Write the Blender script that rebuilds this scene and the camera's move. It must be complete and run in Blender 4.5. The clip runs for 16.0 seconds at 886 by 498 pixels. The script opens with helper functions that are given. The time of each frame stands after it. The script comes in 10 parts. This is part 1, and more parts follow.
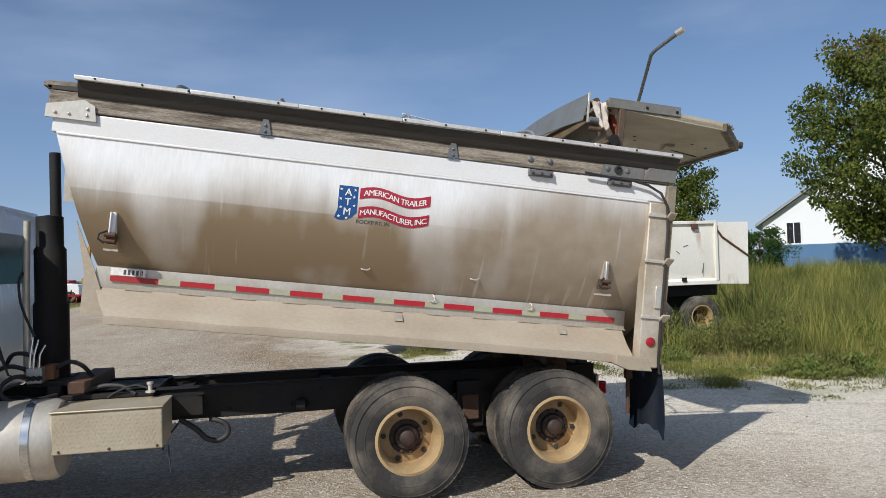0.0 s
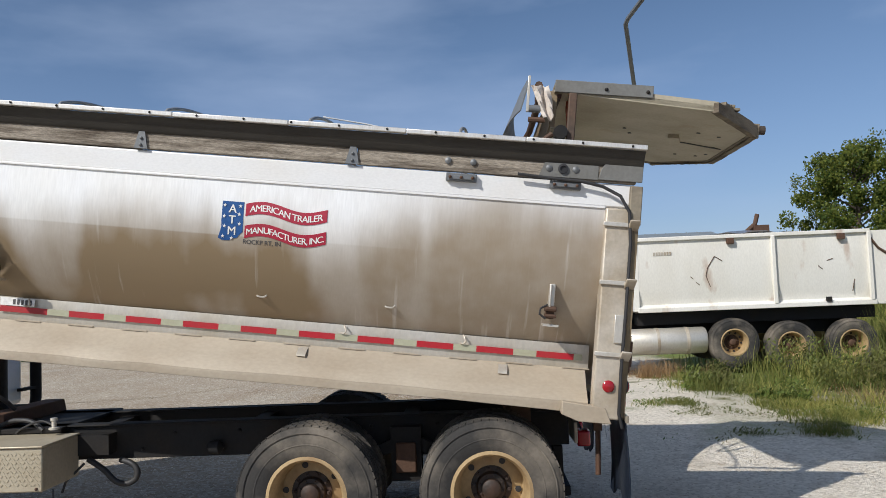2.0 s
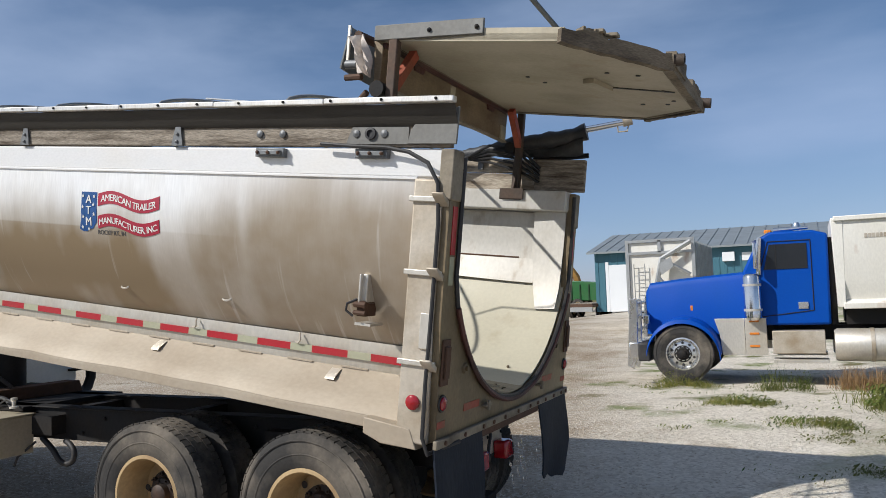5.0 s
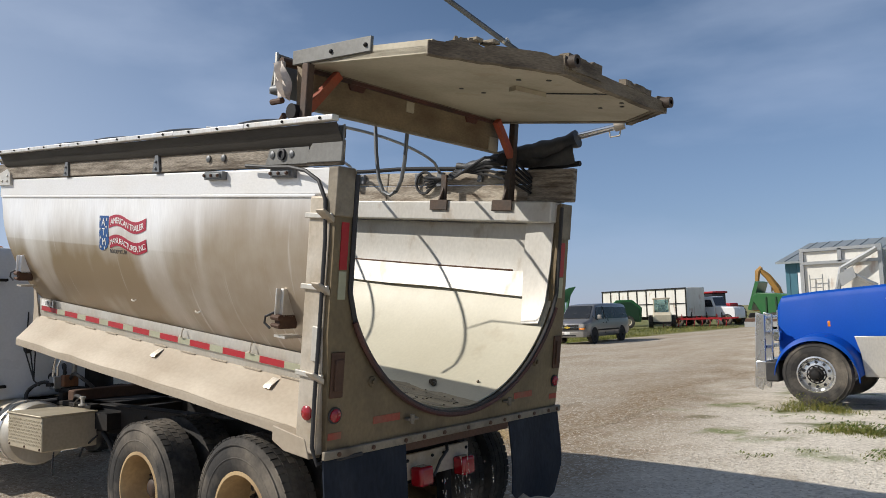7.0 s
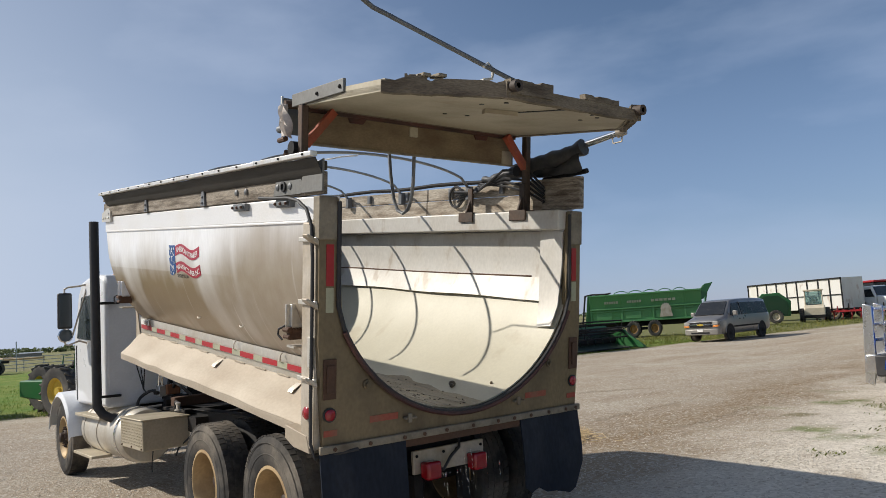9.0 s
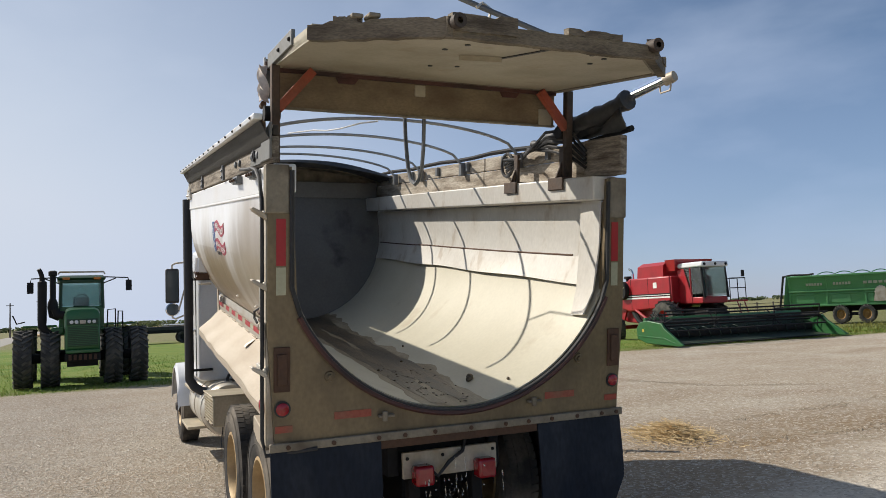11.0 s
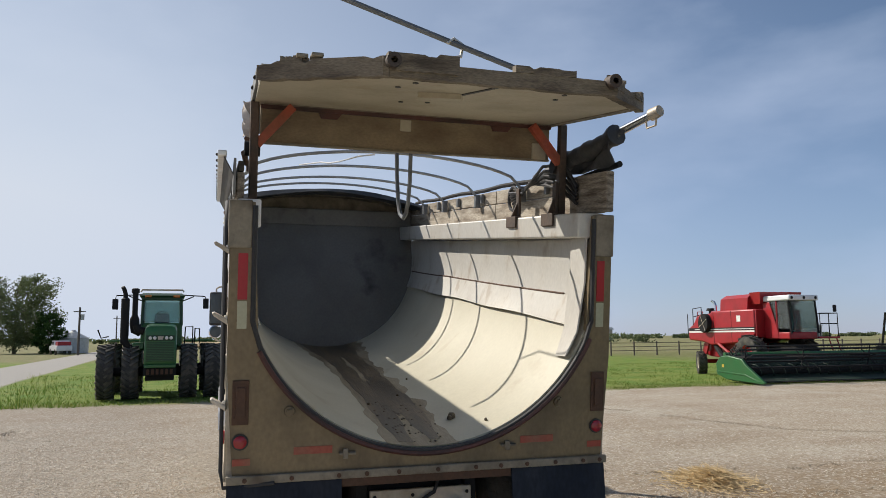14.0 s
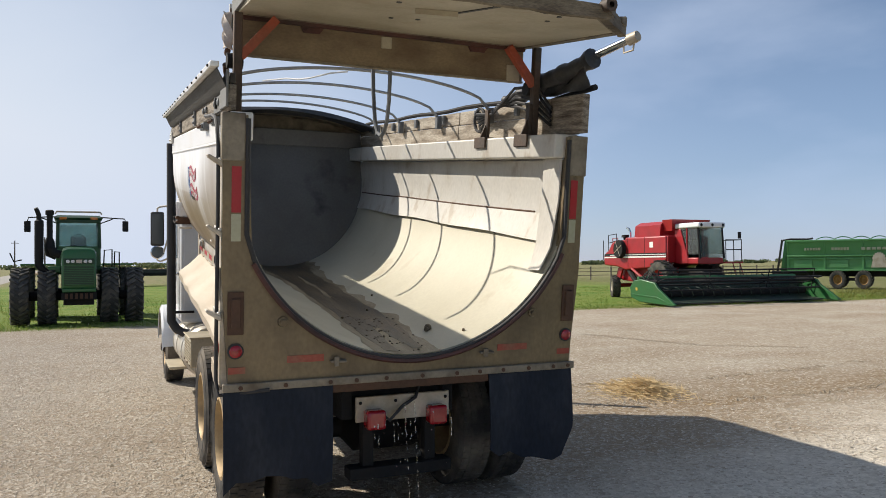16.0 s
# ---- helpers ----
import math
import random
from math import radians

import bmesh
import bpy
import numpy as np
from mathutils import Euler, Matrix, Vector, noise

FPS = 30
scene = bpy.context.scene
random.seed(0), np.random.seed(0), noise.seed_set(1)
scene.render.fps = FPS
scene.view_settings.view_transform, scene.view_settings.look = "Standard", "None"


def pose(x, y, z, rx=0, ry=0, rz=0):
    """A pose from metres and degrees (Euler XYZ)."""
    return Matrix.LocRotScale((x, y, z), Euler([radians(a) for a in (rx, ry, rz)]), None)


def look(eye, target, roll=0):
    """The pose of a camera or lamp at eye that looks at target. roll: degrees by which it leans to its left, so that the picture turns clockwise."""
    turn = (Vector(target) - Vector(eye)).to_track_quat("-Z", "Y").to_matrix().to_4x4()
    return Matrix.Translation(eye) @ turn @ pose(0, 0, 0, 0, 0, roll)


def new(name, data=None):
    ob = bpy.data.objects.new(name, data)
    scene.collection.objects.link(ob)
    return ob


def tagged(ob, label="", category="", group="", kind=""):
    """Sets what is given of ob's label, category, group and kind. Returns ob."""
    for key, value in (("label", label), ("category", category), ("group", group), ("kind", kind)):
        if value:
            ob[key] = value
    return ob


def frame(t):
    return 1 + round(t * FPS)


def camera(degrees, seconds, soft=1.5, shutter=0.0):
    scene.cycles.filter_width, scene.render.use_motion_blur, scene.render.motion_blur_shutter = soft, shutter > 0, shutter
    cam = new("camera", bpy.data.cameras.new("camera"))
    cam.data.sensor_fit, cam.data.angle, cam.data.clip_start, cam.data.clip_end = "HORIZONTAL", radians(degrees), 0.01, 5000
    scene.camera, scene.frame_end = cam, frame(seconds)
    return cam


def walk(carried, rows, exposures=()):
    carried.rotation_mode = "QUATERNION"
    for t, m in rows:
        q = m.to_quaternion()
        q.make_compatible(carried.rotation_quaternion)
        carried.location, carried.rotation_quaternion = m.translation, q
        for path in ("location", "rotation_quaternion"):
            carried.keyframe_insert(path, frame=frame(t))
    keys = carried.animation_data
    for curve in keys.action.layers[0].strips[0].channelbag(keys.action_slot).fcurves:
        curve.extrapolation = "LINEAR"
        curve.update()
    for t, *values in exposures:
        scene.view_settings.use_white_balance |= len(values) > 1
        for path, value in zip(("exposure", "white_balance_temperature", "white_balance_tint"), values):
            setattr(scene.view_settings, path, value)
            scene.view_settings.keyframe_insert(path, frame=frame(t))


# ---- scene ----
cam = camera(60.7, 16.0, 0.55)
PATH = [
    (0.0, -3.236, -6.332, 1.961, 91.519, 1.795, -11.546),
    (0.5, -2.644, -6.165, 1.997, 92.424, 1.492, -9.258),
    (1.0, -2.078, -5.889, 1.973, 93.045, 2.207, -5.492),
    (1.5, -1.5, -5.656, 1.946, 93.259, 2.599, -1.454),
    (2.0, -0.972, -5.439, 1.939, 93.431, 2.327, 2.706),
    (2.5, -0.453, -5.169, 1.948, 94.039, 2.318, 7.127),
    (3.0, 0.119, -4.954, 1.913, 94.686, 2.23, 11.756),
    (3.5, 0.604, -4.641, 1.857, 95.013, 2.116, 16.237),
    (4.0, 1.044, -4.34, 1.857, 94.645, 2.116, 19.776),
    (4.5, 1.493, -4.091, 1.85, 93.734, 2.198, 22.682),
    (7.0, 3.369, -2.887, 1.798, 94.874, 1.668, 40.871),
    (7.5, 3.67, -2.861, 1.782, 94.623, 2.816, 43.852),
    (8.0, 3.952, -2.848, 1.774, 94.693, 3.69, 46.187),
    (8.5, 4.228, -2.678, 1.761, 95.221, 3.818, 48.925),
    (9.0, 4.402, -2.458, 1.777, 95.633, 3.687, 51.827),
    (9.5, 4.442, -2.1, 1.764, 95.654, 3.502, 55.334),
    (12.0, 4.542, -0.293, 1.769, 94.668, 1.426, 71.865),
    (12.5, 4.594, -0.155, 1.79, 95.238, 1.093, 73.101),
    (13.0, 4.642, -0.142, 1.832, 96.026, 0.94, 73.557),
    (13.5, 4.67, -0.143, 1.844, 96.696, 0.737, 73.452),
    (14.0, 4.686, -0.16, 1.834, 96.651, 0.52, 73.26),
    (14.5, 4.675, -0.171, 1.82, 95.658, 0.457, 72.872),
    (15.0, 4.652, -0.182, 1.807, 94.001, 0.453, 71.802),
    (15.5, 4.647, -0.336, 1.773, 92.255, 0.526, 69.743),
    (16.0, 4.686, -0.64, 1.756, 91.069, 0.446, 66.812),
]
walk(cam, [(t, pose(x, y, z, rx, ry, rz)) for t, x, y, z, rx, ry, rz in PATH],
     [(0.0, -0.14, 6250, 10), (4.5, -0.12, 6250, 10), (7.0, -0.10, 6520, 10), (9.5, -0.07, 6620, 10), (12.0, 0.07, 6750, 10), (14.0, 0.03, 6700, 10), (16.0, 0.19, 6850, 10)])

# ---- light ----
SUN_WAY = Vector((0.868, 0.856, -1.0)).normalized()
world = bpy.data.worlds.new("sky")
scene.world = world
world.use_nodes = True
wn, wl = world.node_tree.nodes, world.node_tree.links
sky = wn.new("ShaderNodeTexSky")
sky.sky_type = "NISHITA"
sky.sun_disc = False
sky.sun_elevation = math.asin(-SUN_WAY.z)
sky.sun_rotation = math.atan2(-SUN_WAY.x, -SUN_WAY.y)
sky.altitude, sky.air_density, sky.dust_density, sky.ozone_density = 200.0, 1.0, 0.2, 3.5
wn["Background"].inputs["Strength"].default_value = 0.088
# thin high cirrus: slightly whiter streaks in the same sky
wcoord = wn.new("ShaderNodeTexCoord")
wmap = wn.new("ShaderNodeMapping")
wmap.inputs["Scale"].default_value = (1.6, 2.6, 6.0)
wnoise = wn.new("ShaderNodeTexNoise")
wnoise.inputs["Scale"].default_value, wnoise.inputs["Detail"].default_value = 1.3, 6.0
wramp = wn.new("ShaderNodeMapRange")
wramp.inputs["From Min"].default_value, wramp.inputs["From Max"].default_value = 0.48, 0.72
wramp.inputs["To Max"].default_value = 0.36
wmix = wn.new("ShaderNodeMix")
wmix.data_type = "RGBA"
wmix.inputs["B"].default_value = (6.2, 7.4, 9.6, 1)
wl.new(wcoord.outputs["Generated"], wmap.inputs["Vector"])
wl.new(wmap.outputs["Vector"], wnoise.inputs["Vector"])
wl.new(wnoise.outputs["Fac"], wramp.inputs["Value"])
wl.new(wramp.outputs["Result"], wmix.inputs["Factor"])
wl.new(sky.outputs["Color"], wmix.inputs["A"])
# summer haze: the sky pales towards the horizon and towards the sun's side
wsep = wn.new("ShaderNodeSeparateXYZ")
wl.new(wcoord.outputs["Generated"], wsep.inputs["Vector"])
wlow = wn.new("ShaderNodeMapRange")
wlow.interpolation_type = "SMOOTHSTEP"
for key, val in (("From Min", 0.46), ("From Max", -0.06), ("To Max", 1.0)):
    wlow.inputs[key].default_value = val
wl.new(wsep.outputs["Z"], wlow.inputs["Value"])
wdot = wn.new("ShaderNodeVectorMath")
wdot.operation = "DOT_PRODUCT"
wdot.inputs[1].default_value = -SUN_WAY
wl.new(wcoord.outputs["Generated"], wdot.inputs[0])
wsun = wn.new("ShaderNodeMapRange")
wsun.interpolation_type = "SMOOTHSTEP"
for key, val in (("From Min", -0.1), ("From Max", 0.95), ("To Min", 0.5), ("To Max", 1.0)):
    wsun.inputs[key].default_value = val
wl.new(wdot.outputs["Value"], wsun.inputs["Value"])
wfac = wn.new("ShaderNodeMath")
wfac.operation = "MULTIPLY"
wl.new(wlow.outputs["Result"], wfac.inputs[0])
wl.new(wsun.outputs["Result"], wfac.inputs[1])
whaze = wn.new("ShaderNodeMix")
whaze.data_type = "RGBA"
wtint = wn.new("ShaderNodeMix")
wtint.data_type = "RGBA"
wtint.inputs["A"].default_value, wtint.inputs["B"].default_value = (3.4, 4.8, 8.5, 1), (7.2, 8.0, 9.3, 1)
wside = wn.new("ShaderNodeMapRange")
wside.interpolation_type = "SMOOTHSTEP"
for key, val in (("From Min", -0.1), ("From Max", 0.85)):
    wside.inputs[key].default_value = val
wl.new(wdot.outputs["Value"], wside.inputs["Value"])
wl.new(wside.outputs["Result"], wtint.inputs["Factor"])
wl.new(wtint.outputs["Result"], whaze.inputs["B"])
wglow = wn.new("ShaderNodeMapRange")
wglow.interpolation_type = "SMOOTHSTEP"
for key, val in (("From Min", 0.1), ("From Max", 1.0), ("To Max", 0.55)):
    wglow.inputs[key].default_value = val
wl.new(wdot.outputs["Value"], wglow.inputs["Value"])
wmost = wn.new("ShaderNodeMath")
wmost.operation, wmost.use_clamp = "ADD", True
wl.new(wfac.outputs["Value"], wmost.inputs[0])
wl.new(wglow.outputs["Result"], wmost.inputs[1])
wl.new(wmost.outputs["Value"], whaze.inputs["Factor"])
wl.new(wmix.outputs["Result"], whaze.inputs["A"])
wl.new(whaze.outputs["Result"], wn["Background"].inputs["Color"])
sun = new("sun", bpy.data.lights.new("sun", "SUN"))
sun.data.energy, sun.data.angle, sun.data.color = 4.9, radians(0.55), (1.0, 0.95, 0.87)
sun.matrix_world = look((-30, -30, 30), Vector((-30, -30, 30)) + SUN_WAY)


# ---- geometry tools ----
class Geo:
    """Vertices and faces of one mesh, collected shape by shape."""

    def __init__(self):
        self.v, self.f = [], []

    def add(self, v, f):
        n = len(self.v)
        self.v += [tuple(p) for p in v]
        self.f += [tuple(i + n for i in q) for q in f]
        return self

    def box(self, x0, x1, y0, y1, z0, z1, m=None):
        v = [Vector((x, y, z)) for x in (x0, x1) for y in (y0, y1) for z in (z0, z1)]
        if m is not None:
            v = [m @ p for p in v]
        return self.add(v, [(0, 1, 3, 2), (4, 6, 7, 5), (0, 4, 5, 1), (2, 3, 7, 6), (0, 2, 6, 4), (1, 5, 7, 3)])

    def prism(self, poly, axis, a, b, m=None):
        """A polygon in the plane across the axis, pushed from a to b."""
        def put(u, w, s):
            p = {"x": (s, u, w), "y": (u, s, w), "z": (u, w, s)}[axis]
            return m @ Vector(p) if m is not None else p
        n = len(poly)
        v = [put(u, w, a) for u, w in poly] + [put(u, w, b) for u, w in poly]
        f = [tuple(range(n)), tuple(range(2 * n - 1, n - 1, -1))]
        f += [(i, (i + 1) % n, n + (i + 1) % n, n + i) for i in range(n)]
        return self.add(v, f)

    def loft(self, rings, caps=True, closed=True):
        n, v, f = len(rings[0]), [], []
        for r in rings:
            v += list(r)
        for k in range(len(rings) - 1):
            for i in range(n if closed else n - 1):
                j = (i + 1) % n
                f.append((k * n + i, k * n + j, (k + 1) * n + j, (k + 1) * n + i))
        if caps and closed:
            f += [tuple(range(n)), tuple(range((len(rings) - 1) * n, len(rings) * n))]
        return self.add(v, f)

    def tube(self, pts, r, n=8):
        pts = [Vector(p) for p in pts]
        rad = r if isinstance(r, (list, tuple)) else [r] * len(pts)
        rings, side = [], None
        for i, p in enumerate(pts):
            way = (pts[min(i + 1, len(pts) - 1)] - pts[max(i - 1, 0)]).normalized()
            if side is None:
                side = way.orthogonal().normalized()
            side = (side - way * side.dot(way)).normalized()
            up = way.cross(side)
            rings.append([p + (side * math.cos(a) + up * math.sin(a)) * rad[i] for a in (2 * math.pi * k / n for k in range(n))])
        return self.loft(rings)

    def lathe(self, profile, c, axis="y", n=32):
        """Turns (radius, height) pairs round an axis through c."""
        rings = []
        for r, h in profile:
            ring = []
            for k in range(n):
                a = 2 * math.pi * k / n
                u, w = r * math.cos(a), r * math.sin(a)
                ring.append(Vector(c) + Vector({"x": (h, u, w), "y": (u, h, w), "z": (u, w, h)}[axis]))
            rings.append(ring)
        return self.loft(rings, caps=False)

    def ball(self, c, r, n=10, squash=(1, 1, 1)):
        rings = []
        for i in range(1, n):
            a = math.pi * i / n
            rings.append([Vector(c) + Vector((r * squash[0] * math.sin(a) * math.cos(b), r * squash[1] * math.sin(a) * math.sin(b), r * squash[2] * math.cos(a)))
                          for b in (2 * math.pi * k / (n + 2) for k in range(n + 2))])
        return self.loft(rings)

    def sheet(self, rows, thick, way=None):
        """A grid of points given a thickness along way (or along its own normal)."""
        n, k = len(rows[0]), len(rows)
        top = [Vector(p) for r in rows for p in r]
        if way is None:
            low = []
            for j in range(k):
                for i in range(n):
                    a = Vector(rows[j][min(i + 1, n - 1)]) - Vector(rows[j][max(i - 1, 0)])
                    b = Vector(rows[min(j + 1, k - 1)][i]) - Vector(rows[max(j - 1, 0)][i])
                    low.append(Vector(rows[j][i]) - a.cross(b).normalized() * thick)
        else:
            low = [p + Vector(way) * thick for p in top]
        m, f = n * k, []
        for j in range(k - 1):
            for i in range(n - 1):
                q = (j * n + i, j * n + i + 1, (j + 1) * n + i + 1, (j + 1) * n + i)
                f += [q, tuple(m + s for s in reversed(q))]
        rim = [i for i in range(n)] + [j * n + n - 1 for j in range(1, k)] + [(k - 1) * n + i for i in range(n - 2, -1, -1)] + [j * n for j in range(k - 2, 0, -1)]
        f += [(rim[i], rim[(i + 1) % len(rim)], m + rim[(i + 1) % len(rim)], m + rim[i]) for i in range(len(rim))]
        return self.add(top + low, f)


def mesh_of(g, name, material, smooth=40.0):
    me = bpy.data.meshes.new(name)
    me.from_pydata(g.v, [], g.f)
    if len(g.v) < 60000:
        bm = bmesh.new()
        bm.from_mesh(me)
        bmesh.ops.recalc_face_normals(bm, faces=bm.faces)
        bm.to_mesh(me)
        bm.free()
    if smooth:
        me.shade_smooth()
        me.set_sharp_from_angle(angle=radians(smooth))
    me.materials.append(material)
    return me


def part(name, g, material, parent=None, label="", smooth=40.0, bevel=0.0):
    ob = new(name, mesh_of(g, name, material, smooth))
    ob.parent = parent
    if bevel:
        mod = ob.modifiers.new("edges", "BEVEL")
        mod.width, mod.segments, mod.limit_method, mod.angle_limit = bevel, 2, "ANGLE", radians(50)
        mod.harden_normals = False
    if label:
        ob["label"] = label
    return ob


def thing(name, label, category, at=(0, 0, 0), turn=0.0, group="", kind=""):
    ob = new(name)
    ob.empty_display_size = 0.2
    ob.matrix_world = pose(*at, 0, 0, turn)
    return tagged(ob, label, category, group, kind)


# ---- materials ----
def material(name, base, rough=0.6, metal=0.0, other=None, amount=0.4, scale=3.0, stretch=(1, 1, 1), fine=0.12, bump=0.1, fine_scale=40.0, spec=0.5, coat=0.0, trans=0.0, spots=None, spot_amount=0.0, spot_scale=1.0):
    """A surface with broad stains of a second colour, fine grain and relief."""
    m = bpy.data.materials.new(name)
    m.use_nodes = True
    n, l = m.node_tree.nodes, m.node_tree.links
    b = n["Principled BSDF"]
    b.inputs["Roughness"].default_value, b.inputs["Metallic"].default_value = rough, metal
    b.inputs["Specular IOR Level"].default_value, b.inputs["Coat Weight"].default_value = spec, coat
    b.inputs["Transmission Weight"].default_value = trans
    co = n.new("ShaderNodeTexCoord")
    mp = n.new("ShaderNodeMapping")
    mp.inputs["Scale"].default_value = stretch
    l.new(co.outputs["Object"], mp.inputs["Vector"])
    broad = n.new("ShaderNodeTexNoise")
    broad.inputs["Scale"].default_value, broad.inputs["Detail"].default_value = scale, 6.0
    l.new(mp.outputs["Vector"], broad.inputs["Vector"])
    ramp = n.new("ShaderNodeMapRange")
    ramp.inputs["From Min"].default_value, ramp.inputs["From Max"].default_value = 0.42, 0.72
    ramp.inputs["To Max"].default_value = amount
    l.new(broad.outputs["Fac"], ramp.inputs["Value"])
    mix = n.new("ShaderNodeMix")
    mix.data_type = "RGBA"
    mix.inputs["A"].default_value = (*base, 1)
    mix.inputs["B"].default_value = (*(other or [c * 0.6 for c in base]), 1)
    l.new(ramp.outputs["Result"], mix.inputs["Factor"])
    last = mix.outputs["Result"]
    if spots:
        sp = n.new("ShaderNodeTexNoise")
        sp.inputs["Scale"].default_value, sp.inputs["Detail"].default_value = spot_scale, 8.0
        l.new(mp.outputs["Vector"], sp.inputs["Vector"])
        sr = n.new("ShaderNodeMapRange")
        sr.inputs["From Min"].default_value, sr.inputs["From Max"].default_value = 0.6, 0.68
        sr.inputs["To Max"].default_value = spot_amount
        l.new(sp.outputs["Fac"], sr.inputs["Value"])
        sm = n.new("ShaderNodeMix")
        sm.data_type = "RGBA"
        sm.inputs["B"].default_value = (*spots, 1)
        l.new(sr.outputs["Result"], sm.inputs["Factor"])
        l.new(last, sm.inputs["A"])
        last = sm.outputs["Result"]
    grain = n.new("ShaderNodeTexNoise")
    grain.inputs["Scale"].default_value, grain.inputs["Detail"].default_value = fine_scale, 4.0
    l.new(mp.outputs["Vector"], grain.inputs["Vector"])
    gr = n.new("ShaderNodeMapRange")
    gr.inputs["From Min"].default_value, gr.inputs["From Max"].default_value = 0.3, 0.7
    gr.inputs["To Min"].default_value, gr.inputs["To Max"].default_value = 1.0 - fine, 1.0 + fine
    l.new(grain.outputs["Fac"], gr.inputs["Value"])
    mul = n.new("ShaderNodeVectorMath")
    mul.operation = "SCALE"
    l.new(last, mul.inputs[0])
    l.new(gr.outputs["Result"], mul.inputs["Scale"])
    l.new(mul.outputs["Vector"], b.inputs["Base Color"])
    rr = n.new("ShaderNodeMapRange")
    rr.inputs["To Min"].default_value, rr.inputs["To Max"].default_value = max(rough - 0.12, 0.02), min(rough + 0.15, 1.0)
    l.new(broad.outputs["Fac"], rr.inputs["Value"])
    l.new(rr.outputs["Result"], b.inputs["Roughness"])
    if bump:
        bp = n.new("ShaderNodeBump")
        bp.inputs["Strength"].default_value, bp.inputs["Distance"].default_value = bump, 0.01
        l.new(grain.outputs["Fac"], bp.inputs["Height"])
        l.new(bp.outputs["Normal"], b.inputs["Normal"])
    return m


def glass(name, tint, rough=0.03, alpha=1.0):
    m = material(name, tint, rough, 0.0, tint, 0.0, fine=0.02, bump=0.0)
    b = m.node_tree.nodes["Principled BSDF"]
    b.inputs["Transmission Weight"].default_value = alpha
    return m


M_STEEL_DARK = material("dark_chassis_steel", (0.014, 0.014, 0.015), 0.7, 0.0, (0.032, 0.025, 0.018), 0.5, 4.0, bump=0.2, spec=0.25)
M_RUST = material("rusty_steel", (0.095, 0.048, 0.028), 0.75, 0.1, (0.07, 0.045, 0.03), 0.7, 6.0, bump=0.3)
M_RUSTBRIGHT = material("orange_rust", (0.20, 0.085, 0.035), 0.8, 0.0, (0.09, 0.045, 0.028), 0.7, 9.0, bump=0.3)
M_GALV = material("galvanised_steel", (0.42, 0.43, 0.43), 0.45, 0.7, (0.3, 0.3, 0.29), 0.5, 3.0)
M_TYRE = material("dusty_tyre_rubber", (0.04, 0.038, 0.036), 0.85, 0.0, (0.20, 0.172, 0.138), 0.9, 3.0, bump=0.2, spec=0.25)
M_RIM_TAN = material("dusty_tan_rim", (0.42, 0.30, 0.155), 0.6, 0.2, (0.20, 0.115, 0.055), 0.6, 5.0, bump=0.15)
M_HUB = material("greasy_hub", (0.03, 0.022, 0.018), 0.6, 0.2, (0.10, 0.05, 0.028), 0.6, 9.0, bump=0.3)
M_ALU = material("dusty_aluminium", (0.62, 0.59, 0.53), 0.42, 0.55, (0.42, 0.35, 0.25), 0.65, 2.0, (1, 1, 0.5), 0.07, 0.06)
M_ALU_CLEAN = material("polished_aluminium", (0.74, 0.74, 0.73), 0.25, 0.9, (0.5, 0.47, 0.42), 0.5, 3.0, fine=0.05, bump=0.04)
M_SKIRT = material("dusty_fender_sheet", (0.42, 0.36, 0.28), 0.65, 0.15, (0.28, 0.215, 0.145), 0.5, 1.6, (0.7, 1, 1), 0.06, 0.06)
M_POST = material("grey_post_sheet", (0.53, 0.475, 0.395), 0.5, 0.3, (0.31, 0.235, 0.145), 0.85, 3.0, fine=0.08, bump=0.08)
M_REARPLATE = material("grimy_rear_plate", (0.20, 0.152, 0.088), 0.45, 0.25, (0.09, 0.068, 0.042), 0.8, 2.5, (1, 1, 0.7), 0.14, 0.14, spots=(0.045, 0.035, 0.024), spot_amount=0.75, spot_scale=1.9)
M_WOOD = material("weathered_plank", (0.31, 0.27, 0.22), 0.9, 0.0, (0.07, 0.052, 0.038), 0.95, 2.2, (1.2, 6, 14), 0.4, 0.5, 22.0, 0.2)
M_TARPRAIL = material("grey_plate_sheet", (0.19, 0.19, 0.18), 0.6, 0.2, (0.11, 0.10, 0.085), 0.6, 3.0, fine=0.1, bump=0.1)
# Darker than the lip above it and the plank below.
M_RAILDARK = material("dark_rail_sheet", (0.05, 0.045, 0.038), 0.7, 0.0, (0.028, 0.023, 0.018), 0.7, 3.0, (0.6, 3, 6), 0.15, 0.1)
M_DEFLECT = material("blue_grey_sheet", (0.19, 0.20, 0.205), 0.5, 0.3, (0.13, 0.12, 0.105), 0.6, 3.0, fine=0.08, bump=0.08)
M_PIPE = material("galvanised_pipe", (0.17, 0.178, 0.185), 0.5, 0.4, (0.10, 0.10, 0.10), 0.5, 6.0, fine=0.08, bump=0.08)
M_RIMRUST = material("oily_rust_edge", (0.085, 0.03, 0.024), 0.55, 0.0, (0.022, 0.016, 0.014), 0.9, 3.0, bump=0.3)
M_BOW = material("worn_bow_pipe", (0.34, 0.345, 0.345), 0.45, 0.4, (0.2, 0.19, 0.18), 0.5, 6.0, fine=0.08, bump=0.08)
# The far sideboards take a paler base than the near ones.
M_WOODFAR = material("pale_blotched_board", (0.42, 0.37, 0.30), 0.9, 0.0, (0.13, 0.095, 0.065), 0.95, 2.6, (1.0, 5, 7), 0.3, 0.4, 22.0, 0.2)
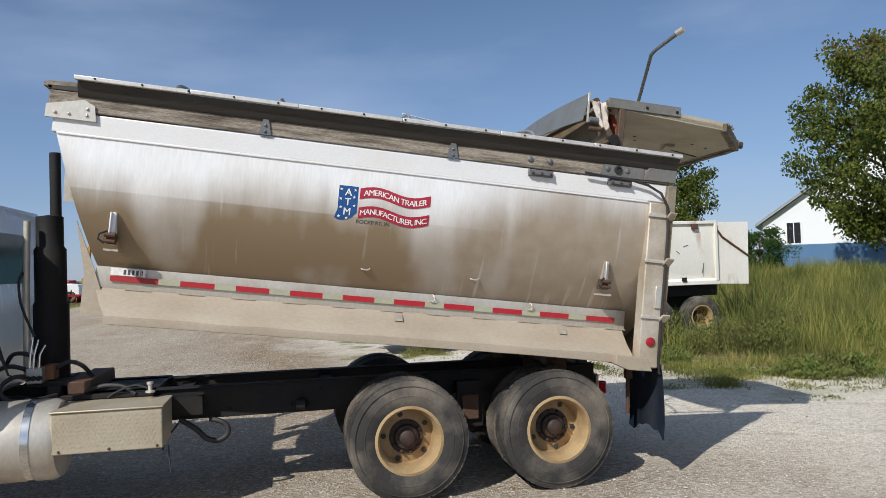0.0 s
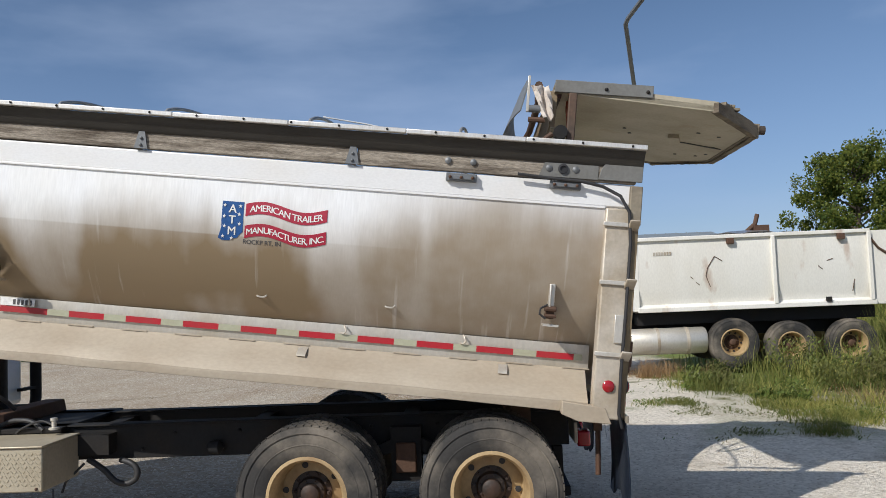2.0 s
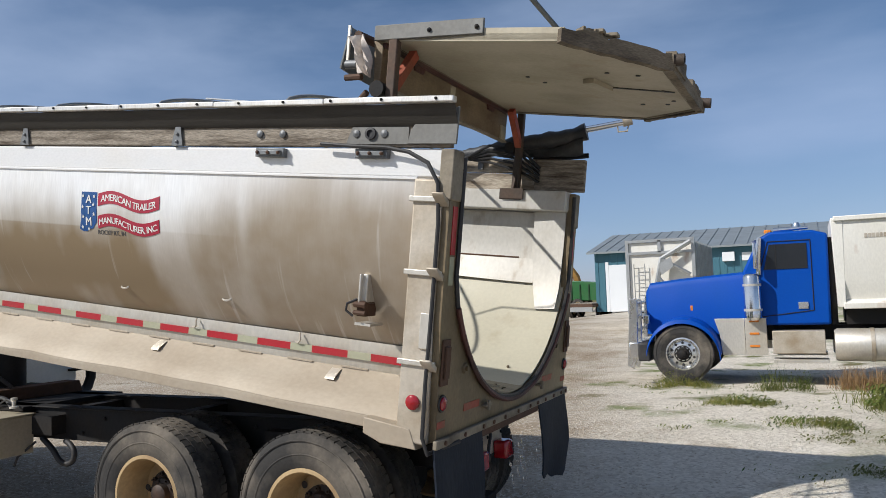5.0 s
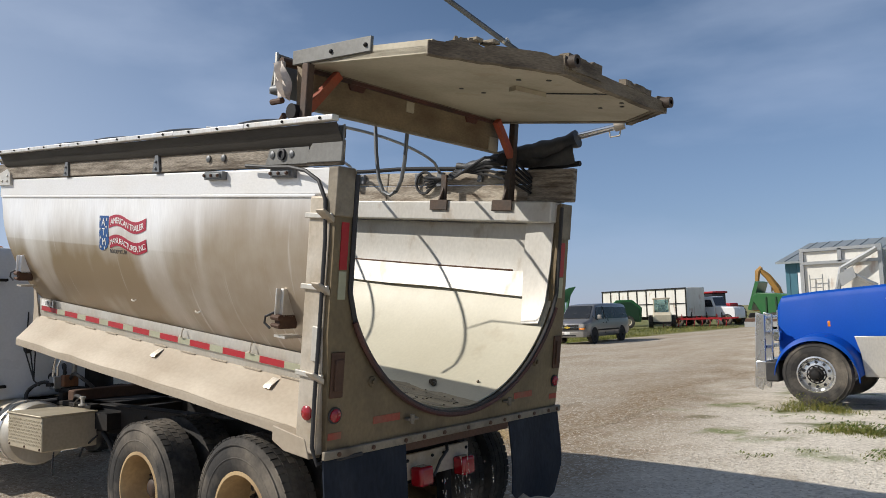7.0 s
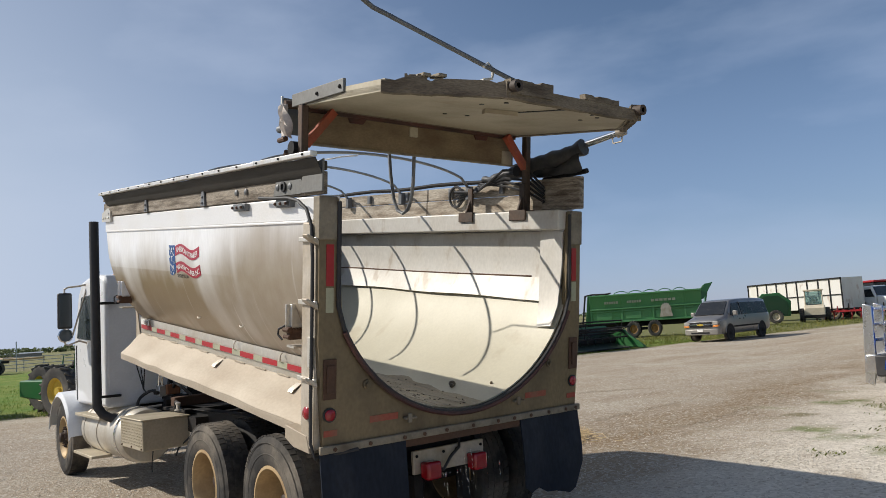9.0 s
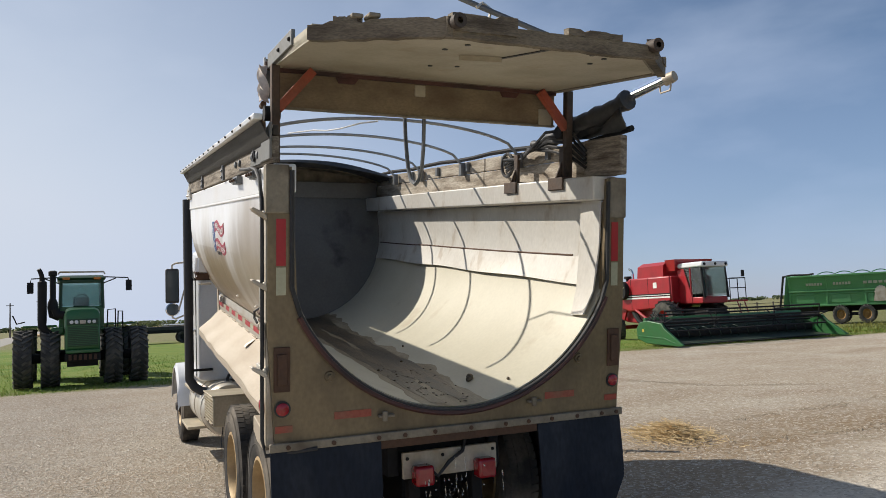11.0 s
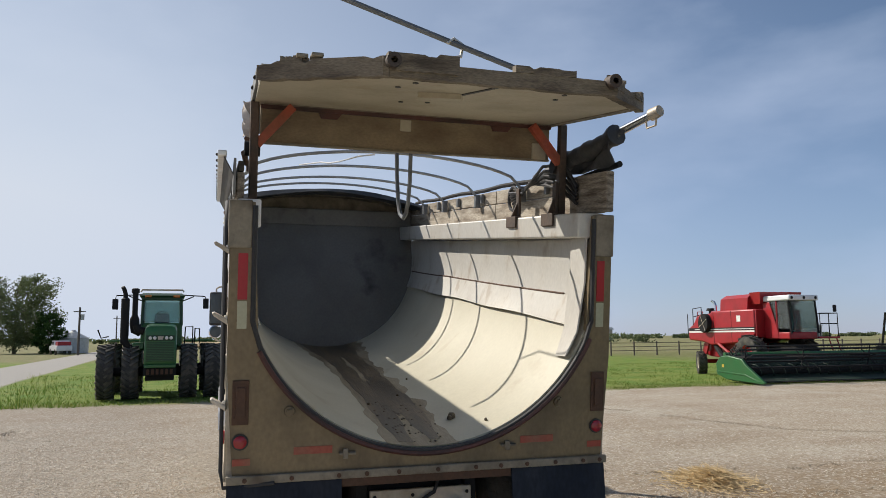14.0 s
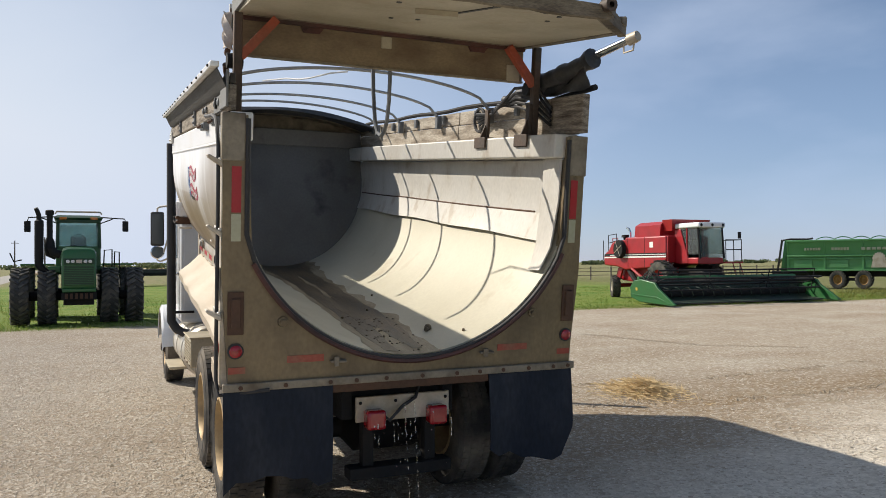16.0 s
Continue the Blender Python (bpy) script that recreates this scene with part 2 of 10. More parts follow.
M_BEAM = material("rusty_tan_beam", (0.22, 0.165, 0.10), 0.65, 0.0, (0.10, 0.06, 0.035), 0.8, 2.5, (1, 1, 2), 0.15, 0.2)
M_WHITEBEAM = material("white_top_band", (0.76, 0.755, 0.745), 0.35, 0.1, (0.66, 0.62, 0.55), 0.35, 1.6, (1, 1, 2), 0.04, 0.04)
M_LIP = material("pale_rail_lip", (0.74, 0.72, 0.68), 0.35, 0.5, (0.45, 0.40, 0.33), 0.5, 5.0, (3, 1, 1), 0.1, 0.1)
M_BLACK = material("black_rubber", (0.022, 0.022, 0.024), 0.6, 0.0, (0.06, 0.055, 0.05), 0.5, 6.0, bump=0.15)
M_TARP = material("black_tarp_vinyl", (0.03, 0.032, 0.036), 0.55, 0.0, (0.10, 0.095, 0.085), 0.6, 5.0, bump=0.3)
M_FLAP = material("mud_flap_rubber", (0.011, 0.016, 0.027), 0.6, 0.0, (0.04, 0.045, 0.055), 0.6, 4.0, (1, 1, 0.4), 0.2, 0.2, spec=0.2)
M_REDTAPE = material("red_reflective_tape", (0.38, 0.012, 0.022), 0.4, 0.0, (0.26, 0.04, 0.03), 0.4, 6.0, fine=0.06, bump=0.03)
M_TAPE = material("silver_reflective_tape", (0.42, 0.42, 0.30), 0.4, 0.2, (0.33, 0.30, 0.2), 0.5, 6.0, fine=0.06, bump=0.03)
M_REDFADED = material("faded_orange_tape", (0.34, 0.065, 0.04), 0.6, 0.0, (0.20, 0.13, 0.08), 0.8, 5.0)
M_LENS = material("red_lamp_lens", (0.30, 0.006, 0.012), 0.15, 0.0, (0.25, 0.01, 0.015), 0.4, 8.0, bump=0.1, coat=0.5)
M_BRACE = material("faded_red_brace", (0.36, 0.07, 0.035), 0.6, 0.1, (0.2, 0.09, 0.05), 0.6, 6.0, bump=0.2)
M_LINER = material("cream_tub_liner", (0.52, 0.485, 0.375), 0.5, 0.0, (0.435, 0.40, 0.30), 0.6, 1.5, fine=0.04, bump=0.04, spots=(0.35, 0.28, 0.18), spot_amount=0.35, spot_scale=3.2)
M_INNER = material("scuffed_inner_aluminium", (0.57, 0.55, 0.505), 0.45, 0.15, (0.40, 0.355, 0.29), 0.45, 3.0, (1, 1, 0.6), 0.06, 0.06, spots=(0.34, 0.27, 0.2), spot_amount=0.5, spot_scale=6.0)
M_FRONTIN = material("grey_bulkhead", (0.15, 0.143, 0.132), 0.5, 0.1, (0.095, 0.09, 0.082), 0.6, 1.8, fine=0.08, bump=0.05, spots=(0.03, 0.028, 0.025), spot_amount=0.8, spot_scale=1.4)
M_GATE = material("gate_underside", (0.43, 0.385, 0.29), 0.6, 0.1, (0.25, 0.205, 0.135), 0.6, 2.0, fine=0.06, bump=0.06, spots=(0.3, 0.22, 0.13), spot_amount=0.4, spot_scale=3.0)
M_GATE_EDGE = material("gate_edge", (0.25, 0.215, 0.16), 0.7, 0.1, (0.10, 0.075, 0.05), 0.8, 6.0, bump=0.25, spots=(0.06, 0.04, 0.028), spot_amount=0.8, spot_scale=2.5)
M_GATE_PLANK = material("weathered_gate_edge", (0.185, 0.15, 0.105), 0.8, 0.0, (0.055, 0.04, 0.028), 0.9, 3.0, (1, 1, 5), 0.3, 0.4)
M_POSTDARK = material("grimy_post_steel", (0.06, 0.045, 0.035), 0.7, 0.1, (0.12, 0.07, 0.045), 0.7, 5.0, bump=0.25)
M_CLOTH = material("dirty_white_cloth", (0.62, 0.56, 0.50), 0.9, 0.0, (0.42, 0.32, 0.26), 0.6, 9.0, bump=0.2)
M_BLUEDECAL = material("blue_decal", (0.012, 0.075, 0.245), 0.45, 0.0, (0.02, 0.095, 0.28), 0.4, 6.0, bump=0.0)
M_REDDECAL = material("red_decal", (0.37, 0.018, 0.045), 0.45, 0.0, (0.31, 0.03, 0.05), 0.4, 6.0, bump=0.0)
M_WHITEDECAL = material("white_decal", (0.78, 0.77, 0.74), 0.45, 0.0, (0.66, 0.64, 0.6), 0.4, 6.0, bump=0.0)
M_DARKDECAL = material("grey_decal", (0.07, 0.068, 0.07), 0.5, 0.0, (0.1, 0.09, 0.08), 0.4, 6.0, bump=0.0)
M_WHITEPAINT = material("white_cab_paint", (0.76, 0.77, 0.78), 0.3, 0.0, (0.62, 0.60, 0.56), 0.4, 2.0, fine=0.03, bump=0.02, coat=0.4)
M_TREAD = material("diamond_plate", (0.50, 0.44, 0.33), 0.5, 0.4, (0.34, 0.28, 0.19), 0.6, 3.0, fine=0.08, bump=0.1)
M_CHROME = material("chrome", (0.78, 0.78, 0.78), 0.12, 1.0, (0.55, 0.52, 0.48), 0.4, 5.0, fine=0.03, bump=0.02)
M_AMBER = material("amber_lens", (0.62, 0.20, 0.03), 0.25, 0.0, (0.5, 0.15, 0.02), 0.4, 8.0, bump=0.1)
M_GLASS = glass("tinted_glass", (0.10, 0.12, 0.13), 0.04, 0.35)
M_MUD = material("wet_mud_streak", (0.085, 0.062, 0.036), 0.45, 0.0, (0.20, 0.15, 0.092), 0.9, 4.0, (0.35, 2.5, 1), 0.3, 0.35)
M_MUDFILM = material("thin_mud_film", (0.33, 0.27, 0.18), 0.6, 0.0, (0.16, 0.122, 0.075), 0.9, 3.0, (0.4, 3, 1), 0.2, 0.2)
M_WATER = material("water", (0.85, 0.86, 0.86), 0.05, 0.0, (0.8, 0.8, 0.8), 0.2, 9.0, bump=0.2, trans=1.0)


def tub_outside():
    """Bare aluminium tub with road dust dried on its lower half and rain streaks through it."""
    m = material("dusty_tub_side", (0.89, 0.888, 0.88), 0.34, 0.18, (0.72, 0.69, 0.63), 0.4, 1.2, (2.2, 1, 0.25), 0.05, 0.05)
    n, l = m.node_tree.nodes, m.node_tree.links
    b = n["Principled BSDF"]
    was = b.inputs["Base Color"].links[0].from_socket
    co = n.new("ShaderNodeTexCoord")
    sep = n.new("ShaderNodeSeparateXYZ")
    l.new(co.outputs["Object"], sep.inputs["Vector"])
    mp = n.new("ShaderNodeMapping")
    mp.inputs["Scale"].default_value = (5.0, 1.0, 0.35)
    l.new(co.outputs["Object"], mp.inputs["Vector"])
    streak = n.new("ShaderNodeTexNoise")
    streak.inputs["Scale"].default_value, streak.inputs["Detail"].default_value = 1.0, 7.0
    l.new(mp.outputs["Vector"], streak.inputs["Vector"])
    mp2 = n.new("ShaderNodeMapping")
    mp2.inputs["Scale"].default_value = (1.3, 1.0, 0.3)
    mp2.inputs["Rotation"].default_value = (0, 0.2, 0)
    l.new(co.outputs["Object"], mp2.inputs["Vector"])
    wide = n.new("ShaderNodeTexNoise")
    wide.inputs["Scale"].default_value, wide.inputs["Detail"].default_value = 1.0, 3.0
    l.new(mp2.outputs["Vector"], wide.inputs["Vector"])
    def calc(op, p, q, clamp=False):
        k = n.new("ShaderNodeMath")
        k.operation, k.use_clamp = op, clamp
        for i, v in enumerate((p, q)):
            if isinstance(v, float):
                k.inputs[i].default_value = v
            else:
                l.new(v, k.inputs[i])
        return k.outputs["Value"]

    def span(v, lo, hi, top=1.0):
        k = n.new("ShaderNodeMapRange")
        k.interpolation_type = "SMOOTHSTEP"
        for key, val in (("From Min", lo), ("From Max", hi), ("To Max", top)):
            k.inputs[key].default_value = val
        l.new(v, k.inputs["Value"])
        return k.outputs["Result"]

    # dust climbs higher towards the tail; forward, a painted line stands for reflected ground
    back = span(sep.outputs["X"], -2.6, -0.9, 0.30)
    level = calc("SUBTRACT", sep.outputs["Z"], back)
    level = calc("ADD", level, calc("MULTIPLY", calc("SUBTRACT", wide.outputs["Fac"], 0.5), 0.75))
    level = calc("ADD", level, calc("MULTIPLY", calc("SUBTRACT", streak.outputs["Fac"], 0.5), 0.30))
    dust = span(level, 1.20, 0.60, 0.86)
    reflect_line = calc("MULTIPLY", span(sep.outputs["Z"], 0.85, 0.835, 0.20), span(sep.outputs["X"], -1.3, -2.6, 1.0))
    clean = span(wide.outputs["Fac"], 0.52, 0.70, 0.26)
    mp3 = n.new("ShaderNodeMapping")
    mp3.inputs["Scale"].default_value, mp3.inputs["Rotation"].default_value = (13.0, 1.0, 0.9), (0, 0.3, 0)
    l.new(co.outputs["Object"], mp3.inputs["Vector"])
    runs = n.new("ShaderNodeTexNoise")
    runs.inputs["Scale"].default_value, runs.inputs["Detail"].default_value = 1.0, 5.0
    l.new(mp3.outputs["Vector"], runs.inputs["Vector"])
    dust = calc("MULTIPLY", dust, calc("SUBTRACT", 1.0, span(runs.outputs["Fac"], 0.60, 0.74, 0.35)))
    smear = n.new("ShaderNodeTexNoise")
    smear.inputs["Scale"].default_value, smear.inputs["Detail"].default_value = 6.0, 8.0
    l.new(co.outputs["Object"], smear.inputs["Vector"])
    dust = calc("ADD", dust, calc("MULTIPLY", calc("SUBTRACT", smear.outputs["Fac"], 0.5), 0.22))
    dust = calc("MULTIPLY", calc("ADD", dust, reflect_line), calc("SUBTRACT", 1.0, clean), True)
    mix = n.new("ShaderNodeMix")
    mix.data_type = "RGBA"
    mix.inputs["B"].default_value = (0.275, 0.205, 0.125, 1)
    l.new(dust, mix.inputs["Factor"])
    l.new(was, mix.inputs["A"])
    l.new(mix.outputs["Result"], b.inputs["Base Color"])
    return m


M_TUB = tub_outside()

# ---- the dump truck: chassis on the ground, body raised on its rear hinge ----
HINGE = Vector((-0.707, 0, 1.027))
LOW = Vector((-0.684, 0, -0.30))
TILT = 7.0
WIDE, MID = 2.30, 1.15
truck = thing("dump_truck", "white dump truck with dusty aluminium half-round body partly raised", "truck")
BODY_M = Matrix.Translation(HINGE) @ Matrix.Rotation(radians(TILT), 4, "Y") @ Matrix.Translation(-LOW)


def far(y):
    return WIDE - y


RT, CZ = 1.19, 1.065


def front_x(z):
    return -5.215 + (1.404 - z) * 0.329


def arc(r, a0, a1, n):
    return [(MID + r * math.cos(radians(a0 + (a1 - a0) * i / n)), CZ + r * math.sin(radians(a0 + (a1 - a0) * i / n))) for i in range(n + 1)]


# outer skin of the tub: half round with straight upper sides, closed thickness
out_prof = [(MID - RT, 1.25)] + arc(RT, 180, 360, 48) + [(MID + RT, 1.25)]
in_prof = [(MID - RT + 0.03, 1.25)] + arc(RT - 0.03, 180, 360, 48) + [(MID + RT - 0.03, 1.25)]
g = Geo()
rows = []
for k in range(13):
    u = k / 12
    rows.append([(front_x(z) * (1 - u) + (-0.02) * u, y, z) for y, z in out_prof])
g.sheet(rows, 0.012)
body = part("dump_body", g, M_TUB, truck, "dust-streaked aluminium half-round dump body")
body.matrix_local = BODY_M

# cream liner inside
g = Geo()
rows = []
lin = arc(RT - 0.03, 196, 344, 40)
for k in range(9):
    u = k / 8
    rows.append([((front_x(z) + 0.03) * (1 - u) + 0.0 * u, y, z) for y, z in lin])
g.sheet(rows, 0.012)
part("tub_liner", g, M_LINER, body, "cream plastic liner, muddy along its bottom")
# bright inner walls over the liner, far and near, with a bent ledge plate
for s in (0, 1):
    side = (lambda y: far(y)) if s else (lambda y: y)
    g = Geo()
    prof = [(MID - (RT - 0.045) * math.cos(radians(a)), CZ - (RT - 0.045) * math.sin(radians(a))) for a in (17, 12, 7, 2)] + [(0.012, 1.24)]
    g.sheet([[(front_x(1.0) * (1 - u) - 0.06 * u, side(y), z) for y, z in prof] for u in (0, 0.5, 1)], 0.008, (0, 1 if s else -1, 0))
    part("inner_wall", g, M_INNER, body)
    g = Geo()
    g.sheet([[(x, side(0.045), 0.85), (x, side(0.072 + 0.004 * math.sin(x * 5)), 0.76), (x, side(0.115 + 0.006 * math.sin(x * 3.1)), 0.655 + 0.006 * math.sin(x * 4))] for x in [-4.85 + 0.2295 * i for i in range(21)]], 0.008)
    part("ledge_plate", g, M_INNER, body, "bent bright aluminium ledge plate")
    g = Geo()
    g.tube([(x, side(0.043), 0.852 + 0.004 * math.sin(x * 9)) for x in (-4.85, -4.3, -3.7, -3.3, -2.8, -2.2, -1.6, -1.0, -0.42)], 0.008, 6)
    part("ledge_seam", g, M_RUST, body)
    # boxed top beam
    g = Geo()
    g.box(-5.2, -0.012, min(side(-0.046), side(0.15 if s else 0.09)), max(side(-0.046), side(0.15 if s else 0.09)), 1.252, 1.42)
    part("top_beam", g, M_INNER if s else M_WHITEBEAM, body, bevel=0.012)
    # welded vertical end panel inside the rear post
    g = Geo()
    g.sheet([[(-0.30, side(0.045), 1.25), (-0.022, side(0.072), 1.25)], [(-0.30, side(0.05), 0.95), (-0.022, side(0.078), 0.95)], [(-0.25, side(0.11), 0.62), (-0.022, side(0.125), 0.62)], [(-0.19, side(0.195), 0.44), (-0.022, side(0.205), 0.46)]], 0.012, (0, -1 if s else 1, 0))
    if s:
        part("end_panel", g, M_INNER, body, "pale welded end panel")
    # upright corner post with straps
    g = Geo()
    y0, y1 = sorted((side(-0.085), side(0.055)))
    g.box(-0.21, -0.022, y0, y1, -0.23, 1.245)
    post = part("corner_post", g, M_POST, body, "dusty sheet-metal corner post", bevel=0.012)
    for z in (1.13, 0.72, 0.22) if s == 0 else ():
        g = Geo()
        g.box(-0.225, 0.01, -0.105, -0.085, z - 0.016, z + 0.016)
        strap = part("strap", g, M_ALU, post, bevel=0.005)
        g = Geo()
        g.prism([(-0.085, z - 0.04), (-0.165, z + 0.012), (-0.175, z + 0.03), (-0.16, z + 0.034), (-0.085, z - 0.006)], "x", -0.05, 0.02)
        part("post_step", g, M_POST, strap, "cast aluminium climbing step", bevel=0.005)
    g = Geo()
    a, b = sorted((side(-0.10), side(-0.087)))
    g.box(-0.10, -0.03, a, b, 0.30, 0.50)
    part("hinge_plate", g, M_ALU, post, bevel=0.005)

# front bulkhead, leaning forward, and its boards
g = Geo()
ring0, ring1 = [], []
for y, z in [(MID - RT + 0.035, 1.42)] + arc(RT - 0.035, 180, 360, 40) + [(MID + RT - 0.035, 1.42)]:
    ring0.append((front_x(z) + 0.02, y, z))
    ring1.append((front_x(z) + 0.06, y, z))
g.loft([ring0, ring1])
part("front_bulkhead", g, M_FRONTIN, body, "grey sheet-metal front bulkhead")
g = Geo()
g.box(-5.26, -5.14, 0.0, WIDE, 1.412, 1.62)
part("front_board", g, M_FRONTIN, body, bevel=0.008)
g = Geo()
rings = []
for i in range(17):
    u = i / 16
    y = -0.05 + u * (WIDE + 0.1)
    h = 1.63 + 0.17 * math.sin(math.pi * u) ** 0.8
    rings.append([(-5.29, y, 1.60), (-5.29, y, h), (-5.05, y, h + 0.015), (-5.05, y, h - 0.01), (-5.26, y, h - 0.02), (-5.26, y, 1.60)])
g.loft(rings)
part("front_cap", g, M_GATE_EDGE, body, "arched front cap of the tarp frame")

# rear plate with the U-shaped opening
g = Geo()
inner = [(0.055, 1.40)] + [(y, z) for y, z in arc(1.17, 205, 335, 40)] + [(far(0.055), 1.40)]
u0 = [(0.055, 1.40), (0.055, 0.62)]
outer = [(-0.085, 1.40)] + [(-0.085, 1.40 - 1.62 * i / 10) for i in range(1, 11)]
n_in = len(inner)
ring_in, ring_out = inner, []
for i, (y, z) in enumerate(inner):
    u = i / (n_in - 1)
    if u < 0.08:
        ring_out.append((-0.085, z))
    elif u > 0.92:
        ring_out.append((far(-0.085), z))
    else:
        w = (u - 0.08) / 0.84
        ring_out.append((-0.085 + w * (WIDE + 0.17), -0.215))
v, f = [], []
for x in (-0.02, 0.022):
    v += [(x, y, z) for y, z in ring_in] + [(x, y, z) for y, z in ring_out]
for i in range(n_in - 1):
    f += [(i, i + 1, n_in + i + 1, n_in + i), (2 * n_in + i + 1, 2 * n_in + i, 3 * n_in + i, 3 * n_in + i + 1)]
    f += [(i + 1, i, 2 * n_in + i, 2 * n_in + i + 1), (n_in + i, n_in + i + 1, 3 * n_in + i + 1, 3 * n_in + i)]
f += [(0, n_in, 3 * n_in, 2 * n_in), (n_in - 1, 3 * n_in - 1, 4 * n_in - 1, 2 * n_in - 1)]
g.add(v, f)
plate = part("rear_plate", g, M_REARPLATE, body, "grimy rear plate with a U-shaped opening", smooth=0)
# rubber seal round the opening
g = Geo()
g.tube([(0.03, 0.055, 1.38), (0.03, 0.055, 1.0), (0.03, 0.055, 0.7)] + [(0.03, y, z) for y, z in arc(1.168, 206, 334, 44)] + [(0.03, far(0.055), 0.7), (0.03, far(0.055), 1.0), (0.03, far(0.055), 1.38)], 0.016, 6)
part("seal", g, M_BLACK, body)
g = Geo()
g.tube([(0.042, y, z) for y, z in arc(1.183, 207, 336, 48)], 0.017, 6)
part("rim_angle", g, M_RIMRUST, body, "rusty red edge round the opening")
# upper post channels
for s in (0, 1):
    side = (lambda y: far(y)) if s else (lambda y: y)
    g = Geo()
    y0, y1 = sorted((side(-0.095), side(0.04)))
    g.box(-0.05, 0.035, y0, y1, 1.13, 1.41)
    part("post_cap", g, M_GATE_EDGE, body, bevel=0.008)
    g = Geo()
    y0, y1 = sorted((side(-0.035), side(0.02)))
    g.box(0.0225, 0.0265, y0, y1, 0.83, 1.10)
    part("reflector", g, M_REDTAPE, body)
    g = Geo()
    g.box(0.0225, 0.0265, y0, y1, 0.66, 0.82)
    part("reflector", g, M_TAPE, body)
    g = Geo()
    y0, y1 = sorted((side(-0.05), side(0.045)))
    g.box(0.0225, 0.035, y0, y1, 0.10, 0.36)
    g.box(0.035, 0.05, y0 + 0.02, y1 - 0.02, 0.14, 0.32)
    part("latch_plate", g, M_RUST, body, bevel=0.004)
    g = Geo()
    g.lathe([(0.0, 0.022), (0.048, 0.022), (0.048, 0.032), (0.0, 0.032)], (0, side(0.0), 0.0), "x", 24)
    ring = part("lamp_ring", g, M_BLACK, body)
    g = Geo()
    g.lathe([(0.038, 0.03), (0.038, 0.038), (0.028, 0.046), (0.0, 0.049)], (0, side(0.0), 0.0), "x", 24)
    part("lens", g, M_LENS, ring, "round red marker lens")
    g = Geo()
    ys = side(-0.085)
    d = -1 if s == 0 else 1
    g.lathe([(0.0, 0), (0.042, 0), (0.042, d * 0.012), (0.03, d * 0.022), (0.0, d * 0.025)], (-0.112, ys, 0.0), "y", 24)
    part("side_lamp", g, M_LENS, body, "round red side marker lamp")
    g = Geo()
    y0, y1 = sorted((side(0.31), side(0.54)))
    g.box(0.0225, 0.0255, y0, y1, -0.09, -0.045)
    part("faded_reflector", g, M_REDFADED, body)
    g = Geo()
    y0, y1 = sorted((side(-0.04), side(0.06)))
    g.box(0.0225, 0.0255, y0, y1, -0.14, -0.10)
    part("faded_reflector", g, M_REDFADED, body)
    g = Geo()
    y0, y1 = sorted((side(0.58), side(0.68)))
    g.box(0.022, 0.06, y0, y1, -0.10, -0.085)
    g.box(0.05, 0.07, y0 + 0.02, y1 - 0.05, -0.12, -0.06)
    part("catch", g, M_GATE_EDGE, body, bevel=0.004)
    g = Geo()
    g.lathe([(0.034, 0.022), (0.03, 0.034), (0.016, 0.036), (0.016, 0.05), (0.0, 0.052)], (0, side(0.28), 0.17), "x", 10)
    part("rub_stop", g, M_REARPLATE, body)
# bottom bar with bolts
g = Geo()
g.box(0.022, 0.05, -0.075, far(-0.075), -0.245, -0.195)
bar = part("flap_bar", g, M_GATE_EDGE, body, bevel=0.006)
for y in (0.03, 0.3, 0.58, 0.75, 0.95, 1.2, 1.45, 1.62, 1.8, 2.0, 2.2, 2.32):
    g = Geo()
    g.lathe([(0.014, 0.05), (0.014, 0.058), (0.0, 0.06)], (0, y, -0.22), "x", 8)
    part("bolt", g, M_RUST, bar)
for y0, y1, bot, dx in ((-0.07, 0.60, -0.86, 0.02), (1.70, 2.36, -0.86, 0.03)):
    g = Geo()
    rows = []
    for j in range(9):
        u = j / 8
        row = []
        for i in range(9):
            w = i / 8
            row.append((0.02 + dx * math.sin(u * 2.2) + 0.012 * math.sin(w * 7 + u * 3) * u + 0.05 * u, y0 + (y1 - y0) * w - 0.01 * u * math.sin(9 * w), -0.235 + (bot + 0.235 + 0.05 * math.sin(w * 4 + y0) + (0.05 * abs(math.sin(w * 11 + y0)) if u > 0.9 else 0) + (0.22 * u if w > 0.95 and y0 > 1 else 0)) * u))
        rows.append(row)
    g.sheet(rows, 0.012)
    part("mud_flap", g, M_FLAP, body, "worn black rubber mud flap")
g = Geo()
g.box(0.012, 0.030, 0.6, 1.7, -0.30, -0.215)
part("tail_sill", g, M_RUST, body, bevel=0.006)

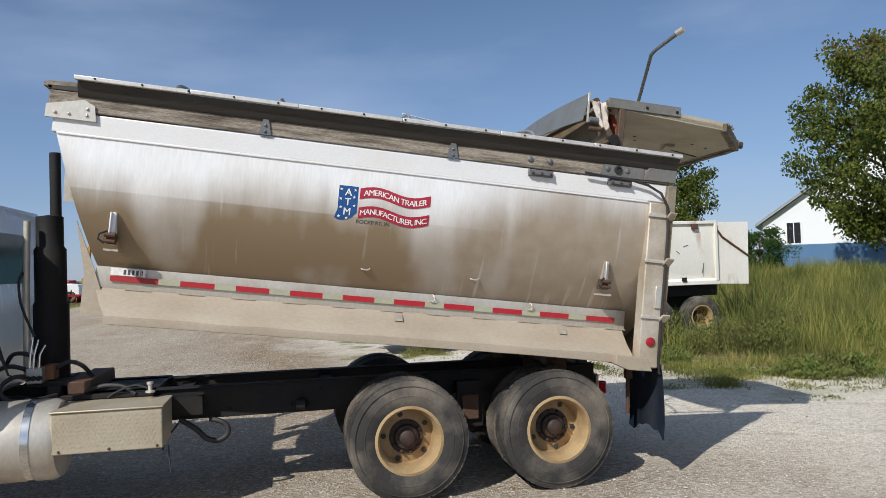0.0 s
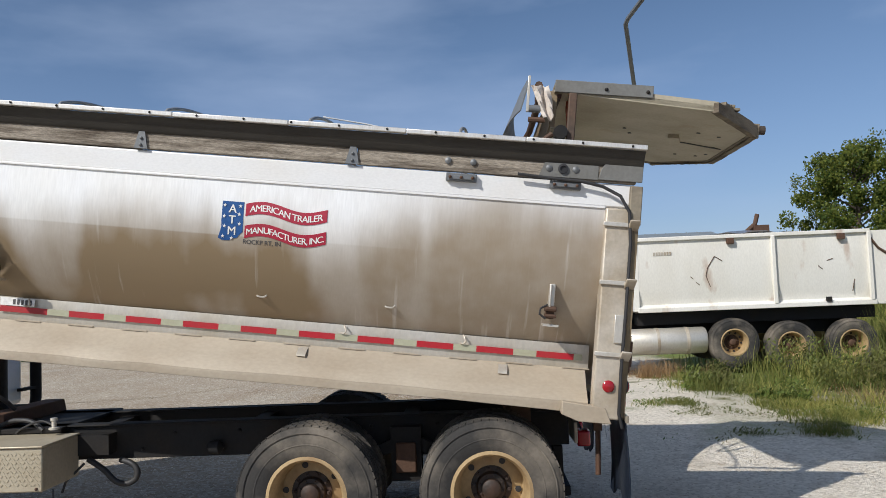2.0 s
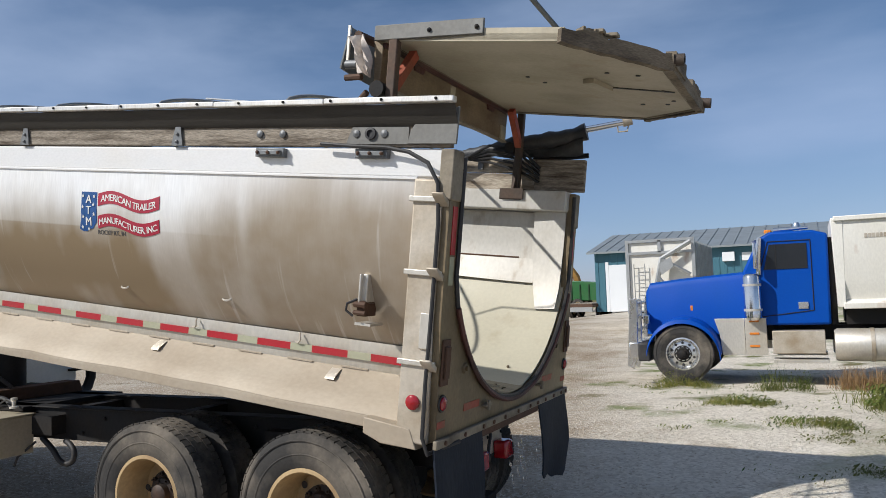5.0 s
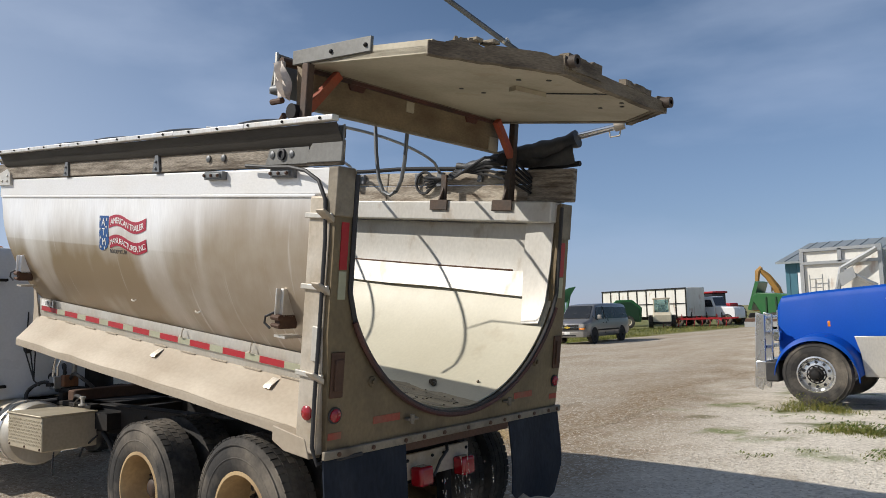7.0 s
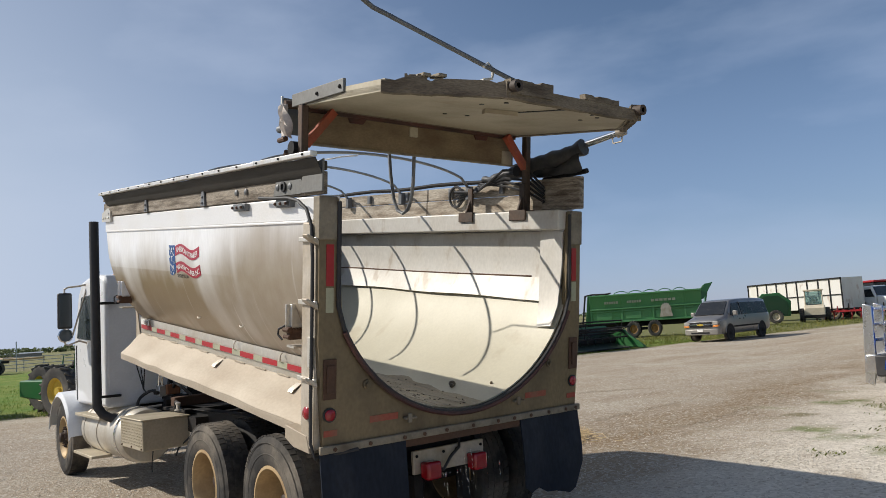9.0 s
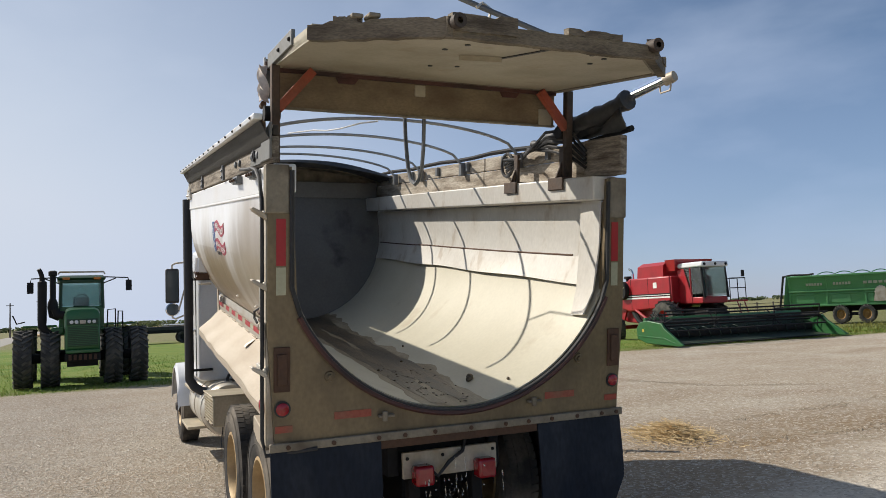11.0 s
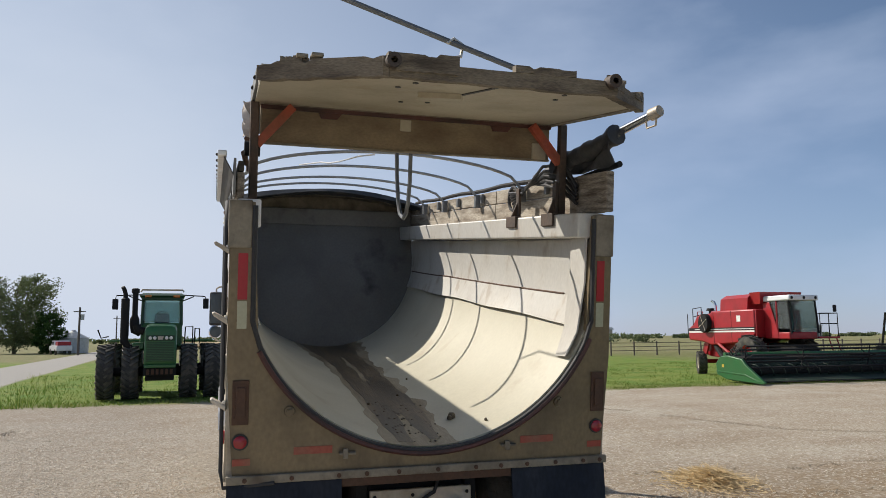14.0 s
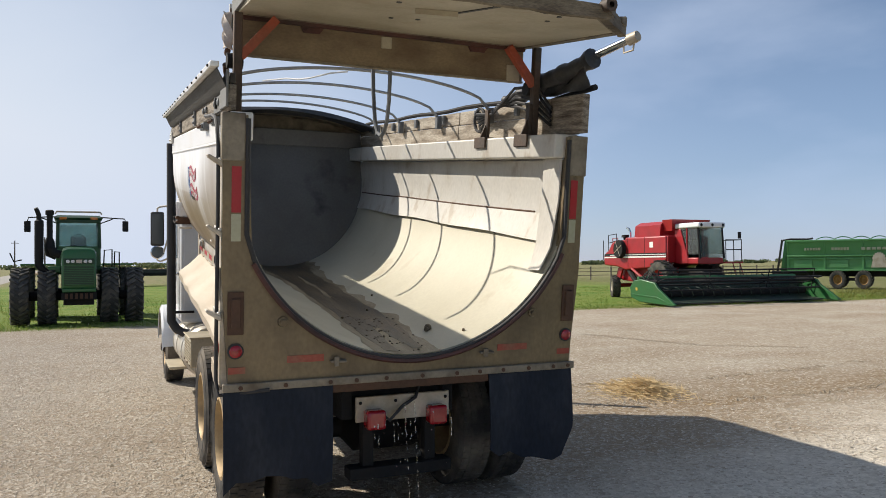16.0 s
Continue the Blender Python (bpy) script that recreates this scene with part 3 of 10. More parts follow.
# side fender skirts: strip with reflective tape, then a sheet sloping out
for s in (0, 1):
    side = (lambda y: far(y)) if s else (lambda y: y)
    g = Geo()
    pr = [(0.262, 0.25), (0.255, 0.09), (0.262, 0.07)]
    g.sheet([[(x, side(y), z) for y, z in pr] for x in (-4.84, -3.0, -1.5, -0.21)], 0.012)
    part("tape_strip", g, M_ALU, body)
    g = Geo()
    n = 40
    rows = []
    for i in range(n + 1):
        x = -4.83 + 4.60 * i / n
        dent = 0.012 * math.exp(-((x + 3.48) / 0.12) ** 2) + 0.006 * math.sin(x * 2.3) + 0.004 * math.sin(x * 7.1)
        xb = x + 0.14 * max(0.0, 1 - (x + 4.83) / 1.2)
        drop = 0.03 * max(0.0, (x + 1.2))
        rows.append([(x, side(0.262), 0.075), (0.5 * x + 0.5 * xb, side(0.13), -0.045), (xb, side(0.005 + dent), -0.13 + 0.5 * dent), (xb, side(0.0 + dent), -0.145 + 0.3 * dent), (xb, side(0.012 + dent * 0.6), -0.20 - drop * 0.5)])
    g.sheet(rows, 0.008)
    edge_g = Geo()
    edge_g.sheet([[(r[2][0], r[2][1] + (0.004 if s else -0.004), r[2][2] - 0.004), (r[4][0], r[4][1] + (0.008 if s else -0.008), r[4][2] + 0.004)] for r in rows], 0.006, (0, -1 if s else 1, 0))
    part("skirt_lip", edge_g, M_SKIRT, body)
    part("fender_skirt", g, M_SKIRT, body, "dented dusty sheet-metal side fender")
    for i in range(11):
        g = Geo()
        x = -4.6 + 0.42 * i
        y0, y1 = sorted((side(0.247), side(0.262)))
        g.box(x, x + 0.2, y0, y1, 0.071, 0.079)
        part("hinge_leaf", g, M_SKIRT, body)
    for x in (-2.34, -0.84):
        g = Geo()
        g.sheet([[(x + d, side(0.235 + o), 0.06 - 0.0), (x + d, side(0.17), 0.02), (x + d, side(0.155), 0.0)] for d, o in ((-0.035, 0), (0.035, 0))], 0.006)
        part("skirt_tab", g, M_ALU, body)
    # end gusset at the rear of the skirt
    g = Geo()
    y0, y1 = sorted((side(-0.09), side(0.0)))
    g.prism([(-0.42, -0.13), (-0.12, -0.15), (-0.07, -0.26), (-0.30, -0.26), (-0.42, -0.22)], "y", y0, y1)
    part("skirt_gusset", g, M_SKIRT, body, bevel=0.006)
    # front triangular gusset
    g = Geo()
    y0, y1 = sorted((side(0.24), side(0.252)))
    g.prism([(-5.02, 0.60), (-4.86, 0.25), (-4.70, -0.15), (-4.92, -0.15), (-4.92, 0.18)], "y", y0, y1)
    part("front_gusset", g, M_SKIRT, body)
    # tape blocks, red and silver in turn
    if s == 0:
        for i in range(10):
            x0 = -4.78 + 0.447 * i
            g = Geo()
            g.box(x0 + 0.16, min(x0 + 0.16 + 0.275, -0.25), 0.2375, 0.2425, 0.135, 0.180)
            part("red_tape", g, M_REDTAPE, body)
            if x0 + 0.435 < -0.3:
                g = Geo()
                g.box(x0 + 0.435, min(x0 + 0.607, -0.26), 0.2375, 0.2425, 0.135, 0.180)
                part("silver_tape", g, M_TAPE, body)
        g = Geo()
        g.box(-4.72, -4.62, 0.2375, 0.2425, 0.135, 0.18)
        part("red_tape", g, M_REDTAPE, body)
        g = Geo()
        g.box(-4.72, -4.45, 0.234, 0.2375, 0.185, 0.245)
        tag = part("number_tag", g, M_WHITEDECAL, body, "white tag with grey marks")
        for i in range(5):
            g = Geo()
            g.box(-4.62 + 0.032 * i, -4.60 + 0.032 * i, 0.2325, 0.2335, 0.195, 0.235)
            part("mark", g, M_DARKDECAL, tag)

# crease trim along the tub and seam
for s in (0, 1):
    side = (lambda y: far(y)) if s else (lambda y: y)
    g = Geo()
    y0, y1 = sorted((side(-0.052), side(-0.035)))
    g.box(-5.16, -0.21, y0, y1, 1.240, 1.258)
    part("seam_trim", g, M_WHITEBEAM, body, bevel=0.004)
    # plank sideboards, weathered, in two lengths
    y0, y1 = sorted((side(-0.055), side(-0.01)))
    top_z = 1.60 if s == 0 else 1.72
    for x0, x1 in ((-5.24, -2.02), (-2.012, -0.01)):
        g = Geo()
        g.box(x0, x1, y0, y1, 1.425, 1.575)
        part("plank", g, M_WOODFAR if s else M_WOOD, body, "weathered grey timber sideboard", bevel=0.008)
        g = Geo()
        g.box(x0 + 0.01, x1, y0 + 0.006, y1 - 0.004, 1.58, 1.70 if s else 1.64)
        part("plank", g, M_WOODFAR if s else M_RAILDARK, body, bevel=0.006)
    # flared tarp rail with a pale lip
    if s == 0:
        g = Geo()
        g.sheet([[(x, -0.058, 1.545), (x, -0.075, 1.56), (x, -0.125, 1.655)] for x in (-5.03, -3.5, -2, -1, 0.03)], 0.006)
        part("tarp_rail", g, M_RAILDARK, body, "dark flared tarp rail")
        for i in range(6):
            xa = -5.05 + i * 0.848
            g = Geo()
            g.box(xa, xa + 0.845, -0.165, -0.115, 1.655 + 0.002 * (i % 2), 1.690 + 0.002 * (i % 2))
            part("rail_lip", g, M_LIP, body, "pale aluminium rail lip with rivets", bevel=0.006)
        for i in range(15):
            g = Geo()
            g.ball((-4.9 + i * 0.345, -0.168, 1.675), 0.009, 6)
            part("rivet", g, M_STEEL_DARK, body)
        g = Geo()
        g.prism([(-0.28, 1.44), (0.03, 1.44), (0.035, 1.65), (-0.20, 1.60), (-0.26, 1.52)], "y", -0.075, -0.06)
        part("rail_end_plate", g, M_TARPRAIL, body, "grey rail end plate", bevel=0.004)
        for x in (-3.605, -2.042):
            g = Geo()
            g.prism([(x - 0.05, 1.425), (x + 0.05, 1.425), (x + 0.02, 1.56), (x - 0.02, 1.56)], "y", -0.072, -0.057)
            for z in (1.45, 1.50):
                g.ball((x, -0.075, z), 0.012, 6)
            part("gusset", g, M_PIPE, body)
        g = Geo()
        g.prism([(-5.25, 1.36), (-4.88, 1.36), (-4.9, 1.48), (-4.98, 1.52), (-5.25, 1.46)], "y", -0.074, -0.045)
        for x, z in ((-5.18, 1.40), (-5.08, 1.40), (-4.95, 1.40), (-4.95, 1.45)):
            g.ball((x, -0.076, z), 0.013, 6)
        part("corner_bracket", g, M_ALU, body)
        for x in (-1.247, -0.507):
            g = Geo()
            g.box(x - 0.11, x + 0.11, -0.085, -0.044, 1.355, 1.41)
            g.box(x - 0.09, x + 0.09, -0.10, -0.085, 1.365, 1.395)
            br = part("clearance_bracket", g, M_PIPE, body, "dark bracket bolted under the plank", bevel=0.004)
            for d in (-0.08, 0.0, 0.08):
                g = Geo()
                g.ball((x + d, -0.103, 1.38), 0.012, 6)
                part("bolt", g, M_RUST, br)
        for x in (-1.35, -1.17, -0.63, -0.44):
            g = Geo()
            g.lathe([(0.0, 0), (0.024, 0), (0.024, -0.012), (0.012, -0.018), (0, -0.02)], (x, -0.056, 1.50), "y", 10)
            part("washer", g, M_PIPE, body)
        g = Geo()
        g.lathe([(0.0, 0), (0.036, 0), (0.036, -0.02), (0.022, -0.022), (0.022, -0.01), (0, -0.01)], (-0.53, -0.056, 1.50), "y", 16)
        part("socket", g, M_BLACK, body)
        g = Geo()
        g.prism([(-0.70, 1.44), (-0.28, 1.44), (-0.28, 1.54), (-0.66, 1.54)], "y", -0.062, -0.0555)
        part("wear_plate", g, M_TARPRAIL, body)
    else:
        # far sideboard brackets
        for i in range(6):
            g = Geo()
            x = -4.6 + 0.75 * i
            g.box(x - 0.025, x + 0.025, far(-0.0) - 0.02, far(-0.01), 1.60, 1.69)
            part("board_bracket", g, M_PIPE, body, bevel=0.004)
        g = Geo()
        g.box(-0.35, 0.085, far(0.0), far(-0.06), 1.43, 1.70)
        part("board_end", g, M_WOOD, body, "weathered timber board end", bevel=0.01)

def bend(pts, n_=5):
    """Points along a smooth curve through the given ones."""
    pts = [Vector(p) for p in pts]
    out = []
    for i in range(len(pts) - 1):
        a, b, c, d = pts[max(i - 1, 0)], pts[i], pts[i + 1], pts[min(i + 2, len(pts) - 1)]
        for k in range(n_):
            u = k / n_
            out.append(0.5 * (2 * b + (c - a) * u + (2 * a - 5 * b + 4 * c - d) * u * u + (3 * b - a - 3 * c + d) * u ** 3))
    return out + [pts[-1]]


# wiring conduit round the rear corner
g = Geo()
g.tube([(-0.85, -0.10, 1.435), (-0.6, -0.10, 1.42), (-0.4, -0.10, 1.415), (-0.25, -0.10, 1.39), (-0.12, -0.105, 1.33), (-0.05, -0.105, 1.22), (-0.03, -0.105, 1.0), (-0.03, -0.105, 0.5), (-0.035, -0.105, 0.1), (-0.03, -0.105, -0.18), (0.0, -0.09, -0.27), (0.06, 0.2, -0.24)], 0.012, 8)
part("conduit", g, M_BLACK, body, "black wiring conduit")
# D rings
for x in (-2.669, -1.704):
    g = Geo()
    g.tube(bend([(x - 0.035, 0.165, 0.43), (x - 0.03, 0.145, 0.415), (x + 0.015, 0.14, 0.412), (x + 0.035, 0.148, 0.425), (x + 0.02, 0.16, 0.437), (x - 0.02, 0.168, 0.442)]), 0.007, 6)
    part("tie_ring", g, M_ALU, body)
for x in (-2.05, -1.15, -4.5):
    g = Geo()
    g.tube(bend([(x, 0.245, 0.25), (x + 0.012, 0.225, 0.235), (x + 0.022, 0.218, 0.205), (x + 0.005, 0.222, 0.188), (x - 0.02, 0.228, 0.192)]), 0.006, 6)
    part("hook", g, M_POST, body)
# ratchet latches on the tub side
for x in (-4.702, -0.545):
    g = Geo()
    g.box(x - 0.012, x + 0.03, 0.0, 0.10, 0.50, 0.68)
    g.box(x - 0.012, x + 0.002, -0.03, 0.03, 0.50, 0.68)
    base = part("ratchet_bracket", g, M_WHITEPAINT if x < -3 else M_ALU, body, bevel=0.006)
    g = Geo()
    g.box(x - 0.025, x + 0.03, -0.012, 0.12, 0.43, 0.52)
    g.tube([(x - 0.04, -0.02, 0.50), (x + 0.045, -0.02, 0.50)], 0.02, 8)
    g.tube([(x - 0.04, -0.02, 0.45), (x + 0.045, -0.02, 0.45)], 0.014, 8)
    part("ratchet", g, M_RUST, base, "rusty strap ratchet", bevel=0.004)
    g = Geo()
    g.box(x - 0.04, x + 0.07, 0.0, 0.14, 0.375, 0.39)
    part("lower_bracket", g, M_ALU, base)
    g = Geo()
    g.tube([(x - 0.02, -0.02, 0.53), (x - 0.07, -0.05, 0.50), (x - 0.075, -0.05, 0.46), (x - 0.03, -0.04, 0.43)], 0.008, 6)
    part("strap_loop", g, M_BLACK, base)

# decal: blue state shape, waving red stripes, lettering
DY = -0.0465


def skin_y(z, lift=0.004):
    if z >= CZ:
        return MID - RT - lift
    return MID - math.sqrt(max((RT + lift) ** 2 - (z - CZ) ** 2, 0.01))


g = Geo()
edges = [(1.09, -2.965, -2.805), (0.95, -2.965, -2.805), (0.90, -2.963, -2.805), (0.875, -2.97, -2.805), (0.85, -2.977, -2.83), (0.83, -2.983, -2.845), (0.82, -2.985, -2.88), (0.806, -2.955, -2.91)]
g.sheet([[(x0 + (x1 - x0) * k / 6, skin_y(z, 0.003), z) for k in range(7)] for z, x0, x1 in edges], 0.002, (0, 1, 0))
decal = part("decal", g, M_BLUEDECAL, body, "blue state-shaped decal with white letters", smooth=0)


def wave(x):
    u = (x + 2.79) / 0.60
    return 0.028 * math.sin(u * 2 * math.pi + 0.2)


for zt, zb in ((1.075, 0.985), (0.915, 0.825)):
    g = Geo()
    rows = [[(-2.79 + 0.60 * i / 24, skin_y(zt - (zt - zb) * k / 4 + wave(-2.79 + 0.60 * i / 24), 0.004), zt - (zt - zb) * k / 4 + wave(-2.79 + 0.60 * i / 24)) for k in range(5)] for i in range(25)]
    g.sheet(rows, 0.003, (0, 1, 0))
    part("stripe", g, M_REDDECAL, decal, "waving red stripe")


def words(text, size, at, material_, parent, bend=None, depth=0.001, spread=1.0, lift=0.0055):
    """Lettering from the built-in font, laid on the tub side and bent along the wave."""
    cu = bpy.data.curves.new("text", "FONT")
    cu.body, cu.size, cu.align_x, cu.align_y, cu.space_character = text, size, "CENTER", "CENTER", spread
    cu.extrude = depth / 2
    tmp = bpy.data.objects.new("text", cu)
    scene.collection.objects.link(tmp)
    dg = bpy.context.evaluated_depsgraph_get()
    me = bpy.data.meshes.new_from_object(tmp.evaluated_get(dg))
    bpy.data.objects.remove(tmp)
    bpy.data.curves.remove(cu)
    # three prints a hair apart make the strokes bold
    v, f = [], []
    for k in (-1, 0, 1):
        base = len(v)
        for vert in me.vertices:
            x, z = at[0] + vert.co.x + 0.014 * size * k, at[1] + vert.co.y + 0.006 * size * k
            if bend:
                z += bend(x)
            v.append((x, skin_y(z, lift + 0.0002 * k) - vert.co.z, z))
        f += [tuple(base + i for i in q.vertices) for q in me.polygons]
    bpy.data.meshes.remove(me)
    me = bpy.data.meshes.new("lettering")
    me.from_pydata(v, [], f)
    me.materials.append(material_)
    ob = new("lettering", me)
    ob.parent = parent
    return ob


words("AMERICAN TRAILER", 0.067, (-2.49, 1.025), M_WHITEDECAL, decal, wave, spread=0.88)
words("MANUFACTURER, INC.", 0.064, (-2.49, 0.865), M_WHITEDECAL, decal, wave, spread=0.86)
words("ROCKP RT, IN", 0.045, (-2.66, 0.805), M_DARKDECAL, decal, lift=0.0015)
for ch, z in (("A", 1.035), ("T", 0.955), ("M", 0.875)):
    words(ch, 0.085, (-2.885, z), M_WHITEDECAL, decal)
for x, z in ((-2.945, 1.06), (-2.83, 1.06), (-2.945, 0.98), (-2.835, 1.0), (-2.83, 0.93), (-2.94, 0.91), (-2.95, 0.835), (-2.885, 0.825)):
    g = Geo()
    pts = [(x + (0.015 if k % 2 == 0 else 0.006) * math.sin(k * math.pi / 5), z + (0.015 if k % 2 == 0 else 0.006) * math.cos(k * math.pi / 5)) for k in range(10)]
    p3 = [(px, skin_y(pz, 0.0062), pz) for px, pz in pts]
    g.add(p3 + [(a, b + 0.002, c) for a, b, c in p3], [tuple(range(10))] + [(i, (i + 1) % 10, 10 + (i + 1) % 10, 10 + i) for i in range(10)])
    part("star", g, M_WHITEDECAL, decal, smooth=0)

# tarp bows and the strap that hangs from the deflector
for x, rise in ((-1.29, 0.225), (-2.42, 0.225), (-3.52, 0.215), (-4.35, 0.21)):
    g = Geo()
    g.tube([(x + 0.03 * math.sin(math.pi * i / 24), 0.03 + (WIDE - 0.07) * i / 24, 1.675 + rise * max(0.0, math.sin(math.pi * i / 24)) ** 0.45) for i in range(25)], 0.013, 8)
    part("tarp_bow", g, M_BOW, body, "thin steel tarp bow")
    g = Geo()
    g.box(x - 0.03, x + 0.03, 2.245, 2.30, 1.56, 1.69)
    part("bow_socket", g, M_PIPE, body, bevel=0.006)
# tarp gathered in folds at the front arch
g = Geo()
rows = []
for i in range(29):
    u = i / 28
    rise = 0.165 * max(0.0, math.sin(math.pi * u)) ** 0.8
    rows.append([(-5.06 + 0.045 * k + 0.012 * math.sin(7 * u + k), -0.02 + (WIDE + 0.04) * u, 1.655 + rise + (0.022 if k % 2 else -0.02) + 0.008 * math.sin(11 * u + 2.3 * k)) for k in range(13)])
g.sheet(rows, 0.006)
part("gathered_tarp", g, M_TARP, body, "black tarp gathered in folds at the front arch")
g = Geo()
g.tube([(-1.31, 1.02, 1.885), (-1.38, 0.90, 1.87), (-1.55, 0.78, 1.84), (-1.8, 0.74, 1.85), (-2.1, 0.70, 1.885), (-2.42, 0.55, 1.885)], 0.007, 6)
part("tie_cord", g, M_WHITEDECAL, body)
g = Geo()
g.tube([(-0.66, 1.15, 1.88), (-0.67, 1.15, 1.62), (-0.69, 1.147, 1.48), (-0.73, 1.143, 1.40), (-0.79, 1.138, 1.37), (-0.86, 1.13, 1.40), (-0.91, 1.125, 1.50), (-0.95, 1.12, 1.70), (-0.98, 1.12, 1.93)], 0.015, 8)
part("hanging_strap", g, M_PIPE, body, "loose grey webbing strap")
# rolled tarp lying along the far rail
g = Geo()
pts, rad = [], []
for i in range(40):
    u = i / 39
    x = -1.15 + 1.20 * u
    pts.append((x, far(-0.03) + 0.02 * math.sin(x * 3) + 0.06 * max(0, u - 0.15), 1.745 + 0.01 * math.sin(x * 9) + 0.20 * max(0.0, (u - 0.1) / 0.9) ** 1.2))
    rad.append(0.03 + 0.035 * min(1.0, u * 3) + 0.006 * math.sin(x * 19) + 0.005 * math.sin(x * 43))
g.tube(pts, rad, 12)
roll = part("tarp_roll", g, M_TARP, body, "black vinyl tarp rolled at the far rail end")
g = Geo()
g.tube([(-5.0 + 0.385 * i, far(-0.03), 1.735 + 0.008 * math.sin(i * 1.7)) for i in range(11)], 0.02, 8)
part("far_rail_cap", g, M_STEEL_DARK, body)
g = Geo()
rows = []
for i in range(13):
    u = i / 12
    rows.append([(-0.75 + 0.79 * u, 2.355 + 0.03 * math.sin(u * 9 + k), 1.95 - 0.19 * (1 - u) + 0.02 - (0.035 + 0.26 * u * (1 - 0.25 * u)) * k / 5) for k in range(6)])
g.sheet(rows, 0.01)
part("tarp_tail", g, M_TARP, roll, "hanging black tarp tail")
g = Geo()
g.tube([(-0.15, 2.38, 1.93), (0.12, 2.43, 1.99), (0.33, 2.47, 2.04)], [0.03, 0.028, 0.026], 10)
part("roll_shaft", g, M_CHROME, roll, "bright roll shaft end")
g = Geo()
g.tube([(0.33, 2.47, 2.04), (0.40, 2.49, 2.06)], [0.04, 0.036], 10)
g.tube([(0.38, 2.48, 2.04), (0.37, 2.48, 1.97), (0.30, 2.46, 1.96), (0.29, 2.46, 2.01)], 0.007, 6)
part("shaft_joint", g, M_POST, roll)
g = Geo()
g.tube([(-0.4, 2.38, 1.70), (0.08, 2.40, 1.75)], 0.022, 8)
part("rail_pipe", g, M_STEEL_DARK, body)
for k in range(5):
    g = Geo()
    g.tube([(-1.45, 2.27 - 0.012 * k, 1.52 + 0.03 * k), (-1.1, 2.25 - 0.012 * k, 1.70 - 0.02 * k), (-0.75, 2.25 - 0.01 * k, 1.66 + 0.035 * k), (-0.5, 2.27, 1.60 + 0.05 * k), (-0.3, 2.28, 1.50 + 0.03 * k)], 0.012, 6)
    part("hose", g, M_BLACK, body, "black hose lying on the far rail")
g = Geo()
g.tube([(-1.5 + 0.10 * math.cos(a), 2.28, 1.60 + 0.10 * math.sin(a)) for a in (0.35 * k for k in range(19))], 0.014, 6)
part("hose_coil", g, M_BLACK, body, "coiled black hose")
for x in (-0.48, -1.18):
    g = Geo()
    g.box(x - 0.10, x + 0.10, far(0.17), far(0.155), 1.34, 1.43)
    g.box(x - 0.10, x + 0.10, far(0.155), far(0.05), 1.421, 1.43)
    g.box(x - 0.03, x + 0.03, far(0.115), far(0.09), 1.42, 1.66)
    g.prism([(far(0.115), 1.43), (far(0.165), 1.43), (far(0.115), 1.55)], "x", x - 0.01, x + 0.01)
    part("arm_bracket", g, M_POSTDARK, body, bevel=0.004)

# high-lift gate standing open over the rear
gate_z = lambda x: 2.145 - 0.06 * (x + 0.62)
prof = [(-0.62, 0.06), (0.56, 0.04), (1.03, 0.60), (1.05, 1.78), (0.60, 2.23), (-0.62, 2.22)]


def gate_slab(p, dz0, dz1):
    g_ = Geo()
    n_ = len(p)
    g_.add([(x, y, gate_z(x) + dz0) for x, y in p] + [(x, y, gate_z(x) + dz1) for x, y in p],
           [tuple(range(n_)), tuple(range(2 * n_ - 1, n_ - 1, -1))] + [(i, (i + 1) % n_, n_ + (i + 1) % n_, n_ + i) for i in range(n_)])
    return g_


gate = part("tailgate", gate_slab(prof, -0.055, -0.02), M_GATE, body, "tailgate swung up and open, pale underside", smooth=0)
for i in range(6):
    a, b = Vector((*prof[i], 0)), Vector((*prof[(i + 1) % 6], 0))
    way = (b - a).normalized()
    nrm = Vector((way.y, -way.x, 0))
    q = [a, b, b - nrm * 0.06, a - nrm * 0.06]
    part("edge_rail", gate_slab([(p.x, p.y) for p in q], -0.062, 0.0 if 0 < i < 4 else 0.012), M_GATE if i == 0 else M_GATE_EDGE, gate, smooth=0)


def edge_board(p, q, u0, u1, out, thick, lo, hi, seed):
    """A weathered plank along a gate edge, its top worn and chipped."""
    rnd = random.Random(seed)
    a_, b_ = Vector((*p, 0)), Vector((*q, 0))
    w_ = (b_ - a_).normalized()
    n_ = Vector((w_.y, -w_.x, 0))
    rings, top = [], hi
    for k in range(19):
        c_ = a_.lerp(b_, u0 + (u1 - u0) * k / 18)
        if rnd.random() < 0.25:
            top = hi - rnd.choice((0.0, 0.004, 0.012, 0.02))
        low = lo + rnd.uniform(-0.004, 0.004)
        z_ = gate_z(c_.x)
        rings.append([c_ + n_ * out + Vector((0, 0, z_ + low)), c_ + n_ * (out + rnd.uniform(-0.003, 0.003)) + Vector((0, 0, z_ + top)), c_ + n_ * (out - thick) + Vector((0, 0, z_ + top + rnd.uniform(-0.004, 0.004))), c_ + n_ * (out - thick) + Vector((0, 0, z_ + low))])
    return Geo().loft(rings)


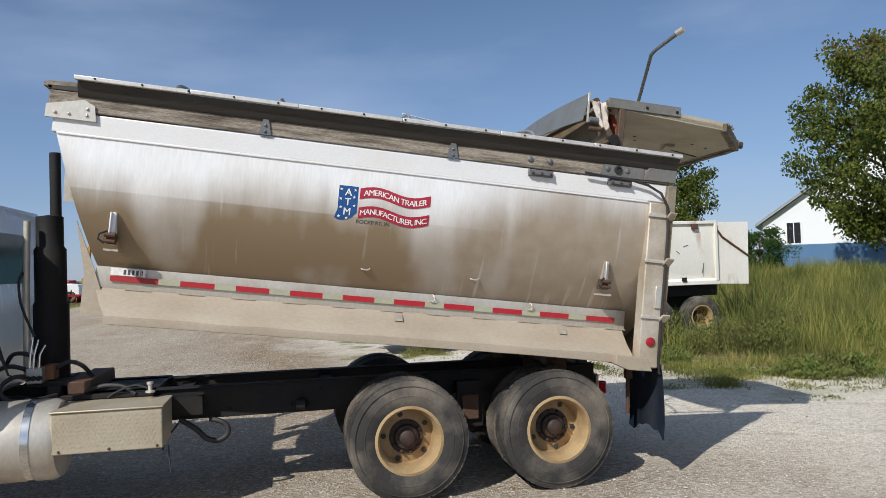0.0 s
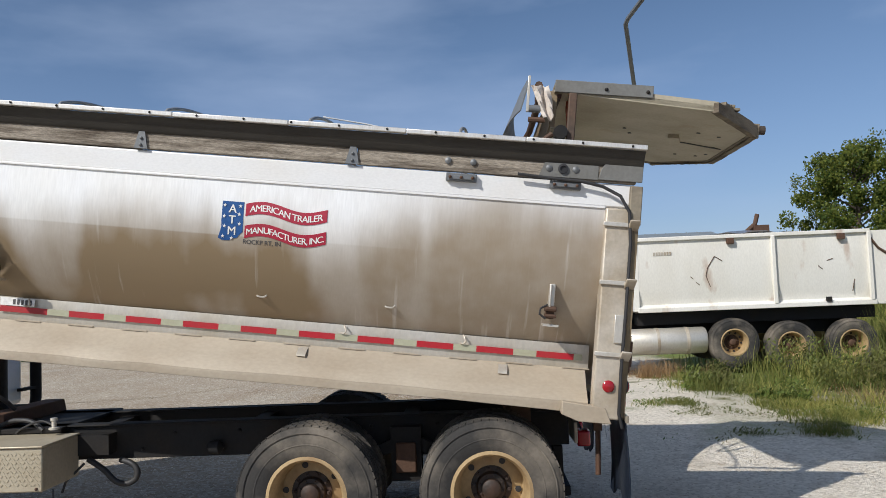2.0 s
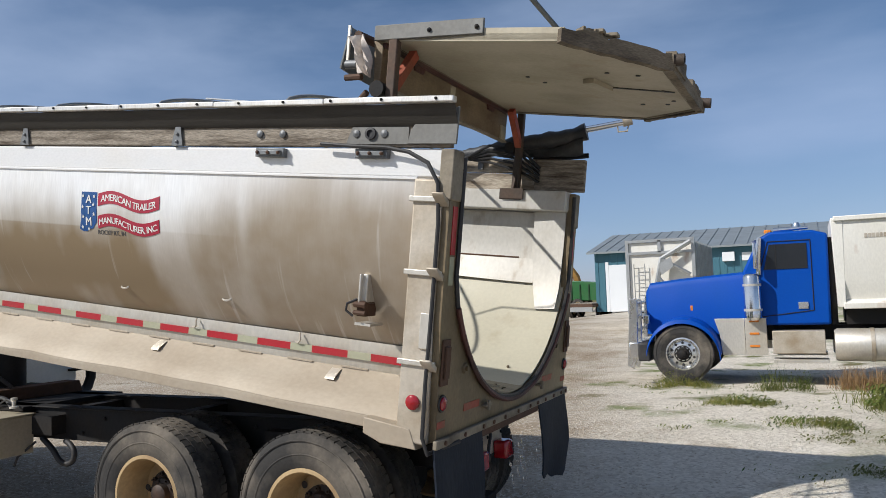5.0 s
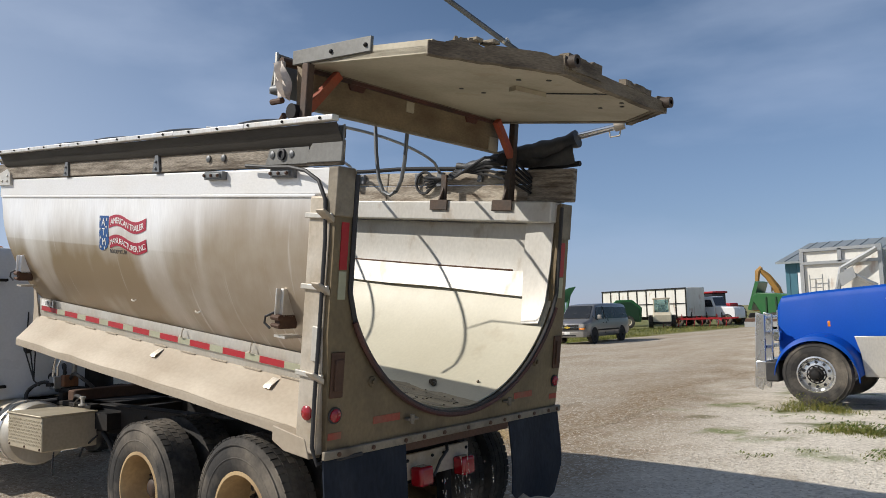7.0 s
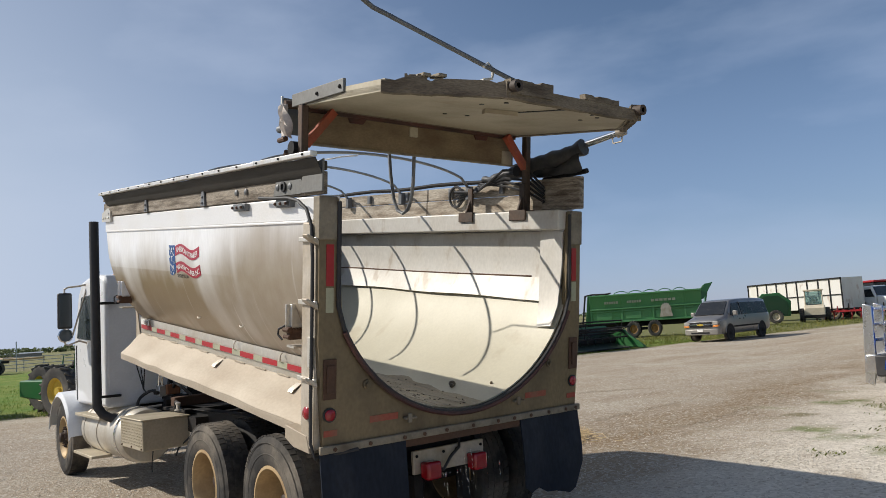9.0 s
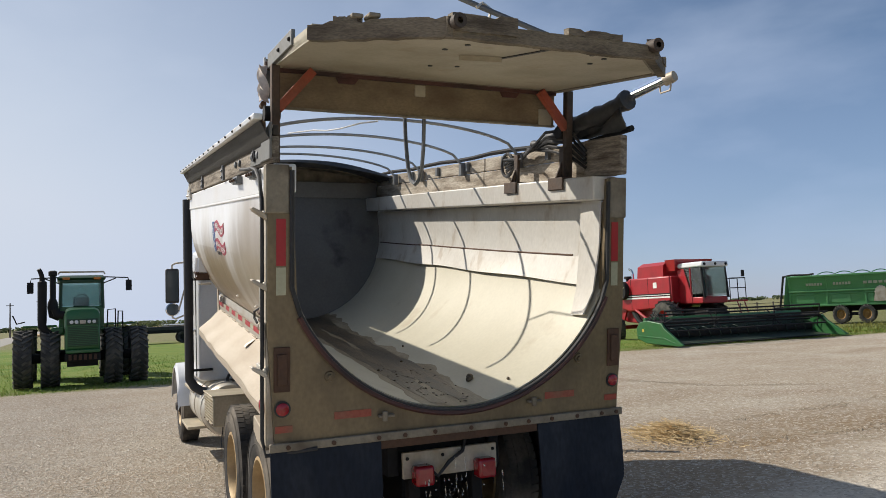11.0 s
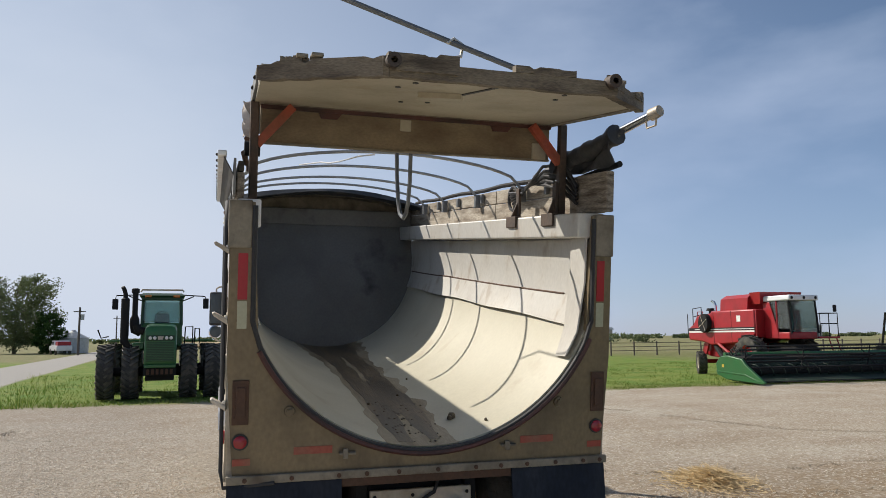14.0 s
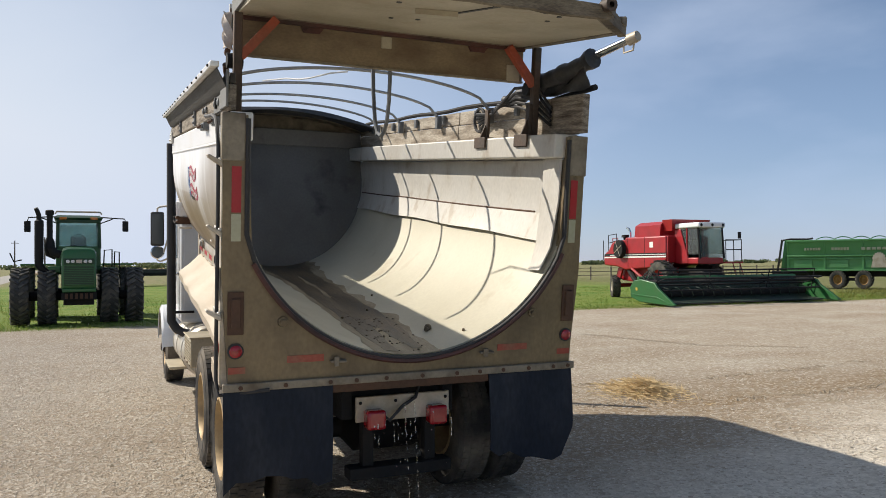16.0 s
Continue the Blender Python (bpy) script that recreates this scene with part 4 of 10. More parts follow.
for i, u0, u1, out, thick, lo, hi in ((1, -0.03, 1.02, 0.012, 0.05, -0.075, 0.022), (2, -0.02, 1.03, 0.012, 0.05, -0.075, 0.020), (3, -0.02, 1.04, 0.012, 0.05, -0.072, 0.018), (1, 0.16, 0.34, 0.004, 0.07, 0.0, 0.045), (2, 0.0, 0.30, 0.022, 0.06, -0.045, 0.052), (2, 0.55, 0.83, 0.016, 0.05, 0.0, 0.036), (3, 0.05, 0.35, 0.018, 0.05, -0.03, 0.040), (3, 0.70, 0.98, 0.02, 0.06, -0.02, 0.034)):
    part("edge_board", edge_board(prof[i], prof[(i + 1) % 6], u0, u1, out, thick, lo, hi, 100 + int(50 * u0) + i), M_GATE_PLANK, gate, "weathered chipped edge board", smooth=25)
g = Geo()
part("stiffener", gate_slab([(0.42, 0.93), (0.50, 0.89), (0.57, 1.12), (0.49, 1.16)], -0.085, -0.056), M_GATE, gate, smooth=0)
part("slot", gate_slab([(0.52, 1.12), (0.52, 1.145), (0.95, 1.24), (0.95, 1.215)], -0.060, -0.0555), M_BLACK, gate, smooth=0)
for x, y in ((0.05, 0.9), (0.12, 1.05), (0.62, 0.75), (0.80, 0.80), (0.88, 1.2), (0.66, 1.65), (0.84, 1.62), (0.9, 1.5)):
    g = Geo()
    g.lathe([(0.0, -0.004), (0.016, -0.004), (0.016, 0), (0, 0)], (x, y, gate_z(x) - 0.0555), "z", 8)
    part("bolt_hole", g, M_BLACK, gate)
for x, y in ((1.05, 0.62), (1.06, 1.78)):
    g = Geo()
    g.lathe([(0.016, -0.035), (0.036, -0.035), (0.036, 0.035), (0.016, 0.035)], (x + 0.012, y, gate_z(x) - 0.005), "x", 16)
    part("knuckle", g, M_POSTDARK, gate)
for x, y in ((0.68, 0.23), (0.74, 0.30), (0.80, 1.96)):
    g = Geo()
    g.box(x - 0.05, x + 0.05, y - 0.03, y + 0.03, gate_z(x) + 0.03, gate_z(x) + 0.052)
    part("lug", g, M_GATE_EDGE, gate, bevel=0.006)
# bolted edge angle on the near side
g = Geo()
g.box(-0.62, 0.09, 0.035, 0.058, 2.08, 2.17)
angle = part("edge_angle", g, M_TARPRAIL, gate, bevel=0.004)
for x in (-0.25, 0.05):
    g = Geo()
    g.ball((x, 0.033, 2.12), 0.014, 6)
    part("bolt", g, M_STEEL_DARK, angle)
# curved deflector sheet ahead of the gate, bowed forward in plan
g = Geo()
rows = []
for i in range(17):
    u = i / 16
    bow = 0.11 * math.sin(math.pi * u) ** 0.8
    rows.append([(-0.80 - bow * (0.6 + 0.1 * k) - 0.018 * k, 0.05 + 2.2 * u, 2.18 - 0.085 * k) for k in range(4)])
g.sheet(rows, 0.01)
part("deflector", g, M_DEFLECT, gate, "curved grey sheet deflector ahead of the gate")
g = Geo()
g.prism([(-0.64, 1.83), (-0.60, 1.83), (-0.59, 2.10), (-0.66, 2.10)], "y", 0.10, 2.19)
part("hinge_beam", g, M_BEAM, gate, "grubby beam across the gate hinge", bevel=0.006)
g = Geo()
g.box(-0.60, -0.565, 0.10, 2.19, 2.055, 2.085)
part("beam_angle", g, M_RIMRUST, gate, "rusty red angle along the hinge beam", bevel=0.004)
for y in (0.48, 1.72):
    g = Geo()
    g.prism([(y, 2.055), (y + 0.16, 2.055), (y + 0.13, 2.015), (y + 0.02, 2.015)], "x", -0.592, -0.578)
    part("beam_mark", g, M_RIMRUST, gate)
g = Geo()
g.box(-0.60, -0.583, 1.05, 1.13, 1.97, 2.05)
part("beam_patch", g, M_GATE, gate, bevel=0.006)
g = Geo()
g.box(-0.60, -0.583, 2.05, 2.16, 1.83, 1.95)
part("beam_patch", g, M_GATE, gate, bevel=0.006)
g = Geo()
g.box(-0.63, -0.585, 0.10, 2.19, 1.822, 1.836)
part("beam_flange", g, M_GATE_EDGE, gate, bevel=0.003)
g = Geo()
g.tube([(-0.74, 0.04, 2.12), (-0.70, 0.6, 2.13), (-0.70, 1.7, 2.13), (-0.74, 2.26, 2.12)], 0.03, 8)
part("hinge_bar", g, M_RUST, gate, "rusty hinge bar")
g = Geo()
g.tube([(-0.80, 0.03, 1.94), (-0.72, 0.03, 1.94)], 0.028, 10)
part("pivot_lamp", g, M_PIPE, gate)
g = Geo()
g.box(-0.82, -0.80, 0.045, 0.06, 1.92, 2.19)
part("deflector_rib", g, M_ALU, gate, bevel=0.003)
g = Geo()
g.box(-0.82, -0.80, 2.24, 2.255, 1.92, 2.19)
part("deflector_rib", g, M_RUST, gate, bevel=0.003)
# hinge posts and braces
for s in (0, 1):
    side = (lambda y: far(y)) if s else (lambda y: y)
    g = Geo()
    y0, y1 = sorted((side(0.03), side(0.085)))
    g.box(-0.515, -0.455, y0, y1, 1.40, 2.08)
    g.box(-0.60, -0.40, min(side(0.10), side(0.155)), max(side(0.10), side(0.155)), 1.335, 1.43) if s else None
    hp = part("hinge_post", g, M_POSTDARK, body, "grimy gate hinge post", bevel=0.008)
    g = Geo()
    a0, a1 = Vector((-0.485, side(0.075), 1.80)), Vector((-0.485, side(0.30), 2.06))
    ax_ = (a1 - a0).normalized()
    nn = Vector((0, -ax_.z, ax_.y)) * 0.028
    dx_ = Vector((0.025, 0, 0))
    g.loft([[p - nn - dx_, p + nn - dx_, p + nn + dx_, p - nn + dx_] for p in (a0, a1)])
    part("brace", g, M_BRACE, hp, "faded red diagonal brace")
    g = Geo()
    g.lathe([(0.0, -0.05), (0.05, -0.05), (0.05, 0.05), (0.0, 0.05)], (-0.56, side(0.05), 1.78), "y", 12)
    part("pivot", g, M_STEEL_DARK, hp)
g = Geo()
g.tube([(-0.68, 0.02, 1.86), (-0.80, 0.03, 1.86)], 0.02, 8)
g.tube([(-0.62, 0.0, 1.76), (-0.7, 0.02, 1.70), (-1.0, 0.05, 1.715), (-1.4, 0.06, 1.71)], 0.02, 8)
part("pivot_pipe", g, M_RUST, body)
# rag caught at the near pivot
g = Geo()
rows = []
for j in range(13):
    u = j / 12
    rows.append([(-0.735 + 0.09 * u + 0.02 * math.sin(u * 5 + k) * u + 0.024 * (k - 3) * (0.9 - 0.5 * u), 0.02 + 0.03 * math.sin(k * 1.9 + u * 4), 2.11 - 0.24 * u + 0.012 * math.sin(k * 2.1)) for k in range(7)])
g.sheet(rows, 0.006)
part("rag", g, M_CLOTH, body, "torn dirty white cloth")
# pole with a hook end
g = Geo()
g.tube([(0.42, 1.85, 2.13), (0.18, 1.2, 2.40), (-0.06, 0.46, 2.70), (-0.09, 0.37, 2.735), (-0.085, 0.31, 2.76), (-0.06, 0.22, 2.79), (0.0, 0.02, 2.86)], [0.018, 0.018, 0.018, 0.018, 0.018, 0.018, 0.018], 8)
pole = part("crank_pole", g, M_PIPE, body, "bent galvanised crank pole")
g = Geo()
g.tube([(-0.01, 0.04, 2.855), (0.02, -0.03, 2.88)], 0.03, 10)
part("pole_end", g, M_ALU, pole)
g = Geo()
g.box(0.15, 0.19, 1.14, 1.18, 2.10, 2.31)
g.tube([(0.17, 1.16, 2.31), (0.17, 1.24, 2.33), (0.175, 1.25, 2.40), (0.18, 1.19, 2.43), (0.18, 1.15, 2.40)], 0.012, 6)
part("pole_rest", g, M_ALU, pole)

# mud streak and drain bits on the liner, water dripping from the sill
def streak(name, mid, half, x0, x1, lift, mat_, label):
    """A strip of mud lying in the tub bottom; mid and half give its centre and half width along the tub."""
    g = Geo()
    rows = []
    n_ = int((x1 - x0) * 22)
    for i in range(n_ + 1):
        x = x0 + (x1 - x0) * i / n_
        c, w = mid(x), max(half(x), 0.006)
        ra, rb = 1 + 0.35 * noise.noise((x * 3.1, 1.0, lift * 900)), 1 + 0.35 * noise.noise((x * 3.1, 7.0, lift * 900))
        ra, rb = ra + 0.05 * noise.noise((x * 13, 2.0, 0)), rb + 0.05 * noise.noise((x * 13, 5.0, 0))
        row = []
        for k in range(9):
            u = (k - 4) / 4
            y = c + w * u * (ra if u < 0 else rb)
            row.append((x, y, CZ - math.sqrt((RT - 0.0435 - lift) ** 2 - (y - MID) ** 2) + 0.0015 * (1 - abs(u))))
        rows.append(row)
    g.sheet(rows, 0.0008)
    return part(name, g, mat_, body, label)


def tub_mid(x):
    return 1.155 + 0.03 * math.sin((x + 4.7) * 0.75) - 0.035 * ease((x + 1.4) / 1.4)


def ease(u):
    u = min(max(u, 0.0), 1.0)
    return u * u * (3 - 2 * u)


streak("mud_film", tub_mid, lambda x: 0.235 + 0.16 * ease((-x - 2.9) / 1.9), -4.76, 0.02, 0.0, M_MUDFILM, "thin dried mud film along the tub bottom")
streak("mud_streak", lambda x: tub_mid(x) - 0.09, lambda x: 0.085 + 0.16 * ease((-x - 3.3) / 1.4) - 0.03 * ease((x + 1.0) / 1.0), -4.76, -0.06, 0.003, M_MUD, "wet mud left along the tub bottom")
streak("mud_streak", lambda x: tub_mid(x) + 0.115, lambda x: 0.08 + 0.12 * ease((-x - 3.5) / 1.2) - 0.045 * ease((x + 0.9) / 0.9), -4.76, -0.12, 0.003, M_MUD, "wet mud left along the tub bottom")
streak("mud_streak", lambda x: tub_mid(x) + 0.01, lambda x: 0.11 * math.sin(math.pi * (x + 2.3) / 1.5), -2.28, -0.82, 0.005, M_MUD, "wet mud left along the tub bottom")
random.seed(6)
for k in range(60):
    x = random.uniform(-1.3, -0.05)
    y = tub_mid(x) + random.gauss(0, 0.09)
    r = random.uniform(0.004, 0.011)
    part("mud_lump", Geo().ball((x, y, CZ - math.sqrt((RT - 0.048) ** 2 - (y - MID) ** 2)), r, 4, (1.6, 1, 0.7)), M_MUD, body)
for x, y, r in ((-0.52, 1.46, 0.028), (-0.5, 1.44, 0.02), (-0.55, 1.47, 0.02), (-1.5, 1.3, 0.012), (-2.0, 1.5, 0.01), (-0.2, 1.6, 0.012), (-1.2, 1.0, 0.013)):
    g = Geo()
    g.ball((x, y, CZ - math.sqrt(1.144 ** 2 - (y - MID) ** 2) + r * 0.5), r, 6)
    part("mud_lump", g, M_MUD, body)
tagged(body, kind="")


# ---- chassis, wheels and cab of the dump truck ----
def wheel_meshes(r, w, rim_mat, hub_mat, deep, holes=10, tread=True):
    """Tyre, rim and hub meshes, axis along y; the outer face is towards -y."""
    g = Geo()
    rr = r * 0.545
    prof = [(rr, -w * 0.42), (rr + 0.02, -w * 0.47), (r * 0.78, -w * 0.5), (r * 0.92, -w * 0.46), (r * 0.975, -w * 0.40), (r * 0.985, -w * 0.2), (r * 0.99, 0), (r * 0.985, w * 0.2), (r * 0.975, w * 0.40), (r * 0.92, w * 0.46), (r * 0.78, w * 0.5), (rr + 0.02, w * 0.47), (rr, w * 0.42)]
    n = 56
    rings = [[Vector((q * math.cos(2 * math.pi * k / n), h, q * math.sin(2 * math.pi * k / n))) for k in range(n)] for q, h in prof]
    g.loft(rings + [rings[0]], caps=False)
    if tread:
        for k in range(n):
            a = 2 * math.pi * k / n
            m = Matrix.Rotation(-a, 4, "Y")
            for j, (h0, h1) in enumerate(((-0.43, -0.22), (-0.19, -0.02), (0.02, 0.19), (0.22, 0.43))):
                s = 0.045 * r
                off = 0.055 * r * (j % 2)
                g.box(r * 0.974 if j in (0, 3) else r * 0.978, r * 0.993, w * h0 * 0.96, w * h1 * 0.96, -s + off, s + off, m)
        for q in (0.72, 0.88):
            g.lathe([(r * q, -w * 0.495), (r * q + 0.006, -w * 0.504), (r * q + 0.012, -w * 0.495)], (0, 0, 0), "y", 40)
    tyre = mesh_of(g, "tyre", M_TYRE)
    g = Geo()
    d = w * (0.38 if deep else -0.20)
    prof = [(rr + 0.012, -w * 0.45), (rr - 0.012, -w * 0.47), (rr - 0.03, -w * 0.36), (rr - 0.045, d - 0.03), (rr * 0.80, d), (rr * 0.45, d - (0.03 if deep else 0.035)), (0.0, d - 0.03), (0.0, d + 0.02), (rr * 0.8, d + 0.03), (rr - 0.03, w * 0.42), (rr + 0.012, w * 0.45)]
    g.lathe(prof, (0, 0, 0), "y", 40)
    rim = mesh_of(g, "rim", rim_mat)
    g = Geo()
    g.lathe([(0.0, d - 0.13), (0.045, d - 0.13), (0.066, d - 0.115), (0.072, d - 0.075), (0.10, d - 0.07), (0.108, d - 0.055), (0.112, d - 0.035), (0.15, d - 0.032), (0.152, d - 0.015)], (0, 0, 0), "y", 28)
    for k in range(8):
        a = 2 * math.pi * k / 8
        g.lathe([(0.0, d - 0.086), (0.009, d - 0.084), (0.009, d - 0.06)], (0.086 * math.cos(a), 0, 0.086 * math.sin(a)), "y", 6)
    hub = mesh_of(g, "hub", hub_mat)
    nuts, gaps = [], []
    for k in range(10):
        a = 2 * math.pi * k / 10
        g = Geo()
        g.lathe([(0.0, d - 0.075), (0.008, d - 0.074), (0.008, d - 0.058), (0.0165, d - 0.056), (0.0165, d - 0.025), (0.021, d - 0.024)], (0.134 * math.cos(a) * rr / 0.29, 0, 0.134 * math.sin(a) * rr / 0.29), "y", 6)
        nuts.append(mesh_of(g, "lug_nut", hub_mat))
    for k in range(holes):
        a = 2 * math.pi * (k + 0.5) / holes
        q = rr * 0.70
        g = Geo()
        g.lathe([(0.0, d - 0.022), (rr * 0.085, d - 0.02), (0.0, d - 0.01)], (q * math.cos(a), 0, q * math.sin(a)), "y", 10)
        gaps.append(mesh_of(g, "hand_hole", M_BLACK))
    return tyre, rim, hub, nuts, gaps


def put_wheel(kit, parent, m, label=""):
    tyre, rim, hub, nuts, gaps = kit
    w = new("wheel", tyre)
    w.parent = parent
    w.matrix_local = m
    if label:
        w["label"] = label
    for name, me in (("rim", rim), ("hub", hub)) + tuple(("lug_nut", me) for me in nuts) + tuple(("hand_hole", me) for me in gaps):
        o = new(name, me)
        o.parent = w
    return w


TW = 0.27
OUTER = wheel_meshes(0.52, TW, M_RIM_TAN, M_HUB, True, 5)
FRONT = wheel_meshes(0.52, TW, M_RIM_TAN, M_HUB, False)
for x in (-2.27, -0.94):
    for s in (0, 1):
        for k, y in enumerate((0.145, 0.475)):
            yy = far(y) if s else y
            put_wheel(OUTER, truck, pose(x, yy, 0.52, 0, 37 * k + 20 * s + x * 30, 180 * s if k == 0 else 180 * (1 - s)), "dusty dual rear wheel")
for s in (0, 1):
    put_wheel(FRONT, truck, pose(-7.6, far(0.13) if s else 0.13, 0.52, 0, 10, 180 * s), "front steer wheel")
for s in (0, 1):
    y = 0.74 if s == 0 else 1.48
    g = Geo()
    g.box(-8.9, -0.30, y, y + 0.08, 0.70, 0.97)
    g.box(-8.9, -0.30, y - 0.03, y + 0.11, 0.97, 0.985)
    rail = part("frame_rail", g, M_STEEL_DARK, truck, "black steel frame rail", bevel=0.006)
    for i in range(18):
        g = Geo()
        yy = y - 0.006 if s == 0 else y + 0.086
        g.ball((-5.4 + i * 0.27, yy, 0.90 if i % 2 else 0.77), 0.016, 6)
        part("bolt", g, M_STEEL_DARK, rail)
for x in (-0.4, -1.6, -2.9, -4.2, -5.4):
    g = Geo()
    g.box(x - 0.06, x + 0.06, 0.82, 1.48, 0.72, 0.94)
    part("cross_member", g, M_STEEL_DARK, truck)
for x in (-2.27, -0.94):
    g = Geo()
    g.tube([(x, 0.3, 0.52), (x, 0.9, 0.52), (x, 1.0, 0.52), (x, 1.3, 0.52), (x, 1.4, 0.52), (x, 2.0, 0.52)], [0.07, 0.075, 0.19, 0.19, 0.075, 0.07], 14)
    part("axle", g, M_STEEL_DARK, truck, "black drive axle")
for s in (0, 1):
    y = 0.64 if s == 0 else 1.60
    g = Geo()
    g.prism([(-2.45, 0.62), (-1.9, 0.72), (-1.6, 0.86), (-1.3, 0.72), (-0.76, 0.62), (-0.76, 0.56), (-1.3, 0.64), (-1.6, 0.74), (-1.9, 0.64), (-2.45, 0.56)], "y", y, y + 0.08)
    g.box(-1.72, -1.48, y - 0.02, y + 0.1, 0.48, 0.90)
    part("suspension", g, M_STEEL_DARK, truck)
    g = Geo()
    g.box(-1.68, -1.52, y - 0.06 if s == 0 else y + 0.08, y if s == 0 else y + 0.14, 0.55, 0.78)
    part("hanger", g, M_RUST, truck, bevel=0.01)
# hinge at the tail, tail lamps on a light bar
g = Geo()
g.tube([(-0.707, 0.6, 1.027), (-0.707, 1.7, 1.027)], 0.05, 12)
g.box(-0.80, -0.60, 0.70, 0.86, 0.86, 1.08)
g.box(-0.80, -0.60, 1.44, 1.60, 0.86, 1.08)
part("body_hinge", g, M_RUST, truck)
g = Geo()
g.box(-0.25, -0.22, 0.82, 1.50, 0.69, 0.86)
bar = part("light_bar", g, M_POST, truck, "scuffed light bar with hanging wires", bevel=0.006)
for y in (0.935, 1.38):
    g = Geo()
    g.box(-0.22, -0.11, y - 0.065, y + 0.065, 0.65, 0.78)
    lamp = part("tail_lamp", g, M_LENS, bar, "red box tail lamp", bevel=0.02)
for y in (0.85, 1.1, 1.22, 1.47):
    g = Geo()
    g.ball((-0.217, y, 0.82), 0.012, 6)
    part("bolt", g, M_STEEL_DARK, bar)
g = Geo()
g.tube([(-0.18, 0.96, 0.775), (-0.14, 1.03, 0.705), (-0.17, 1.13, 0.785), (-0.20, 1.24, 0.835), (-0.27, 1.30, 0.945)], 0.012, 6)
part("lamp_wire", g, M_BLACK, bar)
g = Geo()
g.box(-0.45, -0.30, 0.8, 1.55, 0.28, 0.36)
g.box(-0.42, -0.34, 0.9, 0.98, 0.36, 0.66)
g.box(-0.42, -0.34, 1.36, 1.44, 0.36, 0.66)
part("rear_crossbar", g, M_STEEL_DARK, truck, bevel=0.006)
g = Geo()
g.tube([(-0.12, 0.35, 1.0), (-0.14, 0.35, 0.55)], 0.02, 8)
g.box(-0.16, -0.1, 0.30, 0.36, 0.88, 0.98)
part("flap_hanger", g, M_RUST, truck)
# hoist valve, its rusty bracket and hoses ahead of the body
part("deck_plate", Geo().box(-5.25, -4.4, 0.62, 1.7, 0.945, 0.985), M_STEEL_DARK, truck, bevel=0.006)
part("cross_member", Geo().prism([(0.70, 0.985), (0.70, 1.09), (0.76, 1.10), (1.62, 1.10), (1.66, 0.985)], "x", -5.12, -4.93), M_RUST, truck, "rusty hoist cross member", bevel=0.008)
part("cross_member", Geo().box(-5.27, -5.16, 0.66, 1.64, 0.985, 1.07), M_STEEL_DARK, truck, bevel=0.008)
valve = part("valve_block", Geo().box(-5.42, -5.29, 0.62, 0.80, 1.10, 1.235), M_GALV, truck, "oily hydraulic valve block", bevel=0.012)
part("valve_bracket", Geo().box(-5.31, -5.22, 0.70, 0.86, 1.12, 1.245), M_RUSTBRIGHT, valve, "bright rusty bracket", bevel=0.01)
part("valve_foot", Geo().box(-5.45, -5.10, 0.70, 0.92, 1.06, 1.11), M_STEEL_DARK, valve, bevel=0.008)
for k, (x, y) in enumerate(((-5.40, 0.66), (-5.365, 0.64), (-5.33, 0.67))):
    part("spool_rod", Geo().tube([(x, y, 1.22), (x + 0.01, y, 1.34), (x + 0.03 + 0.01 * k, y + 0.02, 1.52 - 0.05 * k)], [0.016, 0.011, 0.008], 8), M_CHROME, valve)
    part("port_plug", Geo().lathe([(0.0, 0.585), (0.022, 0.59), (0.022, 0.625)], (-5.40 + 0.045 * k, 0, 1.15), "y", 8), M_STEEL_DARK, valve)
for pts in ([(-5.40, 0.66, 1.16), (-5.50, 0.58, 1.17), (-5.57, 0.48, 1.10), (-5.50, 0.42, 1.01), (-5.34, 0.45, 0.985), (-5.18, 0.62, 1.0)],
            [(-5.24, 0.78, 1.20), (-5.12, 0.76, 1.26), (-5.02, 0.80, 1.22), (-4.96, 0.90, 1.11)],
            [(-5.36, 0.76, 1.23), (-5.44, 0.80, 1.33), (-5.58, 0.84, 1.34), (-5.66, 0.90, 1.24)],
            [(-5.42, 0.74, 1.2), (-5.56, 0.72, 1.25), (-5.70, 0.74, 1.2), (-5.78, 0.80, 1.08)],
            [(-5.0, 0.72, 0.99), (-4.82, 0.66, 1.05), (-4.66, 0.64, 1.04), (-4.55, 0.62, 0.97)]):
    part("hose", Geo().tube(bend(pts), 0.019, 8), M_BLACK, truck, "looped black hydraulic hose")
part("oil_line", Geo().tube(bend([(-5.35, 0.64, 1.5), (-5.45, 0.66, 1.75), (-5.50, 0.75, 1.95), (-5.52, 0.93, 2.05)]), 0.012, 6), M_BLACK, truck)
part("air_tank_fitting", Geo().lathe([(0.0, 0.985), (0.04, 0.985), (0.04, 1.0), (0.018, 1.005), (0.018, 1.05), (0.028, 1.055), (0.028, 1.075), (0.0, 1.08)], (-4.42, 0.55, 0), "z", 10), M_ALU, truck)
part("hose", Geo().tube(bend([(-4.44, 0.56, 1.02), (-4.55, 0.58, 1.05), (-4.70, 0.60, 1.0), (-4.78, 0.62, 0.95)]), 0.008, 6), M_BLACK, truck)
g = Geo()
g.tube(bend([(-4.2, 0.66, 0.72), (-4.07, 0.66, 0.63), (-3.98, 0.66, 0.54), (-3.89, 0.66, 0.515), (-3.81, 0.66, 0.55), (-3.795, 0.66, 0.62), (-3.85, 0.67, 0.675), (-3.95, 0.70, 0.70)]), 0.024, 10)
part("hose", g, M_BLACK, truck)
g = Geo()
